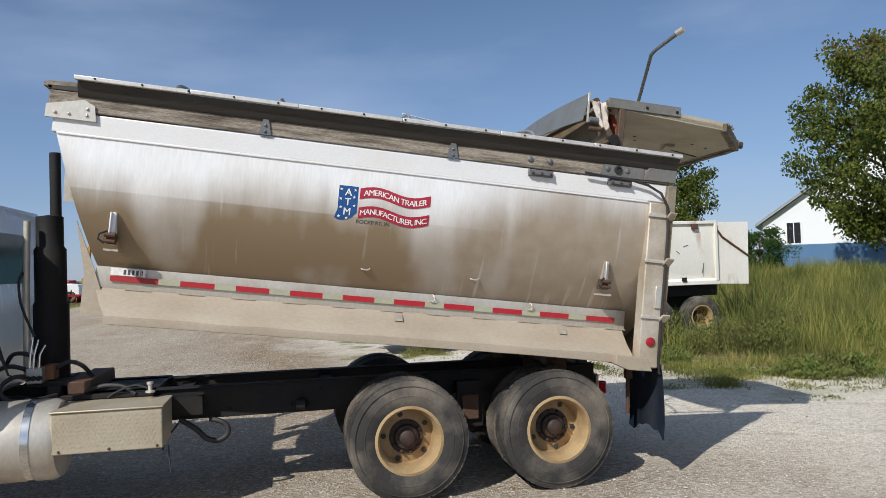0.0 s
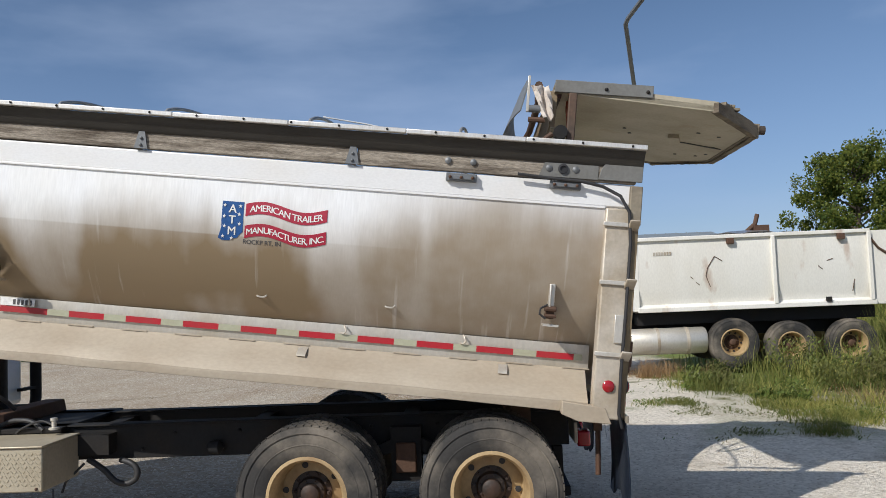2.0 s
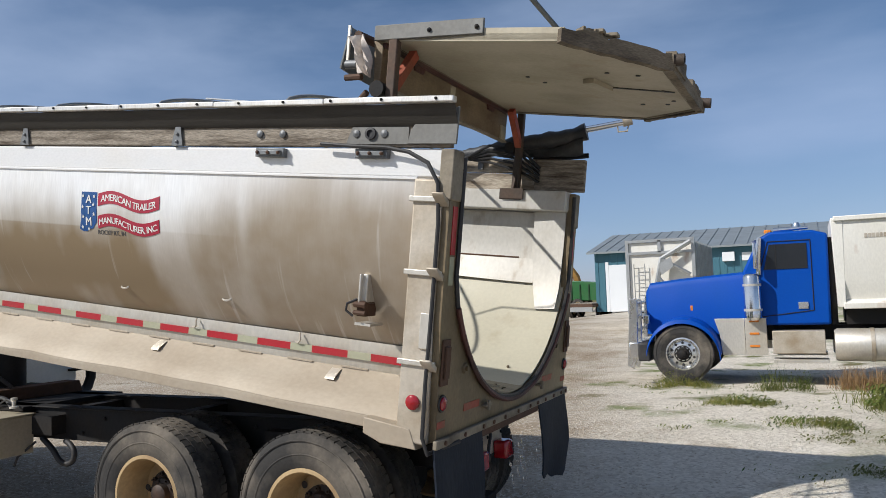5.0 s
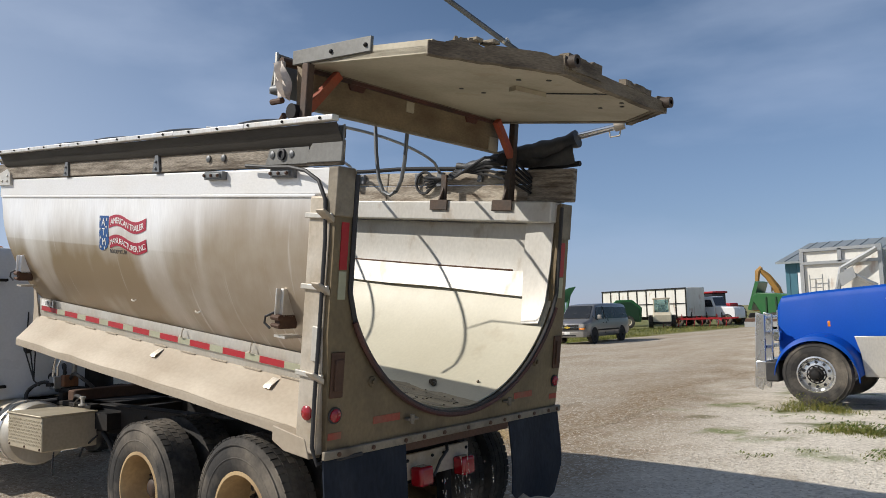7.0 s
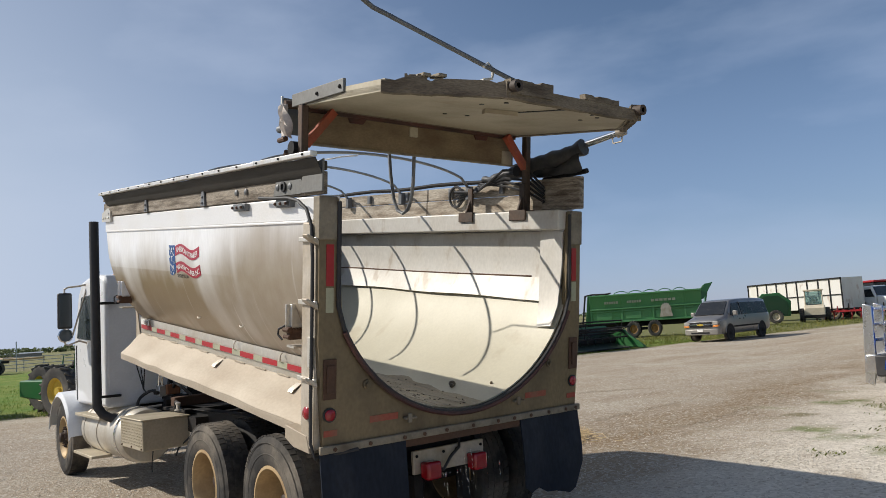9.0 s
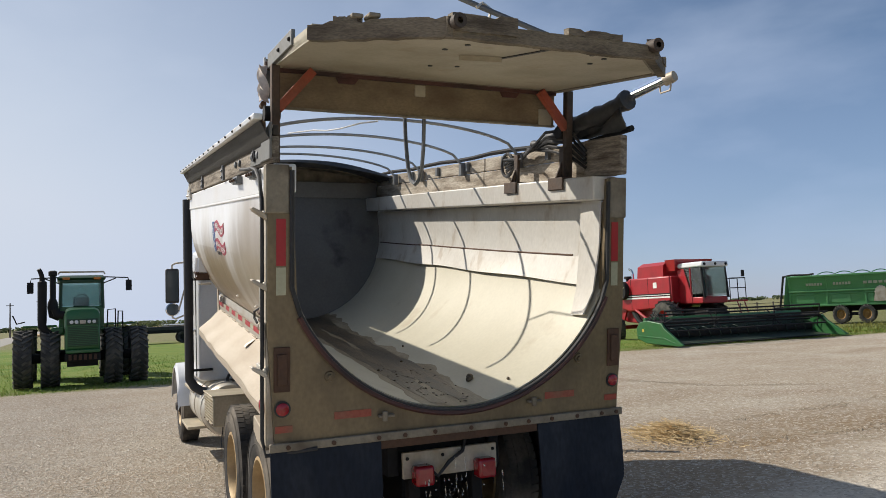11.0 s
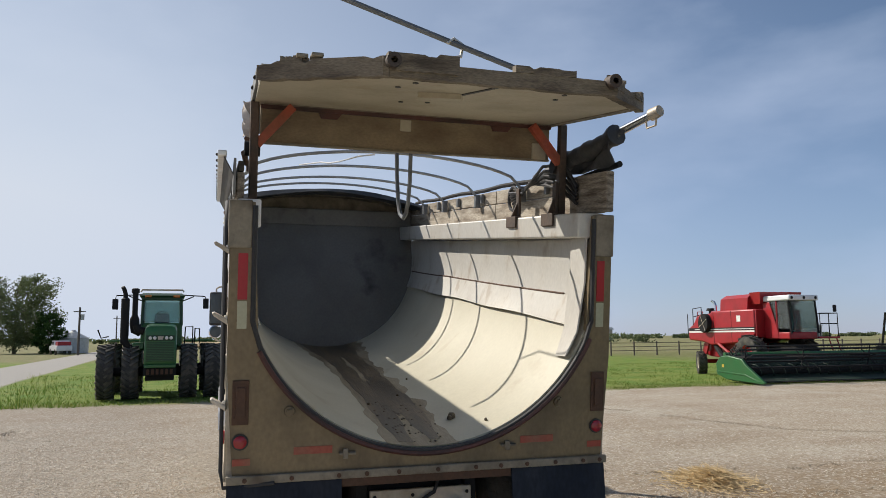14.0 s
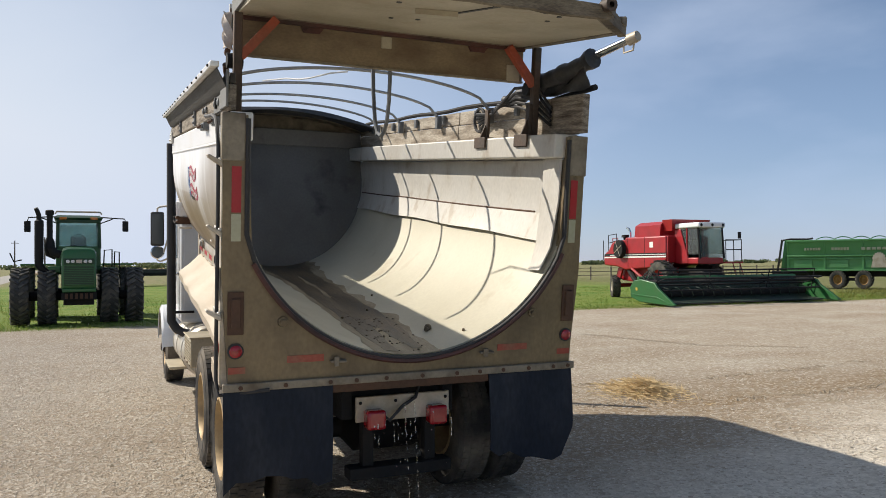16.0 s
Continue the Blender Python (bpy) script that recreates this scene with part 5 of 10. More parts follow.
g.tube([(-4.2, 0.6, 0.7), (-4.3, 0.5, 0.58), (-4.32, 0.48, 0.5)], 0.01, 6)
part("hose", g, M_BLACK, truck)
g = Geo()
g.tube([(-4.23, 0.2, 0.6), (-4.215, 0.18, 0.44), (-4.21, 0.18, 0.38)], 0.007, 6)
part("chain_end", g, M_BLACK, truck)
g = Geo()
g.lathe([(0.0, 0.95), (0.15, 0.95), (0.15, 1.75), (0.135, 1.78), (0.135, 2.25), (0.115, 2.28), (0.115, 2.55), (0.0, 2.57)], (-5.36, 1.15, 0), "z", 24)
g.box(-5.50, -5.22, 0.82, 1.48, 0.97, 1.08)
hoist = part("hoist_cylinder", g, M_STEEL_DARK, truck, "black telescopic hydraulic hoist cylinder")
part("oil_pipe", Geo().tube([(-5.50, 0.93, 1.15), (-5.50, 0.93, 1.9), (-5.49, 0.95, 2.5)], 0.03, 10), M_ALU, hoist)
g = Geo()
g.box(-5.1, -4.0, 0.60, 0.74, 0.76, 0.92)
part("rail_bracket", g, M_STEEL_DARK, truck)
g = Geo()
g.lathe([(0.0, -3.2), (0.05, -3.2), (0.06, -3.12), (0.0, -3.08)], (0, 0.68, 0.78), "x", 10)
part("air_fitting", g, M_STEEL_DARK, truck)
# tool box of tread plate
g = Geo()
g.box(-5.085, -4.255, 0.10, 0.62, 0.60, 0.925)
box = part("tool_box", g, M_TREAD, truck, "dusty diamond-plate step box", bevel=0.01)
g = Geo()
for i in range(26):
    for j in range(8):
        x, z = -5.06 + 0.031 * i + (0.0155 if j % 2 else 0), 0.655 + 0.032 * j
        g.box(-0.011, 0.011, -0.003, 0.0, -0.003, 0.003, Matrix.Translation((x, 0.099, z)) @ Matrix.Rotation(radians(45 if (i + j) % 2 else -45), 4, "Y"))
part("tread_pattern", g, M_TREAD, box)
g = Geo()
g.box(-5.095, -4.245, 0.085, 0.63, 0.925, 0.94)
part("lid", g, M_TREAD, box, bevel=0.006)
for x in (-5.03, -4.66, -4.3):
    g = Geo()
    g.ball((x, 0.098, 0.625), 0.012, 6)
    part("rivet", g, M_RUST, box)
# fuel tank with straps and steps
g = Geo()
g.lathe([(0.0, -6.9), (0.30, -6.9), (0.325, -6.87), (0.325, -5.12), (0.30, -5.07), (0.0, -5.06)], (0, 0.40, 0.68), "x", 36)
tank = part("fuel_tank", g, M_ALU, truck, "dusty aluminium fuel tank")
for x in (-6.75, -6.1, -5.27):
    g = Geo()
    g.lathe([(0.327, x - 0.03), (0.333, x - 0.03), (0.333, x + 0.03), (0.327, x + 0.03)], (0, 0.40, 0.68), "x", 36)
    part("tank_strap", g, M_CHROME if x > -5.3 else M_ALU, tank)
for z, x0, x1, y, w in ((0.86, -7.0, -5.75, 0.03, 0.36), (0.38, -6.85, -5.9, -0.03, 0.24)):
    g = Geo()
    g.box(x0, x1, y, y + w, z, z + 0.035)
    part("cab_step", g, M_TREAD, tank, "ribbed aluminium cab step", bevel=0.004)
# cab
CAB_Y0, CAB_Y1 = 0.10, 2.20
g = Geo()
outline = [(-5.69, 1.0), (-5.69, 2.55), (-5.77, 2.66), (-6.31, 2.72), (-6.86, 2.66), (-7.03, 2.50), (-7.31, 1.88), (-7.31, 1.0)]
g.prism(outline, "y", CAB_Y0, CAB_Y1)
cab = part("cab", g, M_WHITEPAINT, truck, "white painted truck cab", bevel=0.05)
for s in (0, 1):
    y = CAB_Y0 - 0.006 if s == 0 else CAB_Y1 + 0.006
    g = Geo()
    g.prism([(-6.29, 1.85), (-6.29, 2.45), (-6.81, 2.45), (-7.09, 1.9)], "y", y - 0.006, y + 0.006)
    part("side_window", g, M_GLASS, cab)
    g = Geo()
    for a, b in (((-5.93, 1.05), (-5.93, 2.52)), ((-7.16, 1.05), (-7.16, 1.8))):
        g.box(a[0] - 0.008, a[0] + 0.008, y - 0.004, y + 0.004, a[1], b[1])
    part("door_seam", g, M_BLACK, cab)
    g = Geo()
    g.box(-6.11, -5.96, y - 0.03, y + 0.03, 1.62, 1.66)
    part("door_handle", g, M_CHROME, cab, bevel=0.006)
g = Geo()
g.box(-5.695, -5.682, 0.75, 1.55, 1.95, 2.40)
part("rear_window", g, M_GLASS, cab)
for y in (0.5, 0.85, 1.15, 1.45, 1.8):
    g = Geo()
    g.box(-6.71, -6.56, y - 0.04, y + 0.04, 2.69, 2.76)
    part("roof_marker", g, M_AMBER, cab, bevel=0.02)
g = Geo()
g.ball((-6.06, 0.55, 2.80), 0.09, 10)
g.tube([(-6.06, 0.55, 2.68), (-6.06, 0.55, 2.75)], 0.05, 10)
part("roof_horn", g, M_CHROME, cab)
for a in range(3):
    g = Geo()
    g.tube([(-5.68, 0.50 + 0.03 * a, 1.95 - 0.2 * a), (-5.61, 0.45 + 0.05 * a, 1.5), (-5.51, 0.5, 1.2), (-5.36, 0.5, 1.15)], 0.008, 6)
    part("cable", g, M_BLACK, cab)
g = Geo()
g.ball((-5.685, 0.5, 1.55), 0.05, 8, (0.4, 1, 1.3))
part("cable_grommet", g, M_BLACK, cab)
# hood and fenders
g = Geo()
rings = []
for x, y0, y1, z1 in ((-7.28, 0.50, 1.80, 1.86), (-8.06, 0.56, 1.74, 1.80), (-8.76, 0.62, 1.68, 1.70), (-8.88, 0.66, 1.64, 1.55)):
    rings.append([(x, y0, 0.95), (x, y0, z1 - 0.15), (x, y0 + 0.12, z1), (x, y1 - 0.12, z1), (x, y1, z1 - 0.15), (x, y1, 0.95)])
g.loft(rings)
part("hood", g, M_WHITEPAINT, truck, "white hood")
for s in (0, 1):
    side = (lambda y: far(y)) if s else (lambda y: y)
    g = Geo()
    rows = []
    for i in range(15):
        a = math.pi * (0.02 + 0.92 * i / 14)
        rows.append([(-7.58 + 0.64 * math.cos(a), side(y), 0.54 + 0.62 * math.sin(a) - d) for y, d in ((-0.07, 0.06), (-0.04, 0.0), (0.30, -0.01), (0.55, 0.0))])
    g.sheet(rows, 0.012)
    part("fender", g, M_WHITEPAINT, truck, "rounded white front fender")
    g = Geo()
    g.box(-7.81, -7.66, side(0.3) - 0.04, side(0.3) + 0.04, 1.16, 1.24)
    part("fender_lamp", g, M_AMBER, truck, "amber fender lamp", bevel=0.02)
    # mirror on its frame
    ym = -0.14
    g = Geo()
    g.box(-6.75, -6.68, min(side(ym - 0.09), side(ym + 0.09)), max(side(ym - 0.09), side(ym + 0.09)), 2.03, 2.51)
    mir = part("mirror", g, M_BLACK, truck, "tall black door mirror", bevel=0.025)
    g = Geo()
    g.box(-6.678, -6.672, side(ym) - 0.075, side(ym) + 0.075, 2.06, 2.48)
    part("mirror_glass", g, M_GLASS, mir, bevel=0.002)
    g = Geo()
    g.lathe([(0.0, -6.74), (0.09, -6.73), (0.09, -6.695), (0.078, -6.69), (0.0, -6.695)], (0, side(ym), 1.94), "x", 20)
    spot = part("spot_mirror", g, M_GLASS, mir)
    g = Geo()
    g.lathe([(0.080, -6.695), (0.094, -6.705), (0.094, -6.685), (0.080, -6.68), (0.080, -6.695)], (0, side(ym), 1.94), "x", 20)
    part("chrome_ring", g, M_CHROME, spot)
    for a_, b_ in (((ym, 2.51), (0.14, 2.62)), ((ym, 1.85), (0.14, 1.81))):
        g = Geo()
        z0, z1 = a_[1], b_[1]
        g.tube([(-6.715, side(ym), z0), (-6.715, side(ym), z0 + (0.05 if z0 > 2 else -0.02)), (-6.71, side(ym + 0.04), z0 + (0.075 if z0 > 2 else -0.04)), (-6.65, side(0.02), (z0 + z1) / 2 + 0.03), (-6.57, side(b_[0]), z1)], 0.013, 8)
        part("mirror_arm", g, M_POST, mir)
    g = Geo()
    g.tube([(-6.59, side(0.12), 2.60), (-6.67, side(ym + 0.08), 1.93)], 0.011, 8)
    part("mirror_brace", g, M_POST, mir)
    # exhaust stack
    g = Geo()
    xs, ys = -5.63, side(-0.02)
    g.tube([(-5.35, side(0.5), 0.96), (-5.5, side(0.28), 0.88), (-5.58, side(0.12), 0.89), (-5.61, side(0.04), 0.94), (xs, ys + 0.0, 1.04), (xs, ys, 1.2), (xs, ys, 2.2), (xs, ys, 3.32)], [0.055, 0.055, 0.055, 0.055, 0.055, 0.056, 0.056, 0.056], 16)
    st = part("exhaust_pipe", g, M_BLACK if s == 0 else M_STEEL_DARK, truck, "tall black exhaust stack")
    for z in (1.15, 2.3):
        g = Geo()
        g.box(xs - 0.03, xs + 0.03, min(ys, side(0.26)), max(ys, side(0.26)), z - 0.015, z + 0.015)
        part("stack_clamp", g, M_STEEL_DARK, st, bevel=0.005)
g = Geo()
g.box(-9.18, -9.01, 0.50, 1.80, 0.45, 0.78)
part("bumper", g, M_CHROME, truck, "chrome bumper", bevel=0.04)
# thin stream of water off the sill
g = Geo()
random.seed(11)
for k in range(12):
    y0 = random.gauss(1.12, 0.05) if k < 2 else random.uniform(0.80, 1.45)
    z, drift = (0.86 if k < 2 else 0.74), random.gauss(0, 0.03)
    for i in range(9 if k < 2 else 2):
        fall = random.uniform(0.02, 0.075)
        ya = y0 + drift * (0.86 - z)
        g.tube([(0.075 + 0.10 * (0.86 - z), ya, z), (0.078 + 0.10 * (0.86 - z), ya + 0.002, z - fall * 0.6), (0.08 + 0.10 * (0.86 - z), ya, z - fall)], [0.001, 0.003, 0.0015], 6)
        z -= fall + random.uniform(0.005, 0.06)
for i in range(40):
    g.ball((random.uniform(0.05, 0.2), random.gauss(1.12, 0.12), random.uniform(0.03, 0.8)), random.uniform(0.0015, 0.004), 5, (1, 1, 1.8))
wat = new("water_stream", mesh_of(g, "water_stream", M_WATER))
tagged(wat, "thin stream of water dripping off the tail sill", "water", kind="stuff")


# ---- ground ----
def ground_material():
    m = bpy.data.materials.new("gravel_and_grass")
    m.use_nodes = True
    n, l = m.node_tree.nodes, m.node_tree.links
    b = n["Principled BSDF"]
    b.inputs["Roughness"].default_value = 0.95
    b.inputs["Specular IOR Level"].default_value = 0.15
    co = n.new("ShaderNodeTexCoord")

    def noise_(scale, detail=5.0, sx=(1, 1, 1), rough=0.55):
        mp = n.new("ShaderNodeMapping")
        mp.inputs["Scale"].default_value = sx
        l.new(co.outputs["Object"], mp.inputs["Vector"])
        t = n.new("ShaderNodeTexNoise")
        t.inputs["Scale"].default_value, t.inputs["Detail"].default_value, t.inputs["Roughness"].default_value = scale, detail, rough
        l.new(mp.outputs["Vector"], t.inputs["Vector"])
        return t.outputs["Fac"]

    def ramp(v, a, b_, c=0.0, d=1.0):
        r = n.new("ShaderNodeMapRange")
        for k, x in (("From Min", a), ("From Max", b_), ("To Min", c), ("To Max", d)):
            r.inputs[k].default_value = x
        l.new(v, r.inputs["Value"])
        return r.outputs["Result"]

    def mixc(f, a, b_):
        x = n.new("ShaderNodeMix")
        x.data_type = "RGBA"
        for k, s in (("A", a), ("B", b_)):
            if isinstance(s, tuple):
                x.inputs[k].default_value = (*s, 1)
            else:
                l.new(s, x.inputs[k])
        if isinstance(f, float):
            x.inputs["Factor"].default_value = f
        else:
            l.new(f, x.inputs["Factor"])
        return x.outputs["Result"]

    def math_(op, a, b_):
        x = n.new("ShaderNodeMath")
        x.operation = op
        for i, s in enumerate((a, b_)):
            if isinstance(s, (int, float)):
                x.inputs[i].default_value = s
            else:
                l.new(s, x.inputs[i])
        return x.outputs["Value"]

    vor = n.new("ShaderNodeTexVoronoi")
    vor.inputs["Scale"].default_value = 30.0
    l.new(co.outputs["Object"], vor.inputs["Vector"])
    stone = n.new("ShaderNodeSeparateColor")
    l.new(vor.outputs["Color"], stone.inputs["Color"])
    tracks = noise_(0.7, 7.0, (1.0, 0.28, 1), 0.6)
    fine = noise_(9.0, 8.0)
    grav = mixc(ramp(tracks, 0.38, 0.66), (0.425, 0.362, 0.28), (0.315, 0.245, 0.172))
    yard = n.new("ShaderNodeSeparateXYZ")
    l.new(co.outputs["Object"], yard.inputs["Vector"])
    fresh = ramp(math_("ADD", math_("ADD", yard.outputs["X"], math_("MULTIPLY", yard.outputs["Y"], 0.25)), math_("MULTIPLY", noise_(0.4, 6.0), 5.0)), 2.2, 5.0, 0.0, 0.85)
    white = mixc(ramp(noise_(0.35, 5.0), 0.50, 0.64, 0.0, 0.6), grav, (0.49, 0.445, 0.37))
    earth = mixc(ramp(noise_(1.1, 8.0, rough=0.65), 0.55, 0.62, 0.0, 0.75), (0.78, 0.715, 0.605), (0.30, 0.225, 0.14))
    white = mixc(fresh, white, earth)
    swath = math_("ADD", math_("ADD", yard.outputs["X"], math_("MULTIPLY", yard.outputs["Y"], 0.09)), math_("MULTIPLY", noise_(0.5, 6.0), 3.0))
    swath = ramp(math_("ABSOLUTE", math_("SUBTRACT", swath, -0.75), 0.0), 2.4, 0.4)
    swath = math_("MULTIPLY", swath, ramp(noise_(1.6, 8.0, (1.0, 0.35, 1), 0.65), 0.36, 0.58, 0.35, 1.0))
    white = mixc(math_("MULTIPLY", swath, ramp(yard.outputs["Y"], 2.0, 5.0)), white, (0.25, 0.175, 0.10))
    grit = mixc(ramp(stone.outputs["Red"], 0.5, 1.0, 0.0, 0.65), white, (0.62, 0.57, 0.49))
    grit = mixc(ramp(stone.outputs["Green"], 0.6, 1.0, 0.0, 0.7), grit, (0.22, 0.172, 0.122))
    grit = mixc(ramp(fine, 0.52, 0.74, 0.0, 0.38), grit, (0.27, 0.21, 0.145))
    grit = mixc(ramp(noise_(3.2, 8.0, rough=0.7), 0.52, 0.70, 0.0, 0.42), grit, (0.31, 0.235, 0.155))
    grit = mixc(math_("MULTIPLY", fresh, ramp(noise_(1.7, 7.0, rough=0.65), 0.66, 0.50, 0.25, 0.85)), grit, mixc(ramp(stone.outputs["Blue"], 0.3, 1.0), (0.80, 0.735, 0.63), (0.54, 0.48, 0.39)))
    # the yard turns darker and greyer towards negative y
    drive = ramp(math_("ADD", yard.outputs["Y"], math_("MULTIPLY", noise_(0.45, 6.0), 3.0)), 2.2, -0.8, 0.0, 0.62)
    grit = mixc(drive, grit, mixc(ramp(stone.outputs["Red"], 0.3, 0.95), (0.235, 0.195, 0.155), (0.40, 0.36, 0.31)))
    turf = mixc(ramp(noise_(0.6, 6.0), 0.35, 0.7), (0.12, 0.21, 0.035), (0.25, 0.265, 0.07))
    turf = mixc(ramp(noise_(14.0, 6.0), 0.4, 0.7, 0.0, 0.6), turf, (0.07, 0.12, 0.022))
    dry = mixc(ramp(noise_(1.5, 5.0), 0.4, 0.7), (0.20, 0.17, 0.09), (0.10, 0.12, 0.04))
    sep = n.new("ShaderNodeSeparateXYZ")
    l.new(co.outputs["Object"], sep.inputs["Vector"])
    X, Y = sep.outputs["X"], sep.outputs["Y"]
    edge = noise_(0.25, 7.0)
    edge2 = noise_(0.9, 7.0)
    wob = math_("ADD", math_("MULTIPLY", math_("SUBTRACT", edge, 0.5), 6.0), math_("MULTIPLY", math_("SUBTRACT", edge2, 0.5), 3.0))
    # lawn beyond the lot's end, long-grass strip beside the parked truck
    west = ramp(math_("ADD", math_("ADD", X, math_("MULTIPLY", wob, 0.35)), 18.8), 0.4, -0.4)
    east = math_("MINIMUM", ramp(math_("ADD", math_("ADD", Y, math_("MULTIPLY", wob, 1.5)), -4.7), -0.9, 0.9), ramp(math_("ADD", math_("ADD", X, wob), -3.0), -0.8, 0.8))
    patch = math_("MULTIPLY", ramp(edge2, 0.54, 0.66), ramp(math_("ADD", math_("ADD", Y, wob), math_("MULTIPLY", X, 0.5)), 5.5, 8.5))
    patch = math_("MULTIPLY", patch, ramp(X, -3.5, -1.5))
    mask = math_("MINIMUM", math_("MAXIMUM", math_("MAXIMUM", west, east), patch), 1.0)
    # lane leading away across the lawn
    lane = math_("MULTIPLY", ramp(math_("ABSOLUTE", math_("ADD", math_("ADD", Y, math_("MULTIPLY", math_("ADD", X, 32.0), -0.057)), 10.8), 0.0), 2.4, 2.1), ramp(X, -18.5, -20.0))
    mask = math_("MULTIPLY", mask, math_("SUBTRACT", 1.0, lane))
    tall = mixc(ramp(edge, 0.4, 0.6), dry, turf)
    fringe = math_("MULTIPLY", ramp(math_("ADD", math_("ADD", X, math_("MULTIPLY", wob, 0.6)), 18.8), -2.4, -0.2), 0.85)
    turf = mixc(ramp(math_("ADD", Y, math_("MULTIPLY", wob, 1.0)), 32.0, 40.0, 0.0, 0.8), turf, dry)
    turf = mixc(fringe, turf, mixc(ramp(edge2, 0.35, 0.65), (0.24, 0.19, 0.095), (0.15, 0.165, 0.055)))
    green = mixc(west, tall, mixc(ramp(math_("ADD", X, math_("MULTIPLY", wob, 2.0)), -62.0, -74.0), turf, mixc(ramp(edge2, 0.4, 0.6), (0.24, 0.21, 0.11), (0.17, 0.18, 0.08))))
    laned = mixc(lane, grit, (0.36, 0.34, 0.31))
    last = mixc(mask, laned, green)
    l.new(last, b.inputs["Base Color"])
    bp = n.new("ShaderNodeBump")
    bp.inputs["Strength"].default_value, bp.inputs["Distance"].default_value = 0.7, 0.026
    l.new(math_("ADD", math_("MULTIPLY", vor.outputs["Distance"], 0.55), math_("ADD", math_("MULTIPLY", fine, 0.5), math_("ADD", math_("MULTIPLY", noise_(30.0, 8.0, rough=0.7), 1.6), math_("MULTIPLY", noise_(4.5, 6.0, rough=0.65), 1.0)))), bp.inputs["Height"])
    l.new(bp.outputs["Normal"], b.inputs["Normal"])
    return m


M_GROUND = ground_material()
g = Geo()
axis = [-3000, -1500, -700, -350, -200, -120, -80, -60, -45, -35] + [-30 + 0.75 * i for i in range(81)] + [36, 45, 60, 80, 120, 200, 350, 700, 1500, 3000]
n = len(axis)


def ground_z(x, y):
    bank = 1.35 * ease((y - 13) / 26) * ease((x - 6) / 12) + 0.4 * ease((y - 15) / 25) * ease((x + 14) / 6) * (1 - ease((x - 6) / 12))
    if abs(x) > 40 or abs(y) > 40:
        return bank - 0.03
    rise = 0.14 * math.exp(-((x - 1.2) ** 2 + (y - 7.3) ** 2) / 9.0)
    near = 1.0 if math.hypot(x + 3, y - 1) > 6 else 0.25
    return bank + rise + near * (0.05 * noise.noise((x * 0.22, y * 0.22, 3.0)) + 0.015 * noise.noise((x * 1.1, y * 1.1, 8.0)) - 0.012)


g.add([(x, y, ground_z(x, y)) for x in axis for y in axis], [(i * n + j, (i + 1) * n + j, (i + 1) * n + j + 1, i * n + j + 1) for i in range(n - 1) for j in range(n - 1)])
ground = part("ground", g, M_GROUND)
tagged(ground, "pale crushed-stone yard running into grass", "ground", kind="structure")


# ---- machines and vehicles standing round the yard ----
M_BLUE = material("blue_truck_paint", (0.001, 0.060, 0.36), 0.45, 0.0, (0.002, 0.065, 0.33), 0.4, 2.0, fine=0.04, bump=0.02, spec=0.15)
M_WHITEBED = material("white_dump_bed", (0.74, 0.72, 0.66), 0.5, 0.0, (0.58, 0.54, 0.45), 0.5, 1.2, (1, 1, 0.4), 0.05, 0.05, spots=(0.33, 0.17, 0.08), spot_amount=0.5, spot_scale=2.2)
M_TEAL = material("teal_steel_siding", (0.05, 0.15, 0.20), 0.5, 0.1, (0.07, 0.17, 0.21), 0.5, 1.0, fine=0.05, bump=0.03)
M_ROOF = material("grey_steel_roof", (0.30, 0.33, 0.34), 0.45, 0.4, (0.22, 0.24, 0.25), 0.5, 0.8, fine=0.05, bump=0.03)
M_DARK = material("dark_interior", (0.012, 0.012, 0.013), 0.9, 0.0, (0.02, 0.02, 0.02), 0.4, 3.0)
M_JDGREEN = material("green_machine_paint", (0.018, 0.115, 0.03), 0.4, 0.0, (0.04, 0.11, 0.035), 0.5, 2.5, fine=0.06, bump=0.04, coat=0.2)
M_JDDARK = material("dark_green_machine_paint", (0.008, 0.045, 0.014), 0.45, 0.0, (0.02, 0.05, 0.02), 0.5, 2.5, fine=0.06, bump=0.04)
M_YELLOW = material("yellow_rim_paint", (0.55, 0.38, 0.04), 0.5, 0.0, (0.35, 0.25, 0.06), 0.5, 5.0)
M_REDPAINT = material("red_machine_paint", (0.36, 0.010, 0.016), 0.4, 0.0, (0.14, 0.012, 0.012), 0.5, 1.5, fine=0.05, bump=0.04, coat=0.2)
M_AGTYRE = material("tractor_tyre", (0.06, 0.057, 0.053), 0.85, 0.0, (0.16, 0.145, 0.12), 0.8, 3.0, bump=0.2, spec=0.25)
M_VANTRIM = material("pale_van_trim", (0.30, 0.28, 0.25), 0.4, 0.3, (0.24, 0.22, 0.2), 0.4, 2.0)
M_GREYVAN = material("grey_van_paint", (0.21, 0.205, 0.20), 0.3, 0.4, (0.27, 0.25, 0.235), 0.4, 2.0, fine=0.03, bump=0.02, coat=0.5)
M_CREAM = material("cream_loader_paint", (0.60, 0.53, 0.40), 0.5, 0.0, (0.45, 0.38, 0.27), 0.5, 3.0)
# This dark green stands in for the shade inside the header trough.
M_TROUGH = material("shaded_header_pan", (0.02, 0.045, 0.03), 0.55, 0.2, (0.06, 0.055, 0.045), 0.6, 3.0, bump=0.1)
M_EXC = material("excavator_yellow", (0.38, 0.20, 0.04), 0.55, 0.0, (0.22, 0.13, 0.05), 0.6, 3.0)
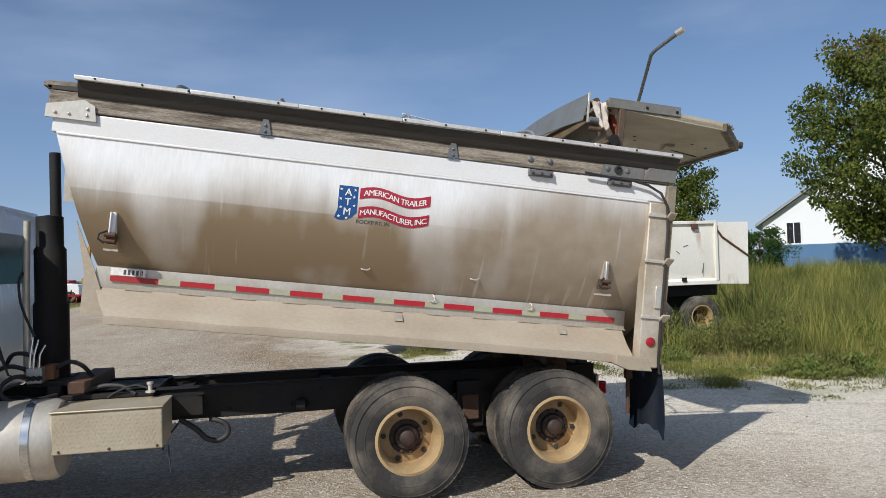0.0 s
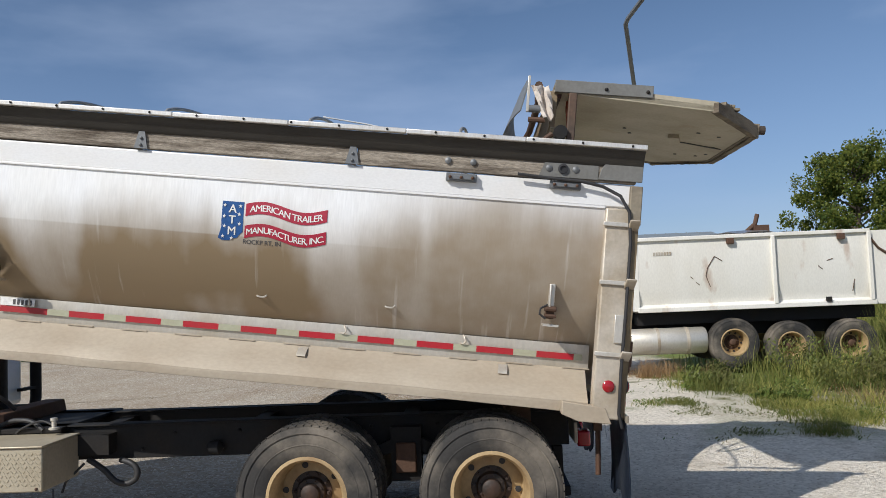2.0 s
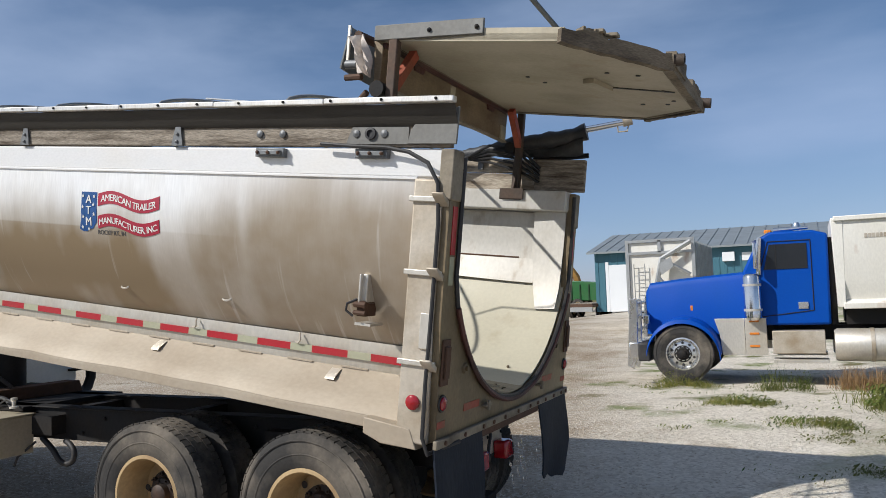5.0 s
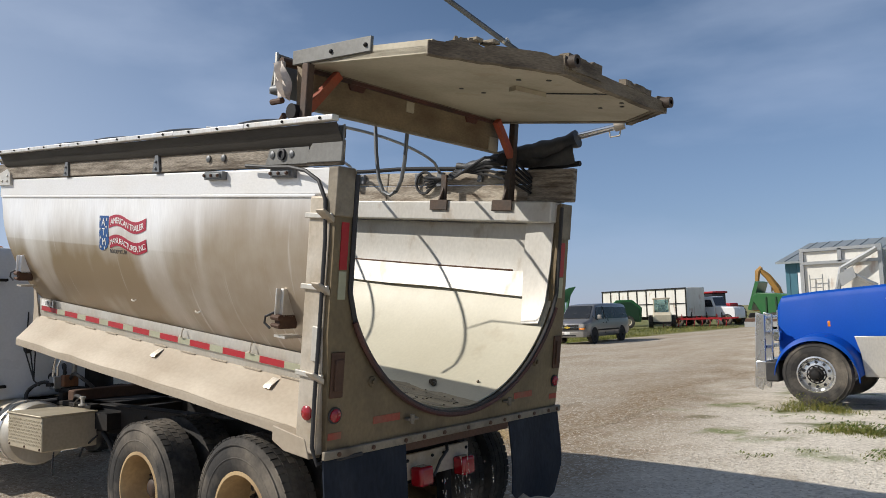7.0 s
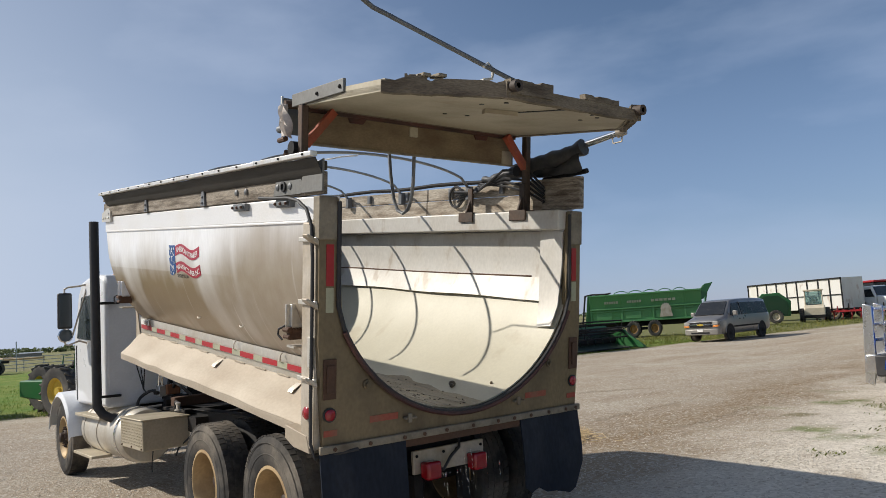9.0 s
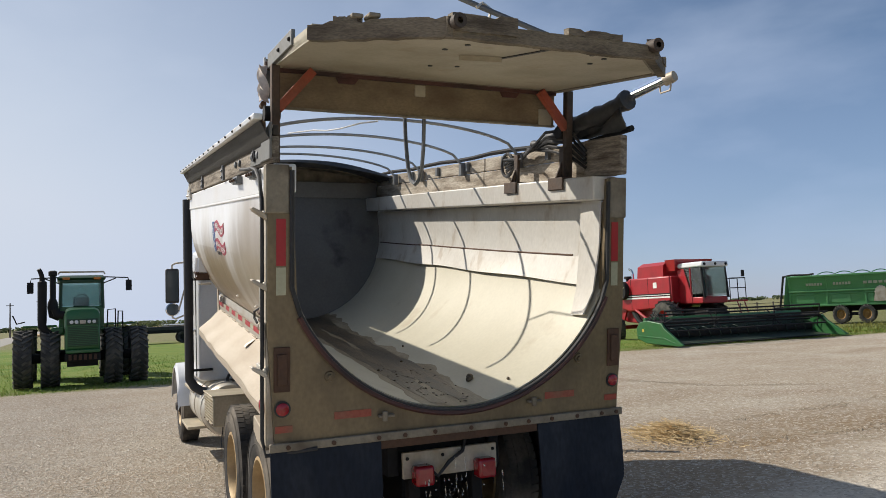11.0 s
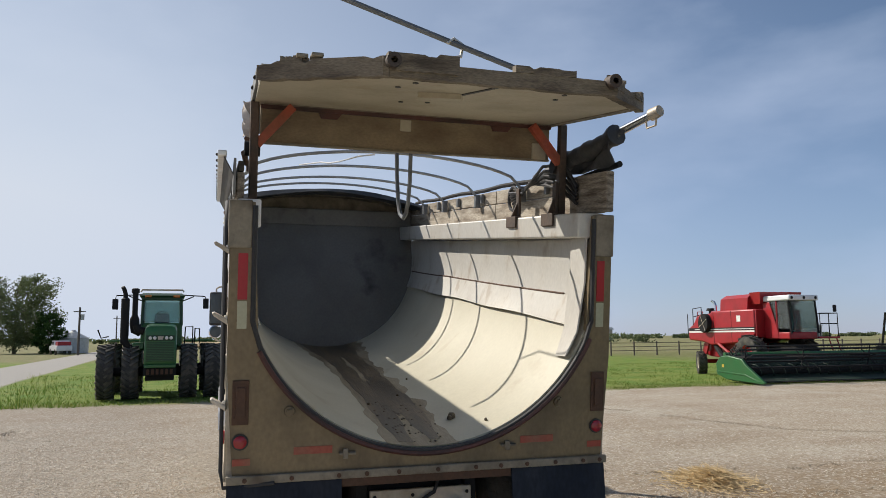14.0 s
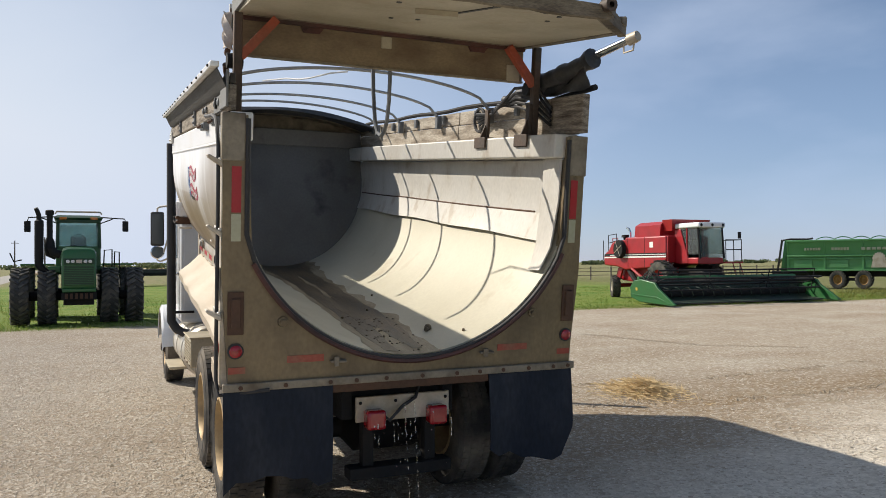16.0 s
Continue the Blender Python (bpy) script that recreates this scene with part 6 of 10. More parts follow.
M_SPREADER = material("faded_green_wagon", (0.085, 0.27, 0.10), 0.5, 0.0, (0.13, 0.28, 0.13), 0.5, 1.2, fine=0.05, bump=0.05)
M_RIM_OCHRE = material("rusty_ochre_rim", (0.36, 0.20, 0.05), 0.65, 0.0, (0.17, 0.08, 0.035), 0.7, 5.0, bump=0.2)
M_CLEARGLASS = glass("clear_cab_glass", (0.55, 0.60, 0.55), 0.03, 0.95)
M_CABGLASS = glass("cab_glass", (0.36, 0.56, 0.53), 0.04, 0.75)
M_DARKGLASS = material("dark_window", (0.012, 0.014, 0.017), 0.22, 0.0, (0.03, 0.03, 0.03), 0.3, 3.0, fine=0.02, bump=0.0)

ALU_WHEEL = wheel_meshes(0.52, 0.28, M_ALU_CLEAN, M_STEEL_DARK, False)
OLD_WHEEL = wheel_meshes(0.50, 0.28, M_RIM_TAN, M_RUST, True)


def bars(parent, name, segs, r, mat_, label=""):
    """One tube part for each run of points."""
    for pts in segs:
        part(name, Geo().tube(pts, r, 8), mat_, parent, label)


def plain(parent, name, boxes, mat_, bevel=0.0, label=""):
    for b_ in boxes:
        part(name, Geo().box(*b_), mat_, parent, label, bevel=bevel)


def blue_truck():
    t = thing("parked_truck", "blue conventional truck with a dirty white dump bed, parked in weeds", "truck", (-0.07, 10.83, 0.06))
    t.scale = (1.045, 1.0, 1.03)
    W = 2.3
    put_wheel(ALU_WHEEL, t, pose(-0.23, 0.16, 0.52), "polished front wheel")
    put_wheel(ALU_WHEEL, t, pose(-0.23, W - 0.16, 0.52, 0, 0, 180))
    for x in (4.25, 5.38, 6.60):
        put_wheel(OLD_WHEEL, t, pose(x, 0.16, 0.5 + (0.1 if x < 5 else 0), 0, x * 40, 0))
        put_wheel(OLD_WHEEL, t, pose(x, W - 0.16, 0.5 + (0.1 if x < 5 else 0), 0, 0, 180))
    g = Geo()
    rings = []
    for x, z1, ins in ((-0.93, 1.70, 0.62), (-0.86, 1.82, 0.58), (-0.3, 1.88, 0.52), (0.82, 1.96, 0.42)):
        rings.append([(x, ins, 0.85), (x, ins, z1 - 0.13), (x, ins + 0.05, z1 - 0.04), (x, ins + 0.16, z1), (x, W - ins - 0.16, z1), (x, W - ins - 0.05, z1 - 0.04), (x, W - ins, z1 - 0.13), (x, W - ins, 0.85)])
    hood = part("hood", g.loft(rings), M_BLUE, t, "long blue hood", 30)
    plain(t, "amber_marker", [(-0.12, -0.05, 0.50, 0.53, 1.28, 1.38)], M_AMBER, 0.008)
    for s in (0, 1):
        sd = (lambda y: W - y) if s else (lambda y: y)
        rows = []
        for i in range(17):
            a = math.pi * (0.0 + 0.96 * i / 16)
            rows.append([(-0.23 - 0.64 * math.cos(math.pi - a) , sd(y), 0.50 + 0.66 * math.sin(a) - d) for y, d in ((0.0, 0.09), (0.03, 0.02), (0.12, 0.0), (0.45, -0.02), (0.60, -0.02))])
        part("fender", Geo().sheet(rows, 0.012), M_BLUE, t, "rounded blue fender")
        y0, y1 = sorted((sd(0.33), sd(0.38)))
        part("side_skirt", Geo().prism([(0.42, 0.48), (0.60, 0.48), (0.80, 0.48), (0.80, 1.13), (0.30, 1.13), (0.38, 0.85)], "y", y0, y1), M_ALU, t, "bare aluminium cowl skirt", bevel=0.006)
        y0, y1 = sorted((sd(0.28), sd(0.40)))
        part("step_panel", Geo().box(0.81, 1.16, y0, y1, 0.48, 1.13), M_ALU, t, bevel=0.006)
        for z in (0.64, 0.86, 1.08):
            ya, yb = sorted((sd(0.265), sd(0.28)))
            part("amber_marker", Geo().box(0.88, 1.04, ya, yb, z - 0.02, z + 0.02), M_AMBER, t, bevel=0.008)
        ya, yb = sorted((sd(0.12), sd(0.55)))
        part("step_box", Geo().box(1.25, 2.06, ya, yb, 0.52, 0.91), M_POST, t, "grey battery step box", bevel=0.01)
        part("step_rail", Geo().box(1.25, 2.10, ya, yb, 0.36, 0.42), M_ALU, t, bevel=0.006)
        g = Geo().lathe([(0, 2.2), (0.25, 2.2), (0.275, 2.24), (0.275, 3.70), (0.25, 3.74), (0, 3.74)], (0, sd(0.33), 0.66), "x", 30)
        tank = part("fuel_tank", g, M_ALU, t, "grey aluminium fuel tank")
        for x in (2.75, 3.35):
            part("tank_strap", Geo().lathe([(0.277, x - 0.03), (0.284, x - 0.03), (0.284, x + 0.03), (0.277, x + 0.03)], (0, sd(0.33), 0.66), "x", 30), M_POST, tank)
        g = Geo().lathe([(0, 1.10), (0.10, 1.10), (0.145, 1.14), (0.145, 1.86), (0.12, 1.90), (0.08, 1.92), (0, 1.92)], (0.97, sd(0.16), 0), "z", 24)
        ac = part("air_cleaner", g, M_CHROME, t, "chrome air cleaner canister")
        for z in (1.28, 1.72):
            part("clamp", Geo().lathe([(0.146, z - 0.02), (0.152, z - 0.02), (0.152, z + 0.02), (0.146, z + 0.02)], (0.97, sd(0.16), 0), "z", 24), M_ALU, ac)
        part("air_pipe", Geo().tube([(1.08, sd(0.34), 1.9), (1.09, sd(0.30), 2.2), (1.12, sd(0.30), 2.55)], 0.045, 10), M_CHROME, t)
        part("mirror", Geo().box(1.02, 1.07, *sorted((sd(0.02), sd(0.2))), 2.0, 2.45), M_CHROME, t, bevel=0.015)
    cabo = [(0.82, 1.0), (0.82, 1.96), (1.10, 2.54), (1.28, 2.64), (1.95, 2.64), (2.19, 2.57), (2.17, 1.0)]
    cab_ = part("cab", Geo().prism(cabo, "y", 0.34, W - 0.34), M_BLUE, t, "blue steel cab", bevel=0.04)
    for s in (0, 1):
        yy = 0.334 if s == 0 else W - 0.334
        part("side_window", Geo().prism([(1.17, 1.98), (1.27, 2.42), (1.86, 2.42), (1.86, 1.98)], "y", yy - 0.006, yy + 0.006), M_CABGLASS if s else M_DARKGLASS, cab_)
        g = Geo()
        for a, b_ in (((1.10, 1.15), (1.10, 1.95)), ((1.10, 1.95), (1.25, 2.47)), ((1.25, 2.47), (1.92, 2.47)), ((1.92, 2.47), (1.92, 1.25)), ((1.92, 1.25), (1.10, 1.15))):
            g.tube([(a[0], yy, a[1]), (b_[0], yy, b_[1])], 0.008, 6)
        part("door_seam", g, M_DARK, cab_)
        part("door_handle", Geo().box(1.68, 1.84, yy - 0.02, yy + 0.02, 1.28, 1.40), M_CHROME, cab_, bevel=0.01)
        part("vent_window_bar", Geo().box(1.36, 1.375, yy - 0.012, yy + 0.012, 1.98, 2.42), M_DARK, cab_)
    part("windscreen", Geo().prism([(0.825, 1.95), (1.085, 2.48), (1.095, 2.475), (0.835, 1.945)], "y", 0.42, W - 0.42), M_DARKGLASS, cab_)
    part("visor", Geo().prism([(0.98, 2.50), (1.25, 2.64), (1.25, 2.62), (0.98, 2.48)], "y", 0.36, W - 0.36), M_CHROME, cab_)
    for y in (0.45, 0.65, 0.85, 1.05, 1.25, 1.45, 1.65, 1.85):
        part("roof_marker", Geo().box(1.2, 1.32, y - 0.04, y + 0.04, 2.62, 2.69), M_AMBER, cab_, bevel=0.02)
    part("beacon", Geo().lathe([(0, 2.62), (0.07, 2.62), (0.07, 2.76), (0.04, 2.82), (0, 2.83)], (1.72, 0.9, 0), "z", 14), M_CHROME, cab_)
    part("air_horn", Geo().tube([(1.35, 0.6, 2.68), (1.9, 0.6, 2.70)], [0.05, 0.025], 10), M_CHROME, cab_)
    part("stack_pipe", Geo().tube([(2.22, 0.5, 1.0), (2.22, 0.5, 2.5)], 0.06, 10), M_STEEL_DARK, t)
    # grille guard
    guard = part("grille_guard", Geo().box(-1.20, -1.02, 0.15, W - 0.15, 0.42, 0.72), M_ALU_CLEAN, t, "bright aluminium grille guard", bevel=0.02)
    for y in (0.2, 0.62, 1.66, 2.08):
        part("guard_upright", Geo().prism([(-1.24, 0.28), (-1.12, 0.22), (-1.05, 0.5), (-1.02, 1.50), (-1.16, 1.55)], "y", y - 0.03, y + 0.03), M_ALU_CLEAN, guard, bevel=0.008)
    for z in (0.95, 1.2, 1.45):
        part("guard_bar", Geo().tube([(-1.09, 0.2, z), (-1.09, 2.08, z)], 0.035, 8), M_ALU_CLEAN, guard)
    part("grille", Geo().box(-0.98, -0.92, 0.72, 1.58, 0.8, 1.58), M_CHROME, t, bevel=0.01)
    part("headlamp", Geo().box(-0.97, -0.85, 0.40, 0.60, 1.05, 1.22), M_CHROME, t, bevel=0.02)
    part("bumper", Geo().box(-1.02, -0.80, 0.05, W - 0.05, 0.38, 0.72), M_BLACK, t, bevel=0.03)
    # frame and dump bed
    for y in (0.72, 1.50):
        part("frame_rail", Geo().box(-0.8, 7.0, y, y + 0.08, 0.72, 0.98), M_STEEL_DARK, t)
    part("under_tray", Geo().box(2.4, 7.2, 0.35, W - 0.35, 1.0, 1.25), M_STEEL_DARK, t)
    g = Geo()
    prof_ = [(0.10, 2.78), (0.06, 2.74), (0.05, 1.75), (0.14, 1.42), (0.06, 1.38), (0.06, 1.28), (0.5, 1.26), (1.8, 1.26), (2.24, 1.28), (2.24, 1.38), (2.16, 1.42), (2.25, 1.75), (2.24, 2.74), (2.20, 2.78), (2.14, 2.74), (2.15, 1.8), (1.7, 1.38), (0.6, 1.38), (0.15, 1.8), (0.16, 2.74)]
    g.prism(prof_, "x", 2.40, 7.05)
    bed_ = part("dump_bed", g, M_WHITEBED, t, "dirty white steel dump bed with rust spots", 20, 0.008)
    part("bed_front", Geo().prism([(2.28, 1.30), (2.40, 1.30), (2.42, 2.76), (2.24, 2.80)], "y", 0.05, W - 0.05), M_WHITEBED, bed_, bevel=0.01)
    part("bed_tail", Geo().prism([(7.05, 1.28), (7.88, 1.25), (7.92, 2.78), (7.05, 2.78)], "y", 0.06, 0.11), M_WHITEBED, bed_, bevel=0.006)
    part("bed_tail", Geo().prism([(7.05, 1.28), (7.88, 1.25), (7.92, 2.78), (7.05, 2.78)], "y", 2.19, 2.24), M_WHITEBED, bed_, bevel=0.006)
    part("tail_gate", Geo().box(7.84, 7.90, 0.12, 2.18, 1.28, 2.74), M_WHITEBED, bed_, bevel=0.01)
    part("tail_brace", Geo().tube([(7.0, 0.04, 2.72), (7.20, 0.04, 2.42), (7.92, 0.04, 1.92)], 0.025, 8), M_RUST, bed_)
    for x in (5.12, 7.02):
        part("bed_rib", Geo().box(x - 0.04, x + 0.04, -0.01, 0.06, 1.36, 2.76), M_WHITEBED, bed_, bevel=0.012)
    part("top_rail", Geo().box(2.28, 7.05, 0.0, 0.12, 2.74, 2.82), M_WHITEBED, bed_, bevel=0.012)
    part("bottom_rail", Geo().box(2.36, 7.1, 0.0, 0.10, 1.27, 1.37), M_WHITEBED, bed_, bevel=0.012)
    for x in (4.2, 6.4):
        part("rail_block", Geo().box(x, x + 0.14, -0.03, 0.05, 2.62, 2.74), M_RUST, bed_, bevel=0.008)
    part("bed_hook", Geo().box(6.1, 6.2, -0.03, 0.03, 1.36, 1.46), M_STEEL_DARK, bed_)
    g = Geo()
    g.tube([(4.7, 0.6, 2.8), (5.0, 0.62, 3.05), (5.06, 0.62, 3.26)], 0.05, 8)
    g.box(4.95, 5.25, 0.5, 0.75, 2.86, 3.02)
    part("tarp_arm", g, M_RUST, bed_, "rusty tarp arm")
    g = Geo()
    g.sheet([[(4.0 + 0.25 * i, y, 2.82 + 0.10 * math.sin(i * 0.55) * (1 - abs(y - 1.1) / 1.5) + 0.03 * math.sin(i * 2.1 + y * 4)) for y in (0.05, 0.4, 0.8, 1.2, 1.7, 2.2)] for i in range(8)], 0.01)
    part("tarp", g, M_GREYVAN, bed_, "bunched grey tarp")
    # rust cracks and scrapes on the bed side, and a faded unreadable mark
    for pts_ in (((3.95, 2.38), (3.80, 2.15), (3.76, 1.98), (3.84, 1.75)), ((3.95, 2.38), (4.10, 2.28)), ((3.45, 1.98), (3.50, 1.93)), ((3.56, 1.86), (3.62, 1.80)), ((6.0, 2.1), (6.08, 2.03)), ((6.18, 2.2), (6.3, 2.24)), ((6.65, 1.55), (6.7, 1.8))):
        part("rust_scar", Geo().tube([(x, 0.048 if z > 1.76 else 0.055, z) for x, z in pts_], 0.009, 5), M_RUST, bed_)
    for i in range(7):
        part("faded_mark", Geo().box(2.72 + 0.055 * i, 2.76 + 0.055 * i, 0.046, 0.05, 2.44, 2.51), M_POST, bed_)


blue_truck()


def ag_wheel(r, w, rim_mat, lugs=22):
    g = Geo()
    rr = r * 0.52
    prof_ = [(rr, -w * 0.42), (r * 0.75, -w * 0.5), (r * 0.9, -w * 0.46), (r * 0.94, -w * 0.3), (r * 0.95, 0), (r * 0.94, w * 0.3), (r * 0.9, w * 0.46), (r * 0.75, w * 0.5), (rr, w * 0.42)]
    n_ = 36
    rings = [[Vector((q * math.cos(2 * math.pi * k / n_), h, q * math.sin(2 * math.pi * k / n_))) for k in range(n_)] for q, h in prof_]
    g.loft(rings + [rings[0]], caps=False)
    tyre = mesh_of(g, "tyre", M_AGTYRE)
    lug = mesh_of(Geo().box(-r * 0.05, r * 0.04, -w * 0.30, w * 0.30, -r * 0.035, r * 0.035), "tyre_lug", M_AGTYRE, 0)
    spots = []
    for k in range(lugs):
        for s in (-1, 1):
            a = 2 * math.pi * (k + (0.5 if s > 0 else 0)) / lugs
            spots.append(Matrix.Rotation(-a, 4, "Y") @ Matrix.Translation((r * 0.96, s * w * 0.24, 0)) @ Matrix.Rotation(radians(38 * s), 4, "X"))
    g = Geo().lathe([(rr + 0.01, -w * 0.42), (rr - 0.03, -w * 0.36), (rr * 0.8, -w * 0.1), (rr * 0.35, -w * 0.12), (rr * 0.3, -w * 0.3), (0, -w * 0.3), (0, 0), (rr * 0.8, 0), (rr, w * 0.4)], (0, 0, 0), "y", 28)
    rim = mesh_of(g, "rim", rim_mat)
    return tyre, rim, lug, spots


def put_ag(kit, parent, m, label=""):
    w_ = new("wheel", kit[0])
    w_.parent = parent
    w_.matrix_local = m
    o = new("rim", kit[1])
    o.parent = w_
    for q in kit[3]:
        o = new("tyre_lug", kit[2])
        o.parent = w_
        o.matrix_local = q
    if label:
        w_["label"] = label


# green articulated tractor, front towards +x
def tractor():
    t = thing("tractor", "green articulated tractor on dual wheels at the lawn's edge", "tractor", (-21.3, -1.78, 0), 3)
    kit = ag_wheel(0.85, 0.50, M_JDGREEN, 24)
    for x in (0.0, -3.3):
        for y in (-1.58, -0.86, 0.86, 1.58):
            put_ag(kit, t, pose(x, y, 0.85, 0, y * 50, 0 if y < 0 else 180), "tall lugged dual tyre")
        part("axle", Geo().tube([(x, -1.6, 0.85), (x, 1.6, 0.85)], 0.15, 12), M_STEEL_DARK, t)
    rings = []
    for x, hw, z0, z1 in ((1.04, 0.42, 1.12, 2.18), (1.0, 0.46, 1.07, 2.26), (0.5, 0.48, 1.05, 2.31), (-0.6, 0.49, 1.05, 2.36)):
        rings.append([(x, -hw, z0), (x, -hw, z1 - 0.16), (x, -hw + 0.05, z1 - 0.05), (x, -hw + 0.16, z1), (x, hw - 0.16, z1), (x, hw - 0.05, z1 - 0.05), (x, hw, z1 - 0.16), (x, hw, z0)])
    hood = part("hood", Geo().loft(rings), M_JDGREEN, t, "green hood with lamp row", bevel=0.015)
    part("grille", Geo().box(1.03, 1.052, -0.40, 0.40, 1.18, 1.76), M_JDDARK, hood, "dark green mesh grille", bevel=0.01)
    for k in range(11):
        part("grille_bar", Geo().box(1.05, 1.06, -0.39, 0.39, 1.20 + 0.052 * k, 1.215 + 0.052 * k), M_JDGREEN, hood)
    part("lamp_panel", Geo().box(1.03, 1.058, -0.42, 0.42, 1.80, 1.98), M_JDDARK, hood, bevel=0.01)
    for y in (-0.30, -0.17, 0.17, 0.30):
        part("lamp", Geo().lathe([(0.0, 1.058), (0.052, 1.058), (0.046, 1.075), (0, 1.085)], (0, y, 1.89), "x", 14), M_WHITEDECAL, hood)
    part("badge", Geo().prism([(-0.07, 1.84), (0.07, 1.84), (0.085, 1.94), (-0.085, 1.94)], "x", 1.058, 1.066), M_POST, hood)
    part("chin", Geo().box(0.85, 1.10, -0.46, 0.46, 0.98, 1.08), M_JDGREEN, t, bevel=0.02)
    part("front_weight", Geo().box(0.75, 1.0, -0.48, 0.48, 0.74, 0.97), M_STEEL_DARK, t, bevel=0.02)
    for k in range(6):
        part("weight_bracket", Geo().box(1.0, 1.05, -0.38 + 0.135 * k, -0.30 + 0.135 * k, 0.78, 0.94), M_RUST, t, bevel=0.008)
    part("belly", Geo().box(-3.7, 0.7, -0.42, 0.42, 0.58, 1.1), M_STEEL_DARK, t)
    part("side_tank", Geo().box(-0.9, 0.3, -0.85, -0.5, 1.55, 1.75), M_JDGREEN, t, bevel=0.03)
    part("side_deck", Geo().box(-1.6, 0.1, 0.5, 1.1, 1.62, 1.70), M_JDGREEN, t, bevel=0.02)
    cb = part("cab", Geo().prism([(-0.6, 1.5), (-0.58, 2.38), (-2.3, 2.38), (-2.3, 1.5)], "y", -0.64, 0.64), M_JDGREEN, t, bevel=0.03)
    part("roof", Geo().loft([[(-2.4, -0.66, 3.20), (-0.5, -0.66, 3.20), (-0.5, 0.66, 3.20), (-2.4, 0.66, 3.20)], [(-2.4, -0.70, 3.27), (-0.42, -0.70, 3.27), (-0.42, 0.70, 3.27), (-2.4, 0.70, 3.27)], [(-2.3, -0.60, 3.36), (-0.6, -0.60, 3.36), (-0.6, 0.60, 3.36), (-2.3, 0.60, 3.36)]]), M_JDDARK, cb, "dark green cab roof", 30, 0.01)
    part("roof_front", Geo().box(-0.52, -0.44, -0.62, 0.62, 3.12, 3.22), M_JDDARK, cb, bevel=0.02)
    for y in (-0.61, 0.61):
        for x in (-0.60, -2.26):
            part("pillar", Geo().tube([(x, y, 2.3), (x - 0.02, y * 0.96, 3.22)], 0.05, 8), M_JDDARK, cb)
        part("side_glass", Geo().box(-2.22, -0.64, y - 0.005, y + 0.005, 2.40, 3.2), M_CABGLASS, cb)
        part("roof_lamp", Geo().box(-0.44, -0.38, y * 0.72 - 0.1, y * 0.72 + 0.1, 3.215, 3.29), M_AMBER, cb, bevel=0.01)
    part("windscreen", Geo().box(-0.605, -0.595, -0.57, 0.57, 2.40, 3.14), M_CABGLASS, cb)
    part("rear_glass", Geo().box(-2.26, -2.25, -0.57, 0.57, 2.40, 3.14), M_CABGLASS, cb)
    part("seat", Geo().box(-1.65, -1.35, -0.24, 0.24, 2.1, 2.72), M_DARK, cb, bevel=0.06)
    part("steering_wheel", Geo().lathe([(0.18, 0), (0.197, 0.014), (0.214, 0), (0.197, -0.014), (0.18, 0)], (-0.9, 0, 2.58), "x", 20), M_DARK, cb)
    part("roof_rail", Geo().tube([(-0.5, -0.66, 3.40), (-0.46, -0.62, 3.46), (-0.46, 0.62, 3.46), (-0.5, 0.66, 3.40)], 0.028, 8), M_POST, cb)
    part("exhaust", Geo().tube([(0.2, -0.62, 1.5), (0.25, -0.95, 1.62), (0.25, -1.08, 1.8), (0.25, -1.08, 2.0), (0.25, -1.08, 3.12), (0.25, -1.08, 3.16), (0.26, -1.09, 3.3), (0.30, -1.13, 3.42), (0.33, -1.17, 3.5)], [0.09, 0.10, 0.12, 0.125, 0.125, 0.075, 0.065, 0.065, 0.06], 14), M_STEEL_DARK, t, "black exhaust with curved tip")
    part("pre_cleaner", Geo().tube([(0.1, -0.60, 2.05), (0.1, -0.78, 2.15), (0.1, -0.80, 2.35), (0.1, -0.80, 2.5), (0.1, -0.80, 2.62), (0.1, -0.80, 3.30), (0.1, -0.80, 3.32), (0.1, -0.80, 3.44), (0.1, -0.80, 3.47)], [0.12, 0.15, 0.15, 0.14, 0.085, 0.085, 0.12, 0.12, 0.07], 14), M_STEEL_DARK, t, "black air intake with pre-cleaner")
    part("intake_elbow", Geo().tube([(0.35, -0.5, 2.1), (0.35, -0.68, 2.16), (0.35, -0.72, 2.3)], 0.13, 12), M_STEEL_DARK, t)
    for y, z in ((-1.42, 2.98), (1.36, 3.02)):
        part("mirror", Geo().box(-0.48, -0.42, y - 0.09, y + 0.09, z - 0.17, z + 0.17), M_DARK, t, bevel=0.02)
        bars(t, "mirror_arm", [[(-0.5, 0.62 if y > 0 else -0.62, 3.30), (-0.46, y * 0.98, 3.26), (-0.45, y, z + 0.16)], [(-0.5, 0.62 if y > 0 else -0.62, 3.1), (-0.46, y * 0.72, 3.25)]], 0.018, M_DARK)
    bars(t, "hand_rail", [[(-0.5, 0.72, 1.7), (-0.5, 0.74, 2.25), (-0.8, 0.98, 2.28), (-0.8, 0.98, 1.7)], [(-0.4, 1.02, 1.6), (-0.4, 1.04, 2.2), (-0.9, 1.2, 2.2), (-0.9, 1.2, 1.5)], [(-0.3, -1.15, 1.9), (-0.3, -1.15, 3.05)], [(0.0, -1.55, 1.95), (0.1, -1.75, 1.9), (0.15, -1.85, 2.15)]], 0.02, M_DARK)
    for y in (-1.22, 1.22):
        part("rear_fender", Geo().box(-4.1, -2.5, y - 0.5, y + 0.5, 1.78, 1.84), M_JDGREEN, t, bevel=0.02)


tractor()


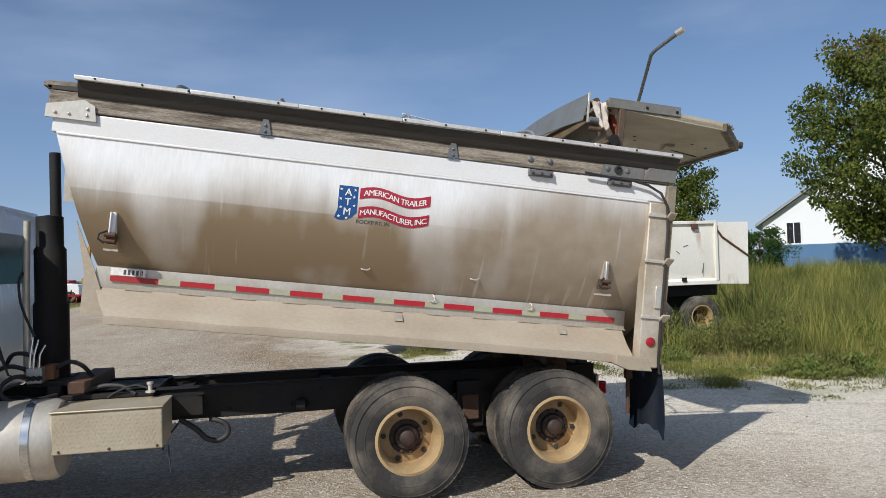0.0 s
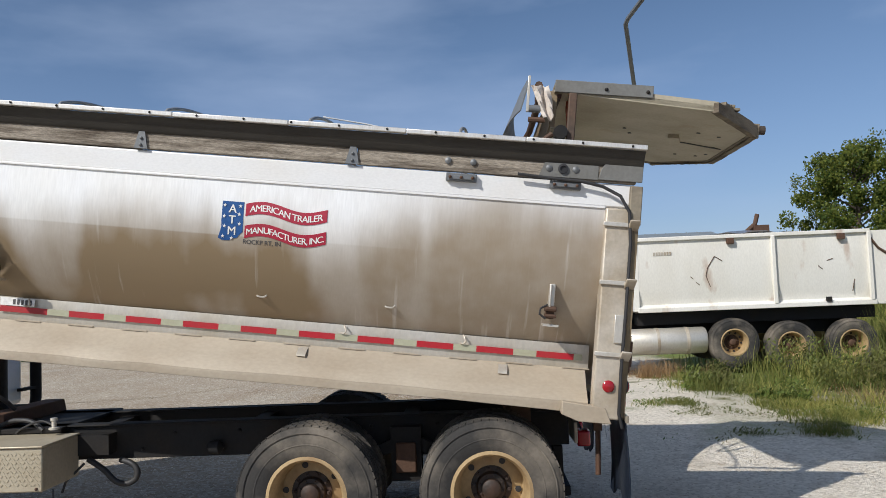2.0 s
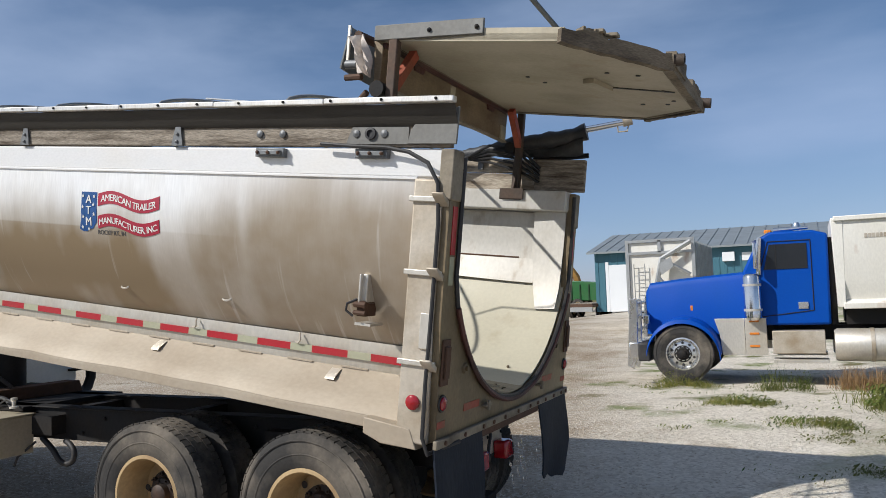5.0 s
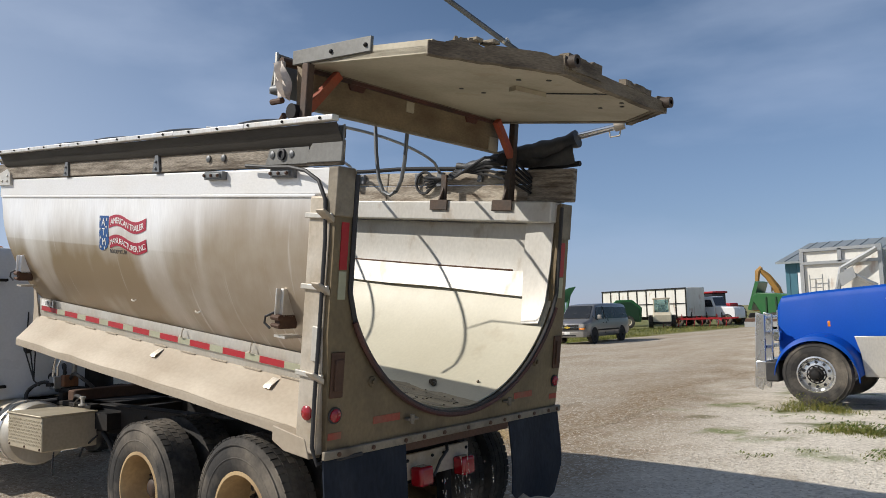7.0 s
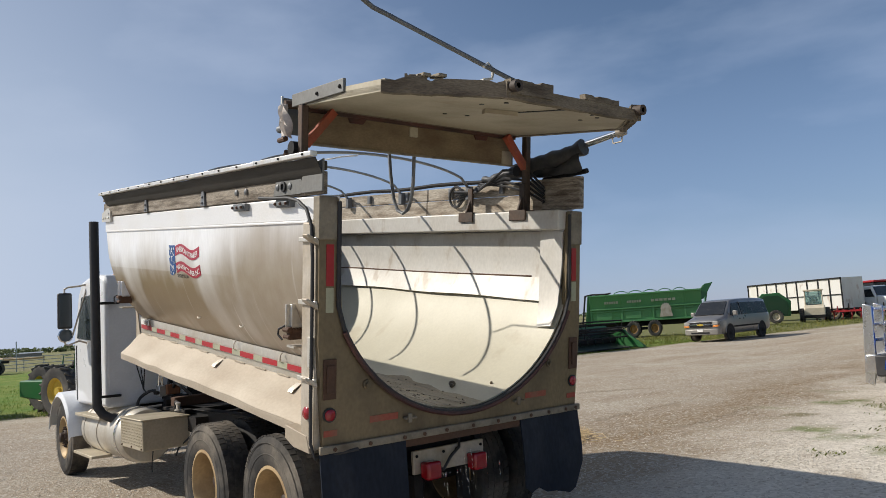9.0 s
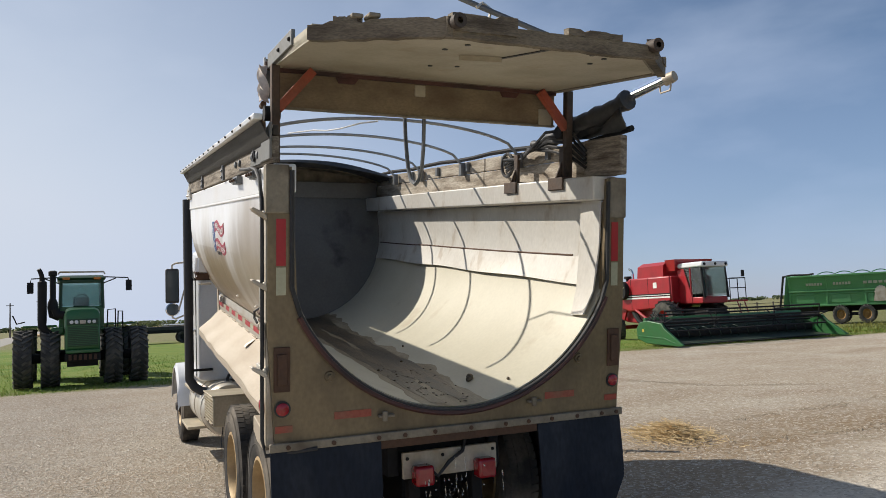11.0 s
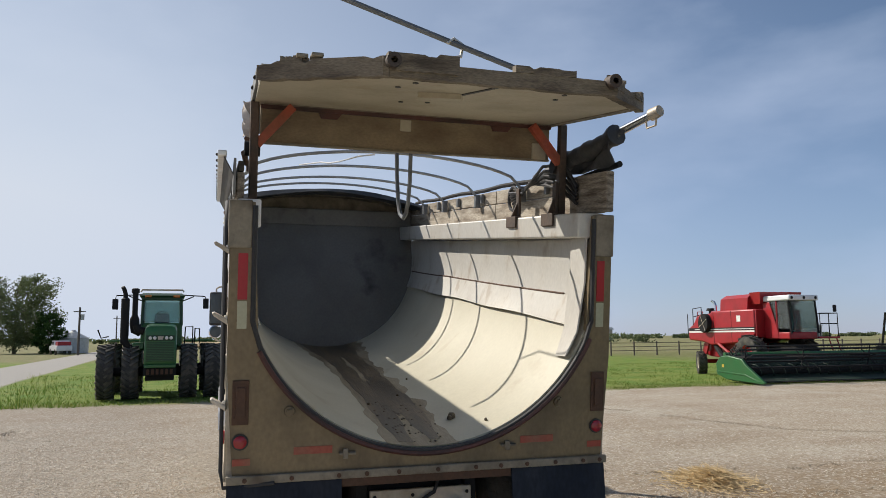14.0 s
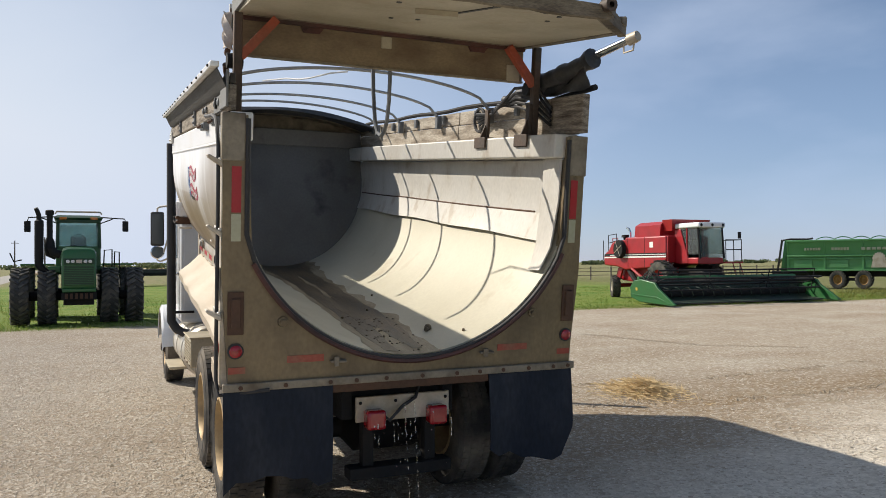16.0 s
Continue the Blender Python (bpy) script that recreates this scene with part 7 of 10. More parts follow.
# red combine with a green grain header, front towards +x
def combine():
    t = thing("combine_harvester", "red combine harvester with white cab roof, standing on the grass", "combine", (-20.95, 23.2, 0), 0)
    t.scale = (0.84, 0.91, 0.98)
    big = ag_wheel(0.93, 0.66, M_REDPAINT, 18)
    small = ag_wheel(0.55, 0.46, M_POST, 16)
    for y in (-1.45, 1.45):
        put_ag(big, t, pose(-2.2, y, 0.93, 0, 20, 0 if y < 0 else 180), "large lugged drive tyre")
    for y in (-1.1, 1.1):
        put_ag(small, t, pose(-6.9, y, 0.55, 0, 0, -24 if y < 0 else 156), "rear steer wheel with white rim")
    part("axle", Geo().tube([(-2.2, -1.4, 0.85), (-2.2, 1.4, 0.85)], 0.14, 10), M_REDPAINT, t)
    part("axle", Geo().tube([(-6.7, -1.1, 0.6), (-6.7, 1.1, 0.6)], 0.1, 10), M_REDPAINT, t)
    g = Geo()
    g.prism([(-7.6, 1.62), (-7.66, 2.0), (-7.5, 2.25), (-7.15, 2.40), (-6.85, 2.75), (-6.5, 2.86), (-5.6, 2.88), (-5.5, 2.98), (-2.0, 2.98), (-1.95, 1.85), (-2.6, 1.62), (-3.1, 1.50), (-5.6, 1.38), (-6.4, 1.55)], "y", -1.35, 1.35)
    body_ = part("body", g, M_REDPAINT, t, "red sheet-metal body with white stripe", bevel=0.07)
    for x in (-5.3, -3.8):
        part("panel_seam", Geo().box(x - 0.012, x + 0.012, -1.357, -1.345, 1.5, 2.95), M_DARK, body_)
    for x, z0, z1, w in ((-6.7, 0.95, 1.6, 0.25), (-3.3, 0.75, 1.5, 0.12), (-4.0, 0.85, 1.45, 0.1)):
        part("under_frame", Geo().prism([(x, z0), (x + w, z0), (x + w + 0.35, z1), (x + 0.2, z1)], "y", -1.1, -1.0), M_REDPAINT, t, bevel=0.01)
    part("chute", Geo().tube([(-5.6, -1.1, 1.5), (-5.0, -1.2, 1.0), (-4.5, -1.25, 0.7)], [0.16, 0.14, 0.12], 8), M_STEEL_DARK, t)
    part("belt_guard", Geo().tube([(-4.9, -1.38, 1.45), (-3.9, -1.42, 1.0), (-3.3, -1.42, 1.1)], 0.07, 8), M_REDPAINT, t)
    part("lower_body", Geo().prism([(-7.2, 1.0), (-7.0, 1.5), (-2.6, 1.5), (-2.6, 0.9), (-4.5, 0.75), (-6.4, 0.85)], "y", -0.85, 0.85), M_REDPAINT, t, bevel=0.03)
    part("stripe", Geo().box(-7.55, -2.0, -1.362, -1.352, 1.98, 2.05), M_WHITEDECAL, body_)
    part("stripe", Geo().box(-7.55, -2.0, -1.362, -1.352, 2.07, 2.20), M_DARK, body_)
    part("stripe", Geo().box(-7.0, -2.0, -1.366, -1.363, 2.11, 2.14), M_WHITEDECAL, body_)
    part("screen_disc", Geo().lathe([(0, -1.60), (0.42, -1.60), (0.45, -1.56), (0.45, -1.33), (0, -1.33)], (-5.9, 0, 2.42), "y", 26), M_STEEL_DARK, body_, "dark round rotary screen")
    for a in (0.5, 2.07):
        part("screen_bar", Geo().tube([(-5.9 - 0.4 * math.cos(a), -1.605, 2.42 - 0.4 * math.sin(a)), (-5.9 + 0.4 * math.cos(a), -1.605, 2.42 + 0.4 * math.sin(a))], 0.015, 5), M_POST, body_)
    part("emblem", Geo().box(-3.35, -3.05, -1.362, -1.352, 2.45, 2.72), M_WHITEDECAL, body_)
    g = Geo()
    g.loft([[(-4.9, -1.2, 2.9), (-2.7, -1.2, 2.9), (-2.7, 1.3, 2.9), (-4.9, 1.3, 2.9)], [(-4.8, -1.2, 3.5), (-2.6, -1.2, 3.5), (-2.6, 1.3, 3.5), (-4.8, 1.3, 3.5)], [(-4.6, -1.0, 3.66), (-2.6, -1.0, 3.66), (-2.6, 1.1, 3.66), (-4.6, 1.1, 3.66)]])
    part("grain_tank", g, M_REDPAINT, body_, "red grain tank", 20)
    g = Geo()
    g.loft([[(-2.6, -1.0, 3.2), (-1.95, -1.0, 3.2), (-1.95, 1.2, 3.2), (-2.6, 1.2, 3.2)], [(-2.6, -1.1, 3.72), (-1.8, -1.1, 3.72), (-1.8, 1.3, 3.72), (-2.6, 1.3, 3.72)]], caps=False)
    part("tank_flare", g, M_REDPAINT, body_, "dark red tank extension", 20)
    part("exhaust", Geo().tube([(-5.7, -0.9, 2.8), (-5.7, -0.9, 3.25), (-5.76, -0.93, 3.42), (-5.92, -0.98, 3.5)], [0.075, 0.075, 0.06, 0.055], 10), M_CHROME, t)
    part("air_intake", Geo().tube([(-6.6, -0.6, 2.75), (-6.6, -0.6, 3.02), (-6.6, -0.6, 3.04), (-6.6, -0.6, 3.16)], [0.11, 0.11, 0.24, 0.2], 12), M_STEEL_DARK, t)
    bars(t, "rear_rail", [[(-7.4, -0.9, 2.2), (-7.4, -0.9, 3.0), (-6.9, -0.9, 3.0), (-6.9, -0.9, 2.7)], [(-7.5, 0.0, 2.5), (-7.4, 0, 3.0), (-7.4, 0.9, 3.0)]], 0.025, M_REDPAINT)
    # cab
    part("cab_base", Geo().box(-1.75, -0.2, -0.82, 0.72, 1.66, 1.95), M_REDPAINT, t, bevel=0.04)
    roof = part("cab_roof", Geo().box(-1.95, -0.05, -0.86, 0.76, 3.28, 3.52), M_WHITEPAINT, t, "white cab roof with lamps", bevel=0.06)
    for y in (-0.72, -0.05, 0.60):
        part("lamp", Geo().lathe([(0.0, -0.05), (0.07, -0.05), (0.06, -0.02), (0, -0.015)], (0, y, 3.40), "x", 12), M_DARK, roof)
    for x, y in ((-0.25, -0.78), (-0.25, 0.70), (-1.7, -0.78), (-1.7, 0.70), (-1.05, -0.78)):
        part("cab_pillar", Geo().tube([(x + (0.15 if x > -0.5 else 0), y, 1.9), (x, y, 3.3)], 0.05, 8), M_REDPAINT if x < -1 else M_DARK, t)
    part("front_glass", Geo().box(-0.20, -0.18, -0.73, 0.66, 1.97, 3.27), M_CLEARGLASS, t)
    part("side_glass", Geo().box(-1.65, -0.22, -0.79, -0.78, 2.1, 3.27), M_CLEARGLASS, t)
    part("side_glass", Geo().box(-1.65, -0.22, 0.70, 0.71, 2.1, 3.27), M_CLEARGLASS, t)
    part("cab_back", Geo().box(-1.76, -1.70, -0.82, 0.72, 1.95, 3.3), M_DARK, t)
    part("cab_side_panel", Geo().prism([(-1.95, 1.7), (-1.95, 3.25), (-1.5, 3.25), (-0.95, 1.95), (-0.95, 1.7)], "y", -0.84, -0.80), M_REDPAINT, t, bevel=0.01)
    part("tank_step", Geo().box(-2.0, -1.9, -1.30, -0.84, 1.75, 2.95), M_REDPAINT, t, bevel=0.02)
    bars(t, "deck_rail", [[(-7.3, -1.25, 2.3), (-7.3, -1.25, 3.15), (-6.5, -1.25, 3.2), (-6.5, -1.25, 2.85)], [(-7.3, -1.25, 2.75), (-6.5, -1.25, 2.85)], [(-7.9, -1.2, 1.9), (-7.9, -1.2, 2.9)], [(-7.9, -1.2, 2.1), (-7.3, -1.2, 2.1)]], 0.022, M_DARK)
    part("operator_seat", Geo().box(-1.5, -1.05, -0.5, 0.0, 1.95, 2.75), M_DARK, t, bevel=0.06)
    part("platform", Geo().box(-1.6, -0.1, 0.75, 1.9, 1.68, 1.76), M_REDPAINT, t, bevel=0.01)
    bars(t, "platform_rail", [[(-0.15, 0.85, 1.76), (-0.15, 0.85, 2.75), (-0.15, 1.85, 2.75), (-0.15, 1.85, 1.76)], [(-0.15, 1.35, 1.76), (-0.15, 1.35, 2.75)], [(-0.15, 0.85, 2.3), (-0.15, 1.85, 2.3)], [(-0.15, 1.85, 2.75), (-1.5, 1.85, 2.75), (-1.5, 1.85, 1.76)]], 0.022, M_DARK)
    bars(t, "ladder_rail", [[(-0.4, 1.95, 1.7), (-0.1, 2.15, 0.45)], [(-0.9, 1.95, 1.7), (-0.6, 2.15, 0.45)]], 0.03, M_REDPAINT)
    for k in range(4):
        part("rung", Geo().box(-0.85 + 0.07 * k, -0.3 + 0.07 * k, 1.98 + 0.04 * k, 2.08 + 0.04 * k, 1.4 - 0.28 * k, 1.43 - 0.28 * k), M_REDPAINT, t)
    part("side_mirror", Geo().box(-0.1, -0.04, 1.55, 1.75, 2.8, 3.1), M_DARK, t, bevel=0.03)
    part("feeder", Geo().prism([(-2.0, 1.5), (-0.2, 1.35), (0.6, 0.75), (0.6, 0.2), (-2.0, 0.8)], "y", -0.6, 0.6), M_STEEL_DARK, t, bevel=0.03)
    # header: its own thing, coupled to the feeder
    h = thing("grain_header", "green grain platform header with a long reel", "header", (-20.05, 23.25, 0), 0)
    hw = 4.35
    g = Geo()
    g.prism([(-0.55, 0.25), (-0.6, 1.0), (-0.5, 1.05), (-0.42, 0.95), (-0.35, 0.45), (0.2, 0.16), (0.9, 0.10), (0.9, 0.04), (-0.2, 0.08)], "x", -hw, hw, Matrix.Rotation(radians(90), 4, "Z") @ Matrix.Scale(-1, 4, (0, 1, 0)))
    part("trough", g, M_TROUGH, h, "worn header trough with its shade in the colour", bevel=0.01)
    part("back_sheet", Geo().prism([(-0.62, 0.25), (-0.70, 1.12), (-0.60, 1.15), (-0.52, 1.08), (-0.58, 0.3)], "y", -hw, hw), M_JDGREEN, h, "green back sheet", bevel=0.01)
    for k in range(9):
        part("back_rib", Geo().box(-0.53, -0.49, -hw + 0.45 + 0.95 * k, -hw + 0.50 + 0.95 * k, 0.35, 1.06), M_JDGREEN, h)
    for s in (-1, 1):
        y0, y1 = s * hw, s * (hw + 0.12)
        part("end_shield", Geo().prism([(-0.95, 0.30), (-1.0, 0.72), (-0.75, 0.98), (-0.3, 1.04), (0.55, 0.92), (0.72, 0.72), (1.75, 0.08), (1.6, 0.03), (-0.4, 0.12)], "y", min(y0, y1), max(y0, y1)), M_JDGREEN, h, "pointed green end divider", bevel=0.03)
    part("badge", Geo().box(-0.62, -0.50, -hw - 0.125, -hw - 0.12, 0.58, 0.70), M_YELLOW, h)
    part("shield_rib", Geo().prism([(-0.95, 0.40), (-0.95, 0.45), (0.7, 0.36), (1.5, 0.12), (1.4, 0.11), (0.65, 0.31)], "y", -hw - 0.14, -hw - 0.12), M_JDGREEN, h, bevel=0.005)
    for k in range(5):
        part("hose", Geo().tube([(-0.55 + 0.1 * k, -hw + 0.1, 0.95), (-0.35 + 0.13 * k, -hw + 0.15, 1.28 + 0.07 * (k % 3)), (-0.05 + 0.1 * k, -hw + 0.3, 1.15), (0.1 + 0.06 * k, -hw + 0.35, 0.9)], 0.022, 6), M_BLACK, h)
    part("auger", Geo().tube([(-0.15, -hw, 0.42), (-0.15, hw, 0.42)], 0.16, 14), M_DARK, h)
    for s in (-1, 1):
        g = Geo()
        pts_ = []
        for i in range(120):
            a = s * i * 0.42
            pts_.append((-0.15 + 0.25 * math.cos(a), s * (hw - i * 0.037), 0.42 + 0.25 * math.sin(a)))
        part("flighting", g.tube(pts_, 0.022, 4), M_TROUGH, h)
    for k in range(6):
        a = k * math.pi / 3 + 0.3
        x, z = 0.45 + 0.48 * math.cos(a), 0.92 + 0.48 * math.sin(a)
        if z < 0.5:
            continue
        part("reel_bat", Geo().tube([(x, -hw + 0.1, z), (x, hw - 0.1, z)], 0.035, 6), M_DARK, h)
        g = Geo()
        for i in range(60):
            y = -hw + 0.2 + i * (2 * hw - 0.4) / 59
            g.box(x - 0.004, x + 0.004, y - 0.004, y + 0.004, z - 0.10, z)
        part("reel_tine", g, M_DARK, h)["kind"] = "stuff"
    part("reel_shaft", Geo().tube([(0.45, -hw, 0.92), (0.45, hw, 0.92)], 0.05, 10), M_DARK, h)
    for y in (-hw + 0.1, -1.6, 1.6, hw - 0.1):
        for k in range(3):
            a = k * math.pi / 3 + 0.3
            part("reel_spoke", Geo().tube([(0.45 + 0.48 * math.cos(a), y, 0.92 + 0.48 * math.sin(a)), (0.45 - 0.48 * math.cos(a), y, 0.92 - 0.48 * math.sin(a))], 0.02, 6), M_DARK, h)
        part("reel_arm", Geo().box(-0.6, 0.5, y - 0.03, y + 0.03, 0.95, 1.02), M_DARK, h)
    g = Geo()
    for i in range(90):
        y = -hw + 0.1 + i * (2 * hw - 0.2) / 89
        g.prism([(0.85, 0.05), (1.05, 0.06), (0.85, 0.09)], "y", y - 0.012, y + 0.012)
    part("knife_guard", g, M_STEEL_DARK, h)["kind"] = "stuff"


combine()


# green spreader wagon
def spreader():
    t = thing("spreader_wagon", "long faded green spreader wagon with ribbed sides", "wagon", (-28.05, 40.74, 0), 35)
    t.scale = (0.81, 1.0, 1.0)
    g = Geo()
    rows = []
    for y, z in ((-0.80, 1.10), (-1.12, 1.15), (-1.14, 2.02), (-1.36, 2.92), (-1.30, 2.96), (-1.08, 2.04), (-1.04, 1.25)):
        rows.append([(-4.4, y, z), (4.6, y, z)])
    g.sheet(rows, 0.03, (0, 0.02, 0.5))
    bd = part("box_side", g, M_SPREADER, t, "faded green flared wagon side")
    part("box_side", Geo().prism([(0.80, 1.10), (1.12, 1.15), (1.14, 2.02), (1.36, 2.92), (1.28, 2.92), (1.06, 2.02), (1.04, 1.2)], "x", -4.4, 4.6), M_SPREADER, t)
    part("floor", Geo().box(-4.4, 4.6, -1.05, 1.05, 1.08, 1.2), M_SPREADER, t)
    part("load_space", Geo().box(-4.3, 4.5, -1.04, 1.04, 1.22, 2.0), M_SPREADER, t)
    for i in range(8):
        x = -4.35 + i * 1.27
        part("rib", Geo().prism([(-1.15, 2.0), (-1.40, 2.94), (-1.34, 2.96), (-1.10, 2.02)], "x", x - 0.05, x + 0.05), M_SPREADER, bd, bevel=0.008)
        if i % 2 == 0:
            part("rib", Geo().box(x - 0.06, x + 0.06, -1.20, -1.10, 1.15, 2.02), M_SPREADER, bd, bevel=0.008)
    for i in range(4):
        x = -3.9 + i * 2.4
        part("side_panel", Geo().box(x, x + 1.25, -1.165, -1.135, 1.30, 1.78), M_SPREADER, bd, "recessed green panel", bevel=0.01)
    part("mid_rail", Geo().box(-4.4, 4.6, -1.26, -1.12, 1.98, 2.06), M_SPREADER, bd, bevel=0.01)
    part("lower_rail", Geo().box(-4.4, 4.6, -1.24, -1.10, 1.10, 1.20), M_SPREADER, bd, bevel=0.01)
    part("sub_rail", Geo().box(-4.4, 4.6, -1.21, -1.12, 1.82, 1.88), M_SPREADER, bd, bevel=0.006)
    part("top_rail", Geo().box(-4.4, 4.6, -1.43, -1.32, 2.90, 3.0), M_SPREADER, bd, bevel=0.01)
    for i in range(5):
        x = -2.4 + i * 1.2
        part("bow", Geo().tube([(x + 0.12 * k, -1.35 + 0.27 * k, 2.96 + 0.24 * math.sin(math.pi * k / 10) ** 0.7) for k in range(11)], 0.03, 6), M_SPREADER, bd)
    for y in (-1.2, 1.2):
        part("rear_gate", Geo().prism([(4.55, 2.3), (4.75, 2.3), (5.55, 3.35), (4.95, 3.30), (4.55, 2.98)], "y", y - 0.06, y + 0.06), M_JDGREEN, t, "raised rear gate frame", bevel=0.02)
    part("rear_panel", Geo().prism([(4.6, 1.2), (4.7, 1.2), (5.15, 2.9), (5.05, 2.95)], "y", -1.14, 1.14), M_JDGREEN, t, bevel=0.02)
    part("gate_bar", Geo().tube([(5.5, -1.2, 3.33), (5.5, 1.2, 3.33)], 0.05, 8), M_JDGREEN, t)
    part("front_end", Geo().prism([(-4.9, 0.95), (-4.4, 1.0), (-4.4, 3.0), (-4.55, 3.05)], "y", -1.15, 1.15), M_JDGREEN, t, bevel=0.02)
    for y in (-1.25, -0.85):
        part("front_post", Geo().tube([(-5.15, y, 0.9), (-4.75, y, 3.05)], 0.05, 6), M_STEEL_DARK, t)
    for k in range(6):
        part("rung", Geo().tube([(-5.1 + 0.07 * k, -1.25, 1.15 + 0.36 * k), (-5.1 + 0.07 * k, -0.85, 1.15 + 0.36 * k)], 0.025, 5), M_STEEL_DARK, t)
    part("drive_pipe", Geo().tube([(-4.8, -0.9, 3.0), (-4.2, -1.0, 3.08), (-3.0, -1.1, 3.05), (-2.6, -1.2, 3.1)], 0.06, 8), M_STEEL_DARK, t)
    part("chassis", Geo().box(-5.6, 4.6, -0.5, 0.5, 0.75, 1.1), M_STEEL_DARK, t)
    part("tongue", Geo().tube([(-5.5, -0.4, 0.85), (-7.2, 0.0, 0.6)], 0.08, 6), M_STEEL_DARK, t)
    em = [(0.46 * math.cos(a) * (1.0 if k % 2 else 0.86), 1.78 + 0.46 * math.sin(a) * (1.0 if k % 2 else 0.86)) for k, a in ((k, math.pi * k / 16) for k in range(17))]
    part("emblem", Geo().prism([(1.75 - u, z) for u, z in em] + [(2.27, 1.30), (1.23, 1.30)], "y", -1.27, -1.25), M_POST, bd, "faded pale sunburst emblem")
    kit = ag_wheel(0.57, 0.42, M_RIM_OCHRE, 18)
    for x in (-0.95, 0.75):
        for y in (-1.15, 1.15):
            put_ag(kit, t, pose(x, y, 0.57, 0, x * 60, 0 if y < 0 else 180), "implement wheel with rusty yellow rim")
    part("walking_beam", Geo().box(-1.1, 0.9, -1.0, -0.8, 0.5, 0.68), M_STEEL_DARK, t, bevel=0.02)
    for i, (a, b_) in enumerate(((-3.2, -2.05), (-1.35, -0.15), (0.6, 2.6))):
        for k in range(6):
            x = a + (b_ - a) * (k + 0.1) / 6
            part("lettering_bar", Geo().box(x, x + (b_ - a) / 8, -1.285, -1.255, 2.36, 2.52), M_TAPE, bd)


spreader()


def van():
    t = thing("passenger_van", "grey full-size passenger van with dark windows", "van", (-17.95, 34.32, 0), 94)

    def ring(x, z0, zb, zt, wb, wt):
        half = [(wb * 0.93, z0), (wb * 0.99, z0 + 0.10), (wb, z0 + 0.30), (wb, zb - 0.12), (wb * 0.985, zb), (wt + 0.02, zt - 0.14), (wt - 0.02, zt - 0.05), (wt - 0.10, zt - 0.012), (wt * 0.5, zt)]
        return [(x, -y, z) for y, z in half] + [(x, y, z) for y, z in reversed(half)]

    rows = [(-2.86, 0.50, 0.86, 0.98, 0.78, 0.72), (-2.82, 0.42, 0.93, 1.05, 0.88, 0.80), (-2.68, 0.38, 0.99, 1.13, 0.95, 0.84), (-2.3, 0.36, 1.07, 1.22, 0.99, 0.87), (-1.98, 0.36, 1.14, 1.30, 1.0, 0.89), (-1.62, 0.36, 1.18, 1.66, 1.0, 0.86), (-1.30, 0.36, 1.2, 1.97, 1.0, 0.81), (-1.1, 0.36, 1.2, 2.05, 1.0, 0.80), (-0.5, 0.36, 1.2, 2.10, 1.0, 0.80), (1.2, 0.36, 1.2, 2.11, 1.0, 0.80), (2.4, 0.38, 1.2, 2.07, 1.0, 0.79), (2.66, 0.40, 1.2, 2.02, 0.99, 0.77), (2.78, 0.44, 1.15, 1.93, 0.96, 0.72), (2.80, 0.5, 1.1, 1.85, 0.92, 0.68)]
    bd = part("body", Geo().loft([ring(*r) for r in rows]), M_GREYVAN, t, "grey rounded van body", 60.0)

    def side(z):
        return 0.992 - 0.165 * min(max((z - 1.2) / 0.77, 0.0), 1.0)

    for s_ in (-1, 1):
        def pane(name, poly, lift, mat_):
            g = Geo()
            n_ = len(poly)
            g.add([(x, s_ * (side(z) + lift), z) for x, z in poly] + [(x, s_ * (side(z) + lift - 0.03), z) for x, z in poly], [tuple(range(n_)), tuple(range(2 * n_ - 1, n_ - 1, -1))] + [(i, (i + 1) % n_, n_ + (i + 1) % n_, n_ + i) for i in range(n_)])
            return part(name, g, mat_, bd)
        pane("side_window", [(-1.60, 1.27), (-1.28, 1.80), (-1.14, 1.89), (-0.52, 1.90), (-0.52, 1.27)], 0.016, M_DARKGLASS)
        pane("side_window", [(-0.40, 1.27), (-0.40, 1.90), (2.38, 1.88), (2.52, 1.78), (2.56, 1.27)], 0.016, M_DARKGLASS)
        for x in (-0.46, 0.75):
            pane("door_line", [(x - 0.009, 0.5), (x - 0.009, 1.95), (x + 0.009, 1.95), (x + 0.009, 0.5)], 0.017, M_DARK)
        part("belt_trim", Geo().box(-1.35, 1.35, s_ * 1.0 - 0.012, s_ * 1.0 + 0.012, 0.66, 0.74), M_STEEL_DARK, bd, bevel=0.008)
        part("mirror", Geo().box(-1.52, -1.36, s_ * 1.16 - 0.11, s_ * 1.16 + 0.11, 1.26, 1.50), M_VANTRIM, bd, bevel=0.04)
        part("mirror_arm", Geo().tube([(-1.42, s_ * 0.97, 1.25), (-1.42, s_ * 1.08, 1.30)], 0.03, 6), M_DARK, bd)
        part("door_handle", Geo().box(-0.75, -0.58, s_ * 1.0 - 0.015, s_ * 1.0 + 0.015, 1.05, 1.09), M_DARK, bd, bevel=0.008)
        for x in (-1.78, 1.72):
            part("wheel_arch", Geo().lathe([(0, s_ * 1.004 - 0.004), (0.44, s_ * 1.004 - 0.004), (0.44, s_ * 1.004 + 0.004), (0, s_ * 1.004 + 0.004)], (x, 0, 0.42), "y", 28), M_DARK, bd)
            part("arch_lip", Geo().tube([(x + 0.46 * math.cos(a), s_ * 1.0, 0.42 + 0.46 * math.sin(a)) for a in (math.pi * k / 14 for k in range(15))], 0.022, 6), M_GREYVAN, bd)
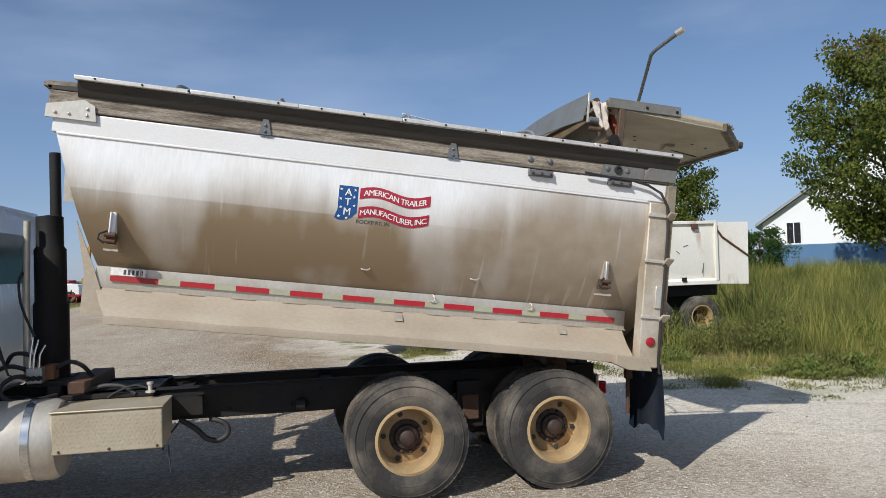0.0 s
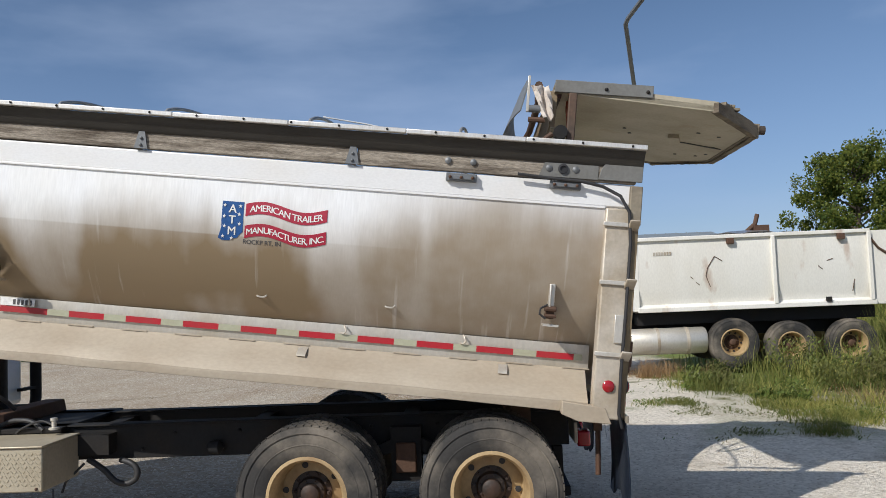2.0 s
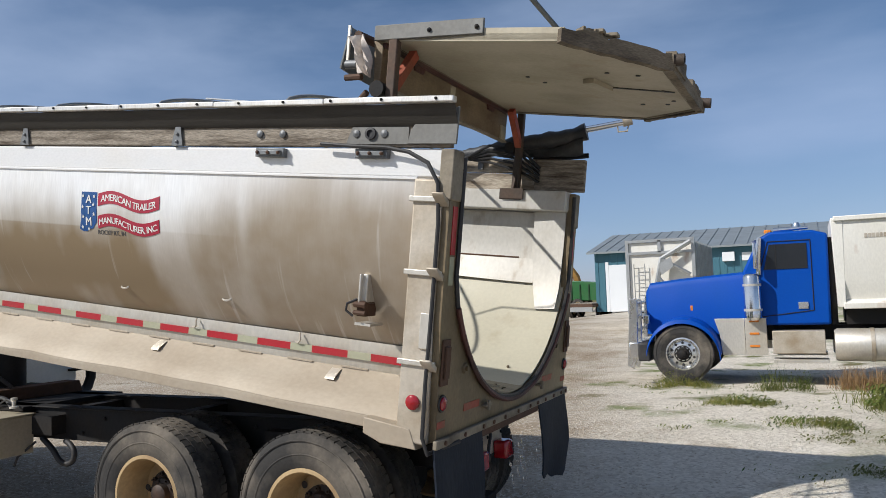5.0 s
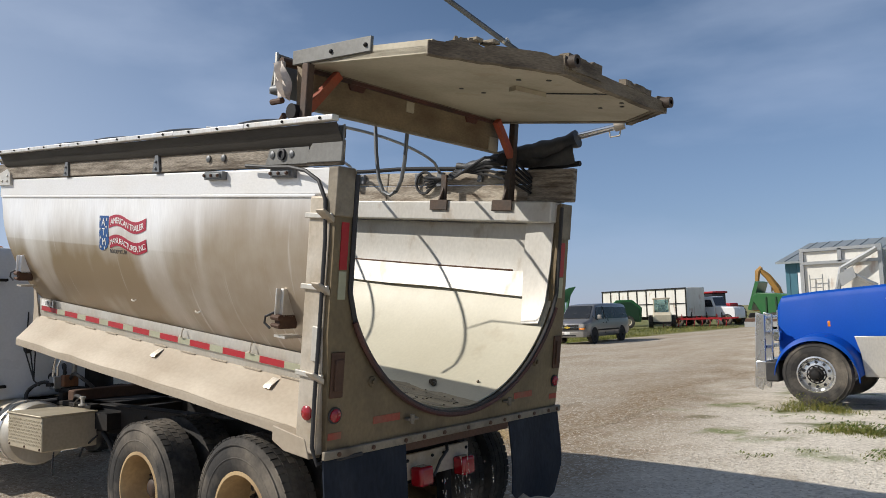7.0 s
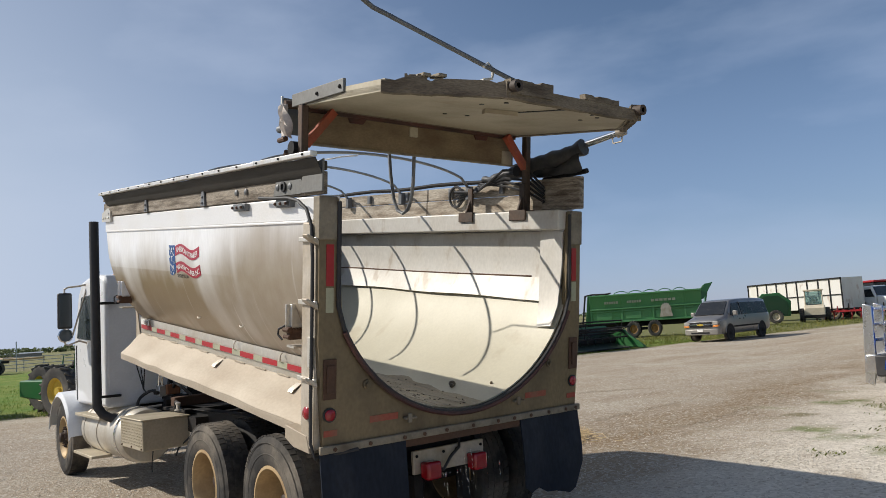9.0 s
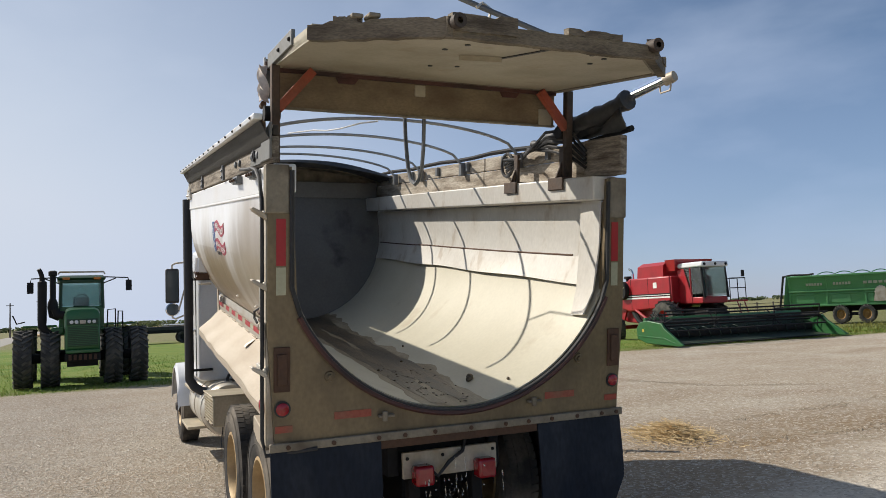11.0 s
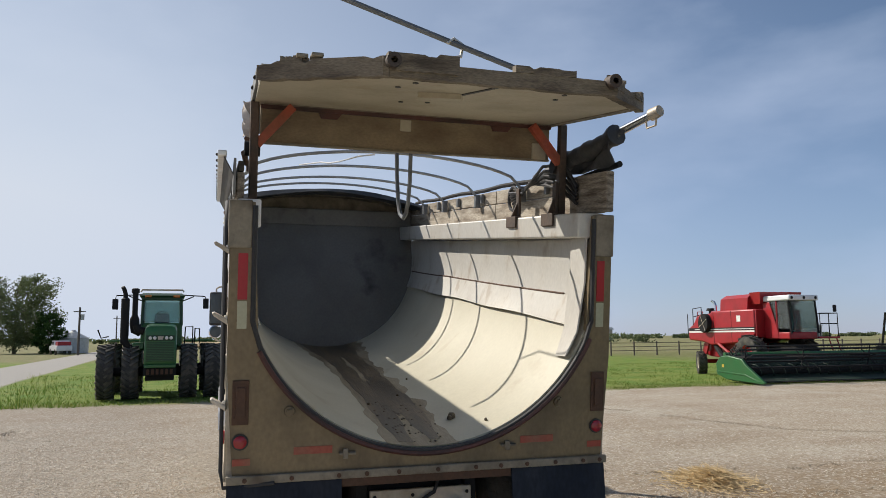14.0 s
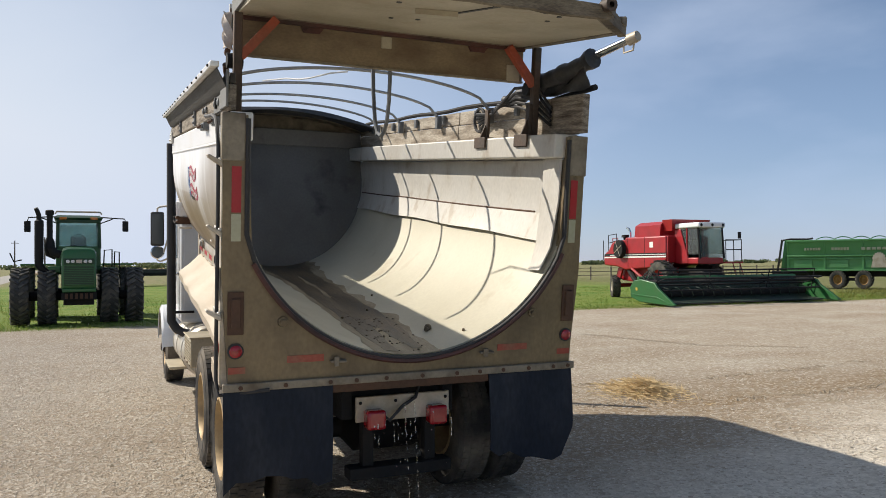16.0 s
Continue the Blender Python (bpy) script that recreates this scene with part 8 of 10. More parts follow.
        part("headlamp", Geo().prism([(-2.885, 0.85), (-2.86, 1.02), (-2.50, 1.05), (-2.50, 0.93)], "y", *sorted((s_ * 0.62, s_ * 0.925))), M_VANTRIM, bd, bevel=0.02)
        part("turn_lamp", Geo().prism([(-2.89, 0.74), (-2.87, 0.84), (-2.50, 0.92), (-2.48, 0.82)], "y", *sorted((s_ * 0.64, s_ * 0.93))), M_AMBER, bd, bevel=0.02)
        part("wiper", Geo().tube([(-1.99, s_ * 0.15, 1.335), (-1.93, s_ * 0.6, 1.385)], 0.012, 5), M_DARK, bd)
    ws = Geo()
    ws.add([(-1.985, -0.80, 1.345), (-1.985, 0.80, 1.345), (-1.335, 0.70, 1.985), (-1.335, -0.70, 1.985), (-1.90, -0.80, 1.30), (-1.90, 0.80, 1.30), (-1.29, 0.70, 1.93), (-1.29, -0.70, 1.93)], [(0, 1, 2, 3), (7, 6, 5, 4), (0, 4, 5, 1), (1, 5, 6, 2), (2, 6, 7, 3), (3, 7, 4, 0)])
    part("windscreen", ws, M_DARKGLASS, bd, "dark sloping windscreen")
    part("grille", Geo().box(-2.895, -2.84, -0.60, 0.60, 0.74, 1.0), M_DARK, bd, bevel=0.02)
    part("grille_bar", Geo().box(-2.92, -2.87, -0.62, 0.62, 0.84, 0.90), M_CHROME, bd, bevel=0.01)
    part("grille_bar", Geo().box(-2.905, -2.86, -0.62, 0.62, 0.985, 1.02), M_CHROME, bd, bevel=0.01)
    part("badge", Geo().prism([(-0.16, 0.84), (-0.16, 0.90), (-0.05, 0.90), (-0.05, 0.93), (0.05, 0.93), (0.05, 0.90), (0.16, 0.90), (0.16, 0.84), (0.05, 0.84), (0.05, 0.81), (-0.05, 0.81), (-0.05, 0.84)], "x", -2.93, -2.915), M_YELLOW, bd)
    bp = part("bumper", Geo().prism([(-2.97, -0.55), (-2.97, 0.55), (-2.86, 0.90), (-2.62, 0.99), (-2.62, -0.99), (-2.86, -0.90)], "z", 0.36, 0.66), M_VANTRIM, bd, "pale bumper", bevel=0.04)
    part("air_slot", Geo().box(-2.975, -2.93, -0.5, 0.5, 0.42, 0.50), M_DARK, bp)
    part("number_plate", Geo().box(-2.99, -2.97, -0.15, 0.15, 0.52, 0.65), M_WHITEDECAL, bp)
    kit = wheel_meshes(0.37, 0.24, M_STEEL_DARK, M_DARK, False, 6, False)
    for x in (-1.78, 1.72):
        put_wheel(kit, t, pose(x, -0.89, 0.37))
        put_wheel(kit, t, pose(x, 0.89, 0.37, 0, 0, 180))


van()


def machines_row():
    # white grain trailer, panelled
    t = thing("grain_trailer", "long white panelled grain trailer", "trailer", (-29.79, 64.64, 0), -16)
    part("box", Geo().box(-5.2, 5.2, 0, 2.5, 0.9, 3.5), M_WHITEBED, t, "white panelled trailer box", bevel=0.03)
    for i in range(10):
        x = -5.2 + i * 1.155
        part("post", Geo().box(x - 0.05, x + 0.05, -0.06, 0.0, 0.9, 3.5), M_STEEL_DARK, t)
    part("top_rail", Geo().box(-5.25, 5.25, -0.08, 0.0, 3.4, 3.52), M_STEEL_DARK, t)
    part("mid_rail", Geo().box(-5.25, 5.25, -0.07, 0.0, 2.05, 2.12), M_STEEL_DARK, t)
    part("end_panel", Geo().box(5.2, 5.26, 0, 2.5, 0.9, 3.5), M_WHITEBED, t, bevel=0.01)
    for x in (-4.0, 3.0, 4.2):
        put_wheel(OLD_WHEEL, t, pose(x, 0.2, 0.5))
    part("chassis", Geo().box(-5.2, 5.2, 0.6, 1.9, 0.6, 0.9), M_STEEL_DARK, t)
    # cream wheel loader
    t = thing("wheel_loader", "small cream wheel loader with glazed cab", "loader", (-25.77, 60.16, 0), -64)
    part("nose", Geo().prism([(0.3, 0.45), (0.3, 1.35), (1.25, 1.30), (1.45, 1.1), (1.45, 0.45)], "y", -0.78, 0.78), M_CREAM, t, "cream engine cover", bevel=0.08)
    part("bumper", Geo().box(1.2, 1.6, -0.8, 0.8, 0.3, 0.55), M_STEEL_DARK, t, bevel=0.03)
    part("cab_floor", Geo().box(-1.0, 0.3, -0.7, 0.7, 0.7, 1.35), M_CREAM, t, bevel=0.05)
    for x in (-0.85, 0.3):
        for y in (-0.66, 0.66):
            part("cab_pillar", Geo().tube([(x, y, 1.3), (x * 0.9, y * 0.95, 2.5)], 0.05, 6), M_CREAM, t)
    part("roof", Geo().box(-1.0, 0.45, -0.75, 0.75, 2.48, 2.62), M_CREAM, t, bevel=0.05)
    part("front_glass", Geo().box(0.27, 0.29, -0.6, 0.6, 1.4, 2.45), M_CABGLASS, t)
    part("seat", Geo().box(-0.6, -0.2, -0.3, 0.3, 1.3, 2.0), M_DARK, t, bevel=0.06)
    part("lift_arm", Geo().prism([(-1.2, 1.2), (-2.6, 0.5), (-2.6, 0.8), (-1.2, 1.6)], "y", -0.6, 0.6), M_STEEL_DARK, t)
    kit = ag_wheel(0.55, 0.4, M_CREAM, 16)
    for x in (-1.5, 0.6):
        for y in (-0.95, 0.95):
            put_ag(kit, t, pose(x, y, 0.55, 0, 0, 0 if y < 0 else 180))
    # green baler box
    t = thing("round_baler", "dark green round baler behind the van", "baler", (-27.73, 57.10, 0), 30)
    part("body", Geo().prism([(-1.3, 0.6), (-1.4, 1.8), (-0.7, 2.5), (0.6, 2.5), (1.4, 1.8), (1.3, 0.6)], "y", -0.9, 0.9), M_JDGREEN, t, bevel=0.05)
    part("gate_panel", Geo().prism([(-1.1, 0.7), (-1.2, 1.7), (-0.6, 2.3), (0.5, 2.3), (1.2, 1.7), (1.1, 0.7)], "y", -0.94, -0.9), M_JDDARK, t, "dark green side panel", bevel=0.02)
    for k in range(4):
        part("tailgate_bar", Geo().box(1.25, 1.36, -0.85, 0.85, 0.75 + 0.32 * k, 0.88 + 0.32 * k), M_JDDARK, t)
    for y in (-1.1, 1.1):
        put_ag(kit, t, pose(0.2, y, 0.6, 0, 0, 0 if y < 0 else 180))
    # red tillage tool
    t = thing("tillage_tool", "folded red tillage implement", "implement", (-23.44, 62.02, 0), 8)
    for i in range(5):
        part("beam", Geo().box(-2.8, 3.2, -1.6 + 0.8 * i, -1.5 + 0.8 * i, 0.65, 0.77), M_REDPAINT, t)
    for i in range(9):
        part("shank", Geo().tube([(-2.5 + 0.66 * i, -1.4, 0.7), (-2.4 + 0.66 * i, -1.6, 0.4), (-2.5 + 0.66 * i, -1.5, 0.05)], 0.04, 6), M_REDPAINT, t)
    for i in range(14):
        x = -2.7 + 0.42 * i
        part("tine_arm", Geo().tube([(x, -1.0, 0.75), (x + 0.1, -1.2, 1.05 + 0.25 * math.sin(i * 2.3)), (x + 0.2, -1.35, 0.6)], 0.035, 6), M_REDPAINT if i % 3 else M_STEEL_DARK, t)
    # red tractor behind
    t = thing("red_tractor", "red tractor with dark glass cab", "tractor", (-25.16, 71.55, 0), -30)
    part("hood", Geo().box(0.3, 2.4, -0.5, 0.5, 1.1, 2.0), M_REDPAINT, t, bevel=0.1)
    part("cab", Geo().box(-1.3, 0.3, -0.8, 0.8, 1.5, 3.0), M_DARKGLASS, t, bevel=0.05)
    part("roof", Geo().box(-1.5, 0.5, -0.9, 0.9, 3.0, 3.2), M_REDPAINT, t, bevel=0.06)
    kb = ag_wheel(0.95, 0.5, M_REDPAINT, 18)
    for x, y in ((-0.6, -1.0), (-0.6, 1.0), (1.8, -0.95), (1.8, 0.95)):
        put_ag(kb, t, pose(x, y, 0.95 if x < 0 else 0.85, 0, 0, 0 if y < 0 else 180))
    # white semi tractor
    t = thing("road_tractor", "white road tractor with sleeper-less cab", "truck", (-22.95, 67.01, 0), -12)
    part("hood", Geo().prism([(-0.2, 0.7), (-0.2, 1.75), (1.6, 1.6), (1.75, 1.3), (1.75, 0.6), (0.4, 0.6)], "y", -0.85, 0.85), M_WHITEPAINT, t, bevel=0.06)
    cb = part("cab", Geo().prism([(-1.6, 0.8), (-1.6, 2.6), (-0.5, 2.65), (-0.2, 1.8), (-0.2, 0.8)], "y", -0.95, 0.95), M_WHITEPAINT, t, bevel=0.06)
    part("side_window", Geo().prism([(-1.2, 1.7), (-1.2, 2.35), (-0.6, 2.35), (-0.35, 1.7)], "y", -0.965, -0.955), M_DARKGLASS, cb)
    part("windscreen", Geo().prism([(-0.18, 1.8), (-0.46, 2.55), (-0.44, 2.56), (-0.15, 1.8)], "y", -0.85, 0.85), M_DARKGLASS, cb)
    part("stack", Geo().tube([(-1.75, -0.8, 0.9), (-1.75, -0.8, 3.1)], 0.08, 8), M_CHROME, t)
    part("chassis", Geo().box(-4.6, 1.6, -0.45, 0.45, 0.65, 0.95), M_STEEL_DARK, t)
    for x in (1.0, -3.0, -4.2):
        put_wheel(OLD_WHEEL, t, pose(x, -0.95, 0.5))
        put_wheel(OLD_WHEEL, t, pose(x, 0.95, 0.5, 0, 0, 180))
    # excavator
    t = thing("excavator", "yellow excavator with raised boom", "excavator", (-23.10, 80.52, 0), 20)
    part("house", Geo().box(-1.6, 1.4, -1.2, 1.2, 1.1, 2.2), M_EXC, t, bevel=0.1)
    part("cab", Geo().box(0.3, 1.5, -1.2, -0.2, 1.2, 2.9), M_DARKGLASS, t, bevel=0.05)
    part("boom", Geo().tube([(1.4, 0.2, 1.9), (0.9, 0.2, 3.4), (0.1, 0.2, 4.7), (-0.7, 0.2, 5.5)], [0.34, 0.42, 0.34, 0.22], 6), M_EXC, t)
    part("arm", Geo().tube([(-0.5, 0.2, 5.75), (-0.9, 0.2, 5.3), (-1.0, 0.2, 4.4), (-0.85, 0.2, 3.3)], [0.2, 0.3, 0.24, 0.16], 6), M_EXC, t)
    part("bucket", Geo().prism([(-1.15, 3.3), (-0.6, 3.4), (-0.45, 2.8), (-0.9, 2.5)], "y", -0.3, 0.7), M_STEEL_DARK, t)
    part("ram", Geo().tube([(0.5, 0.2, 2.2), (0.35, 0.2, 3.9)], 0.09, 8), M_CHROME, t)
    for y in (-1.1, 1.1):
        part("track", Geo().prism([(-1.9, 0.1), (-2.1, 0.5), (-1.9, 0.9), (1.9, 0.9), (2.1, 0.5), (1.9, 0.1)], "y", y - 0.3, y + 0.3), M_STEEL_DARK, t, bevel=0.05)
    # green forage wagon and a low flatbed trailer
    t = thing("forage_wagon", "dark green forage wagon with slanted end", "wagon", (-15.65, 61.38, 0), -6)
    part("box", Geo().prism([(-1.6, 1.0), (-2.4, 2.4), (-1.9, 2.75), (3.4, 2.3), (3.6, 1.2), (3.2, 0.9)], "y", -1.1, 1.1), M_JDGREEN, t, bevel=0.04)
    for i in range(6):
        part("rib", Geo().box(-1.2 + i * 0.8, -1.1 + i * 0.8, -1.17, -1.1, 1.0, 2.35), M_JDDARK, t)
    part("conveyor", Geo().box(-2.9, -2.6, -0.9, 0.9, -0.2, 2.2, Matrix.Translation((0, 0, 0.7)) @ Matrix.Rotation(radians(18), 4, "Y")), M_JDGREEN, t)
    for x in (-0.6, 1.8):
        for y in (-1.0, 1.0):
            put_ag(kit, t, pose(x, y, 0.6, 0, 0, 0 if y < 0 else 180))
    t = thing("flatbed_trailer", "low rusty flatbed trailer", "trailer", (-11.29, 48.30, 0), 80)
    part("deck", Geo().box(-4, 2.5, -1.2, 1.2, 0.75, 0.95), M_RUST, t, bevel=0.01)
    for i in range(12):
        part("deck_board", Geo().box(-3.95 + i * 0.53, -3.45 + i * 0.53, -1.15, 1.15, 0.955, 0.985), M_WOOD, t)
    for x in (-2.4, -1.2):
        put_wheel(OLD_WHEEL, t, pose(x, -1.0, 0.5))
        put_wheel(OLD_WHEEL, t, pose(x, 1.0, 0.5, 0, 0, 180))
    part("tail_bar", Geo().box(-4.1, -4.0, -1.2, 1.2, 0.45, 0.75), M_GALV, t)
    # white high-sided tank box with its lift frame
    t = thing("dump_cart", "white high-sided cart in a grey steel lift frame", "cart", (-3.1, 25, 0), 0)
    bx = part("box", Geo().box(-1.15, 1.15, 0.05, 6.0, 0.95, 3.55), M_WHITEBED, t, "white smooth cart wall", bevel=0.02)
    for x in (-1.2, 1.2):
        part("corner_post", Geo().box(x - 0.06, x + 0.06, -0.04, 0.08, 0.9, 3.66), M_GALV, t)
    for z in (3.6, 3.15):
        part("cross_bar", Geo().box(-1.2, 1.2, -0.05, 0.04, z - 0.05, z + 0.05), M_GALV, t)
    part("mid_post", Geo().box(-0.06, 0.06, -0.05, 0.04, 3.15, 3.6), M_GALV, t)
    g = Geo()
    g.tube([(1.15, -0.2, 3.5), (0.1, -0.3, 2.9), (-0.1, -0.35, 1.9), (0.15, -0.35, 1.0)], 0.09, 6)
    part("lift_arm", g, M_GALV, t, "bent grey steel lift arm")
    part("lift_arm", Geo().tube([(0.1, -0.3, 2.9), (0.6, -0.3, 2.6), (1.1, -0.2, 2.3)], 0.07, 6), M_GALV, t)
    part("lift_arm", Geo().tube([(0.0, -0.35, 2.2), (0.5, -0.35, 1.6), (0.7, -0.35, 1.0)], 0.07, 6), M_GALV, t)
    part("gusset", Geo().prism([(0.0, 2.7), (0.45, 2.95), (0.55, 2.6), (0.1, 2.3)], "y", -0.4, -0.36), M_GALV, t)
    for i in range(12):
        part("side_rib", Geo().box(1.15, 1.22, 0.2 + 0.5 * i, 0.28 + 0.5 * i, 0.95, 3.55), M_GALV, t)
    for x in (-0.95, -0.55):
        part("ladder_rail", Geo().tube([(x, -0.06, 1.0), (x, -0.1, 2.75)], 0.02, 6), M_GALV, t)
    for k in range(6):
        part("rung", Geo().tube([(-0.95, -0.09, 1.15 + 0.29 * k), (-0.55, -0.09, 1.15 + 0.29 * k)], 0.016, 6), M_GALV, t)
    part("chassis", Geo().box(-1.0, 1.0, 0.0, 6, 0.7, 0.95), M_STEEL_DARK, t)
    for y in (0.8, 4.6):
        for x in (-1.15, 1.15):
            put_wheel(OLD_WHEEL, t, pose(x, y, 0.5, 0, 0, 90 if x > 0 else -90))
    # green harvester chassis beside the lawn, engine exposed
    t = thing("stripped_harvester", "green stripped harvester with its engine exposed", "harvester", (-17.3, 1.95, 0), 20)
    part("body", Geo().prism([(-2.4, 0.50), (-2.4, 0.95), (0.2, 0.95), (0.55, 0.85), (0.55, 0.32), (-0.2, 0.32)], "y", 0.25, 3.3), M_JDGREEN, t, bevel=0.04)
    part("side_shield", Geo().box(-0.1, -0.04, 0.25, 1.25, 0.96, 1.22), M_JDGREEN, t, bevel=0.015)
    part("deck_plate", Geo().box(-0.02, 0.5, 0.4, 1.5, 0.95, 0.975), M_GALV, t, "dusty deck plate")
    part("engine", Geo().box(-1.3, 0.15, 1.1, 2.6, 0.95, 1.45), M_STEEL_DARK, t, "oily black engine", bevel=0.08)
    random.seed(21)
    for k in range(44):
        a = Vector((random.uniform(-1.2, 0.45), random.uniform(0.9, 2.7), random.uniform(0.95, 1.55)))
        b_ = a + Vector((random.uniform(-0.5, 0.4), random.uniform(-0.5, 0.5), random.uniform(-0.1, 0.35)))
        part("engine_pipe", Geo().tube([a, (a + b_) / 2 + Vector((random.uniform(-0.1, 0.1), 0, 0.12)), b_], random.uniform(0.015, 0.06), 8), (M_STEEL_DARK, M_JDGREEN, M_BLACK, M_GALV)[k % 7 if k % 7 < 4 else 0], t)
    for a_, b_ in (((0.05, 0.45), (1.1, 1.62)), ((0.45, 0.95), (0.97, 1.5))):
        part("hand_rail", Geo().tube([(-0.1, a_[0], 1.0), (-0.1, a_[0] + 0.1, b_[1] - 0.05), (-0.1, a_[1], b_[1]), (-0.1, a_[1], 1.0)], 0.016, 6), M_JDGREEN, t)
    part("muffler", Geo().tube([(-0.3, 1.6, 1.62), (0.0, 2.7, 1.66)], 0.10, 12), M_STEEL_DARK, t)
    kit2 = ag_wheel(0.68, 0.34, M_YELLOW, 18)
    for x, y in ((0.0, -0.02), (0.0, 3.55), (-2.6, 1.1), (-2.6, 2.6)):
        put_ag(kit2, t, pose(x, y, 0.68, 0, 0, 0 if y < 1.5 else 180), "lugged tyre on a yellow rim")
    for x in (0.0, -2.6):
        part("axle", Geo().tube([(x, 0.1, 0.68), (x, 3.4, 0.68)] if x == 0 else [(x, 1.1, 0.68), (x, 2.6, 0.68)], 0.09, 10), M_STEEL_DARK, t)


machines_row()


# ---- buildings ----
M_SIDING = material("white_house_siding", (0.74, 0.76, 0.78), 0.5, 0.0, (0.66, 0.68, 0.70), 0.4, 0.6, fine=0.03, bump=0.02)
M_BLUEBAND = material("blue_skirt_siding", (0.07, 0.16, 0.30), 0.5, 0.0, (0.09, 0.18, 0.31), 0.4, 0.8)
M_BEIGE = material("beige_far_wall", (0.46, 0.42, 0.36), 0.7, 0.0, (0.38, 0.34, 0.3), 0.4, 0.3)
M_BARK = material("tree_bark", (0.10, 0.075, 0.055), 0.9, 0.0, (0.06, 0.045, 0.035), 0.6, 6.0, bump=0.4)
M_POLE = material("utility_pole_wood", (0.12, 0.10, 0.085), 0.85, 0.0, (0.08, 0.07, 0.06), 0.5, 4.0)


def leaf_material(name, a, b_, third=None, patch=0.5):
    """Leaves varied one by one and, with a third colour, in broad patches."""
    m = bpy.data.materials.new(name)
    m.use_nodes = True
    n_, l_ = m.node_tree.nodes, m.node_tree.links
    p = n_["Principled BSDF"]
    p.inputs["Roughness"].default_value = 0.6
    p.inputs["Specular IOR Level"].default_value = 0.2
    geo = n_.new("ShaderNodeNewGeometry")
    mx = n_.new("ShaderNodeMix")
    mx.data_type = "RGBA"
    mx.inputs["A"].default_value, mx.inputs["B"].default_value = (*a, 1), (*b_, 1)
    l_.new(geo.outputs["Random Per Island"], mx.inputs["Factor"])
    if third:
        co = n_.new("ShaderNodeTexCoord")
        ns = n_.new("ShaderNodeTexNoise")
        ns.inputs["Scale"].default_value, ns.inputs["Detail"].default_value = patch, 5.0
        l_.new(co.outputs["Object"], ns.inputs["Vector"])
        rg = n_.new("ShaderNodeMapRange")
        rg.inputs["From Min"].default_value, rg.inputs["From Max"].default_value, rg.inputs["To Max"].default_value = 0.42, 0.62, 0.8
        l_.new(ns.outputs["Fac"], rg.inputs["Value"])
        m2 = n_.new("ShaderNodeMix")
        m2.data_type = "RGBA"
        m2.inputs["B"].default_value = (*third, 1)
        l_.new(rg.outputs["Result"], m2.inputs["Factor"])
        l_.new(mx.outputs["Result"], m2.inputs["A"])
        mx = m2
    l_.new(mx.outputs["Result"], p.inputs["Base Color"])
    tr = n_.new("ShaderNodeBsdfTranslucent")
    l_.new(mx.outputs["Result"], tr.inputs["Color"])
    sh = n_.new("ShaderNodeMixShader")
    sh.inputs["Fac"].default_value = 0.3
    l_.new(p.outputs["BSDF"], sh.inputs[1])
    l_.new(tr.outputs["BSDF"], sh.inputs[2])
    l_.new(sh.outputs["Shader"], n_["Material Output"].inputs["Surface"])
    return m


M_LEAF = leaf_material("maple_leaves", (0.03, 0.062, 0.012), (0.16, 0.175, 0.03))
M_LEAF2 = leaf_material("dark_leaves", (0.022, 0.06, 0.014), (0.06, 0.11, 0.025))
# Distance haze is mixed straight into these paler leaf colours.
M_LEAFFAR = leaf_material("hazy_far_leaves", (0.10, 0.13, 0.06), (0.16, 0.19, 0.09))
M_LEAF3 = leaf_material("tinted_top_leaves", (0.10, 0.11, 0.025), (0.19, 0.11, 0.035))
M_GRASS = leaf_material("tall_weeds", (0.115, 0.15, 0.03), (0.40, 0.355, 0.105), (0.065, 0.092, 0.024), 0.55)
M_DEADWEED = leaf_material("dead_weed_stalks", (0.22, 0.13, 0.06), (0.42, 0.28, 0.15))
M_LAWN = leaf_material("lawn_blades", (0.10, 0.20, 0.03), (0.23, 0.27, 0.06))
M_STRAW = leaf_material("straw", (0.48, 0.35, 0.18), (0.70, 0.55, 0.33))
M_STONE = leaf_material("limestone_chips", (0.40, 0.34, 0.265), (0.74, 0.68, 0.59))


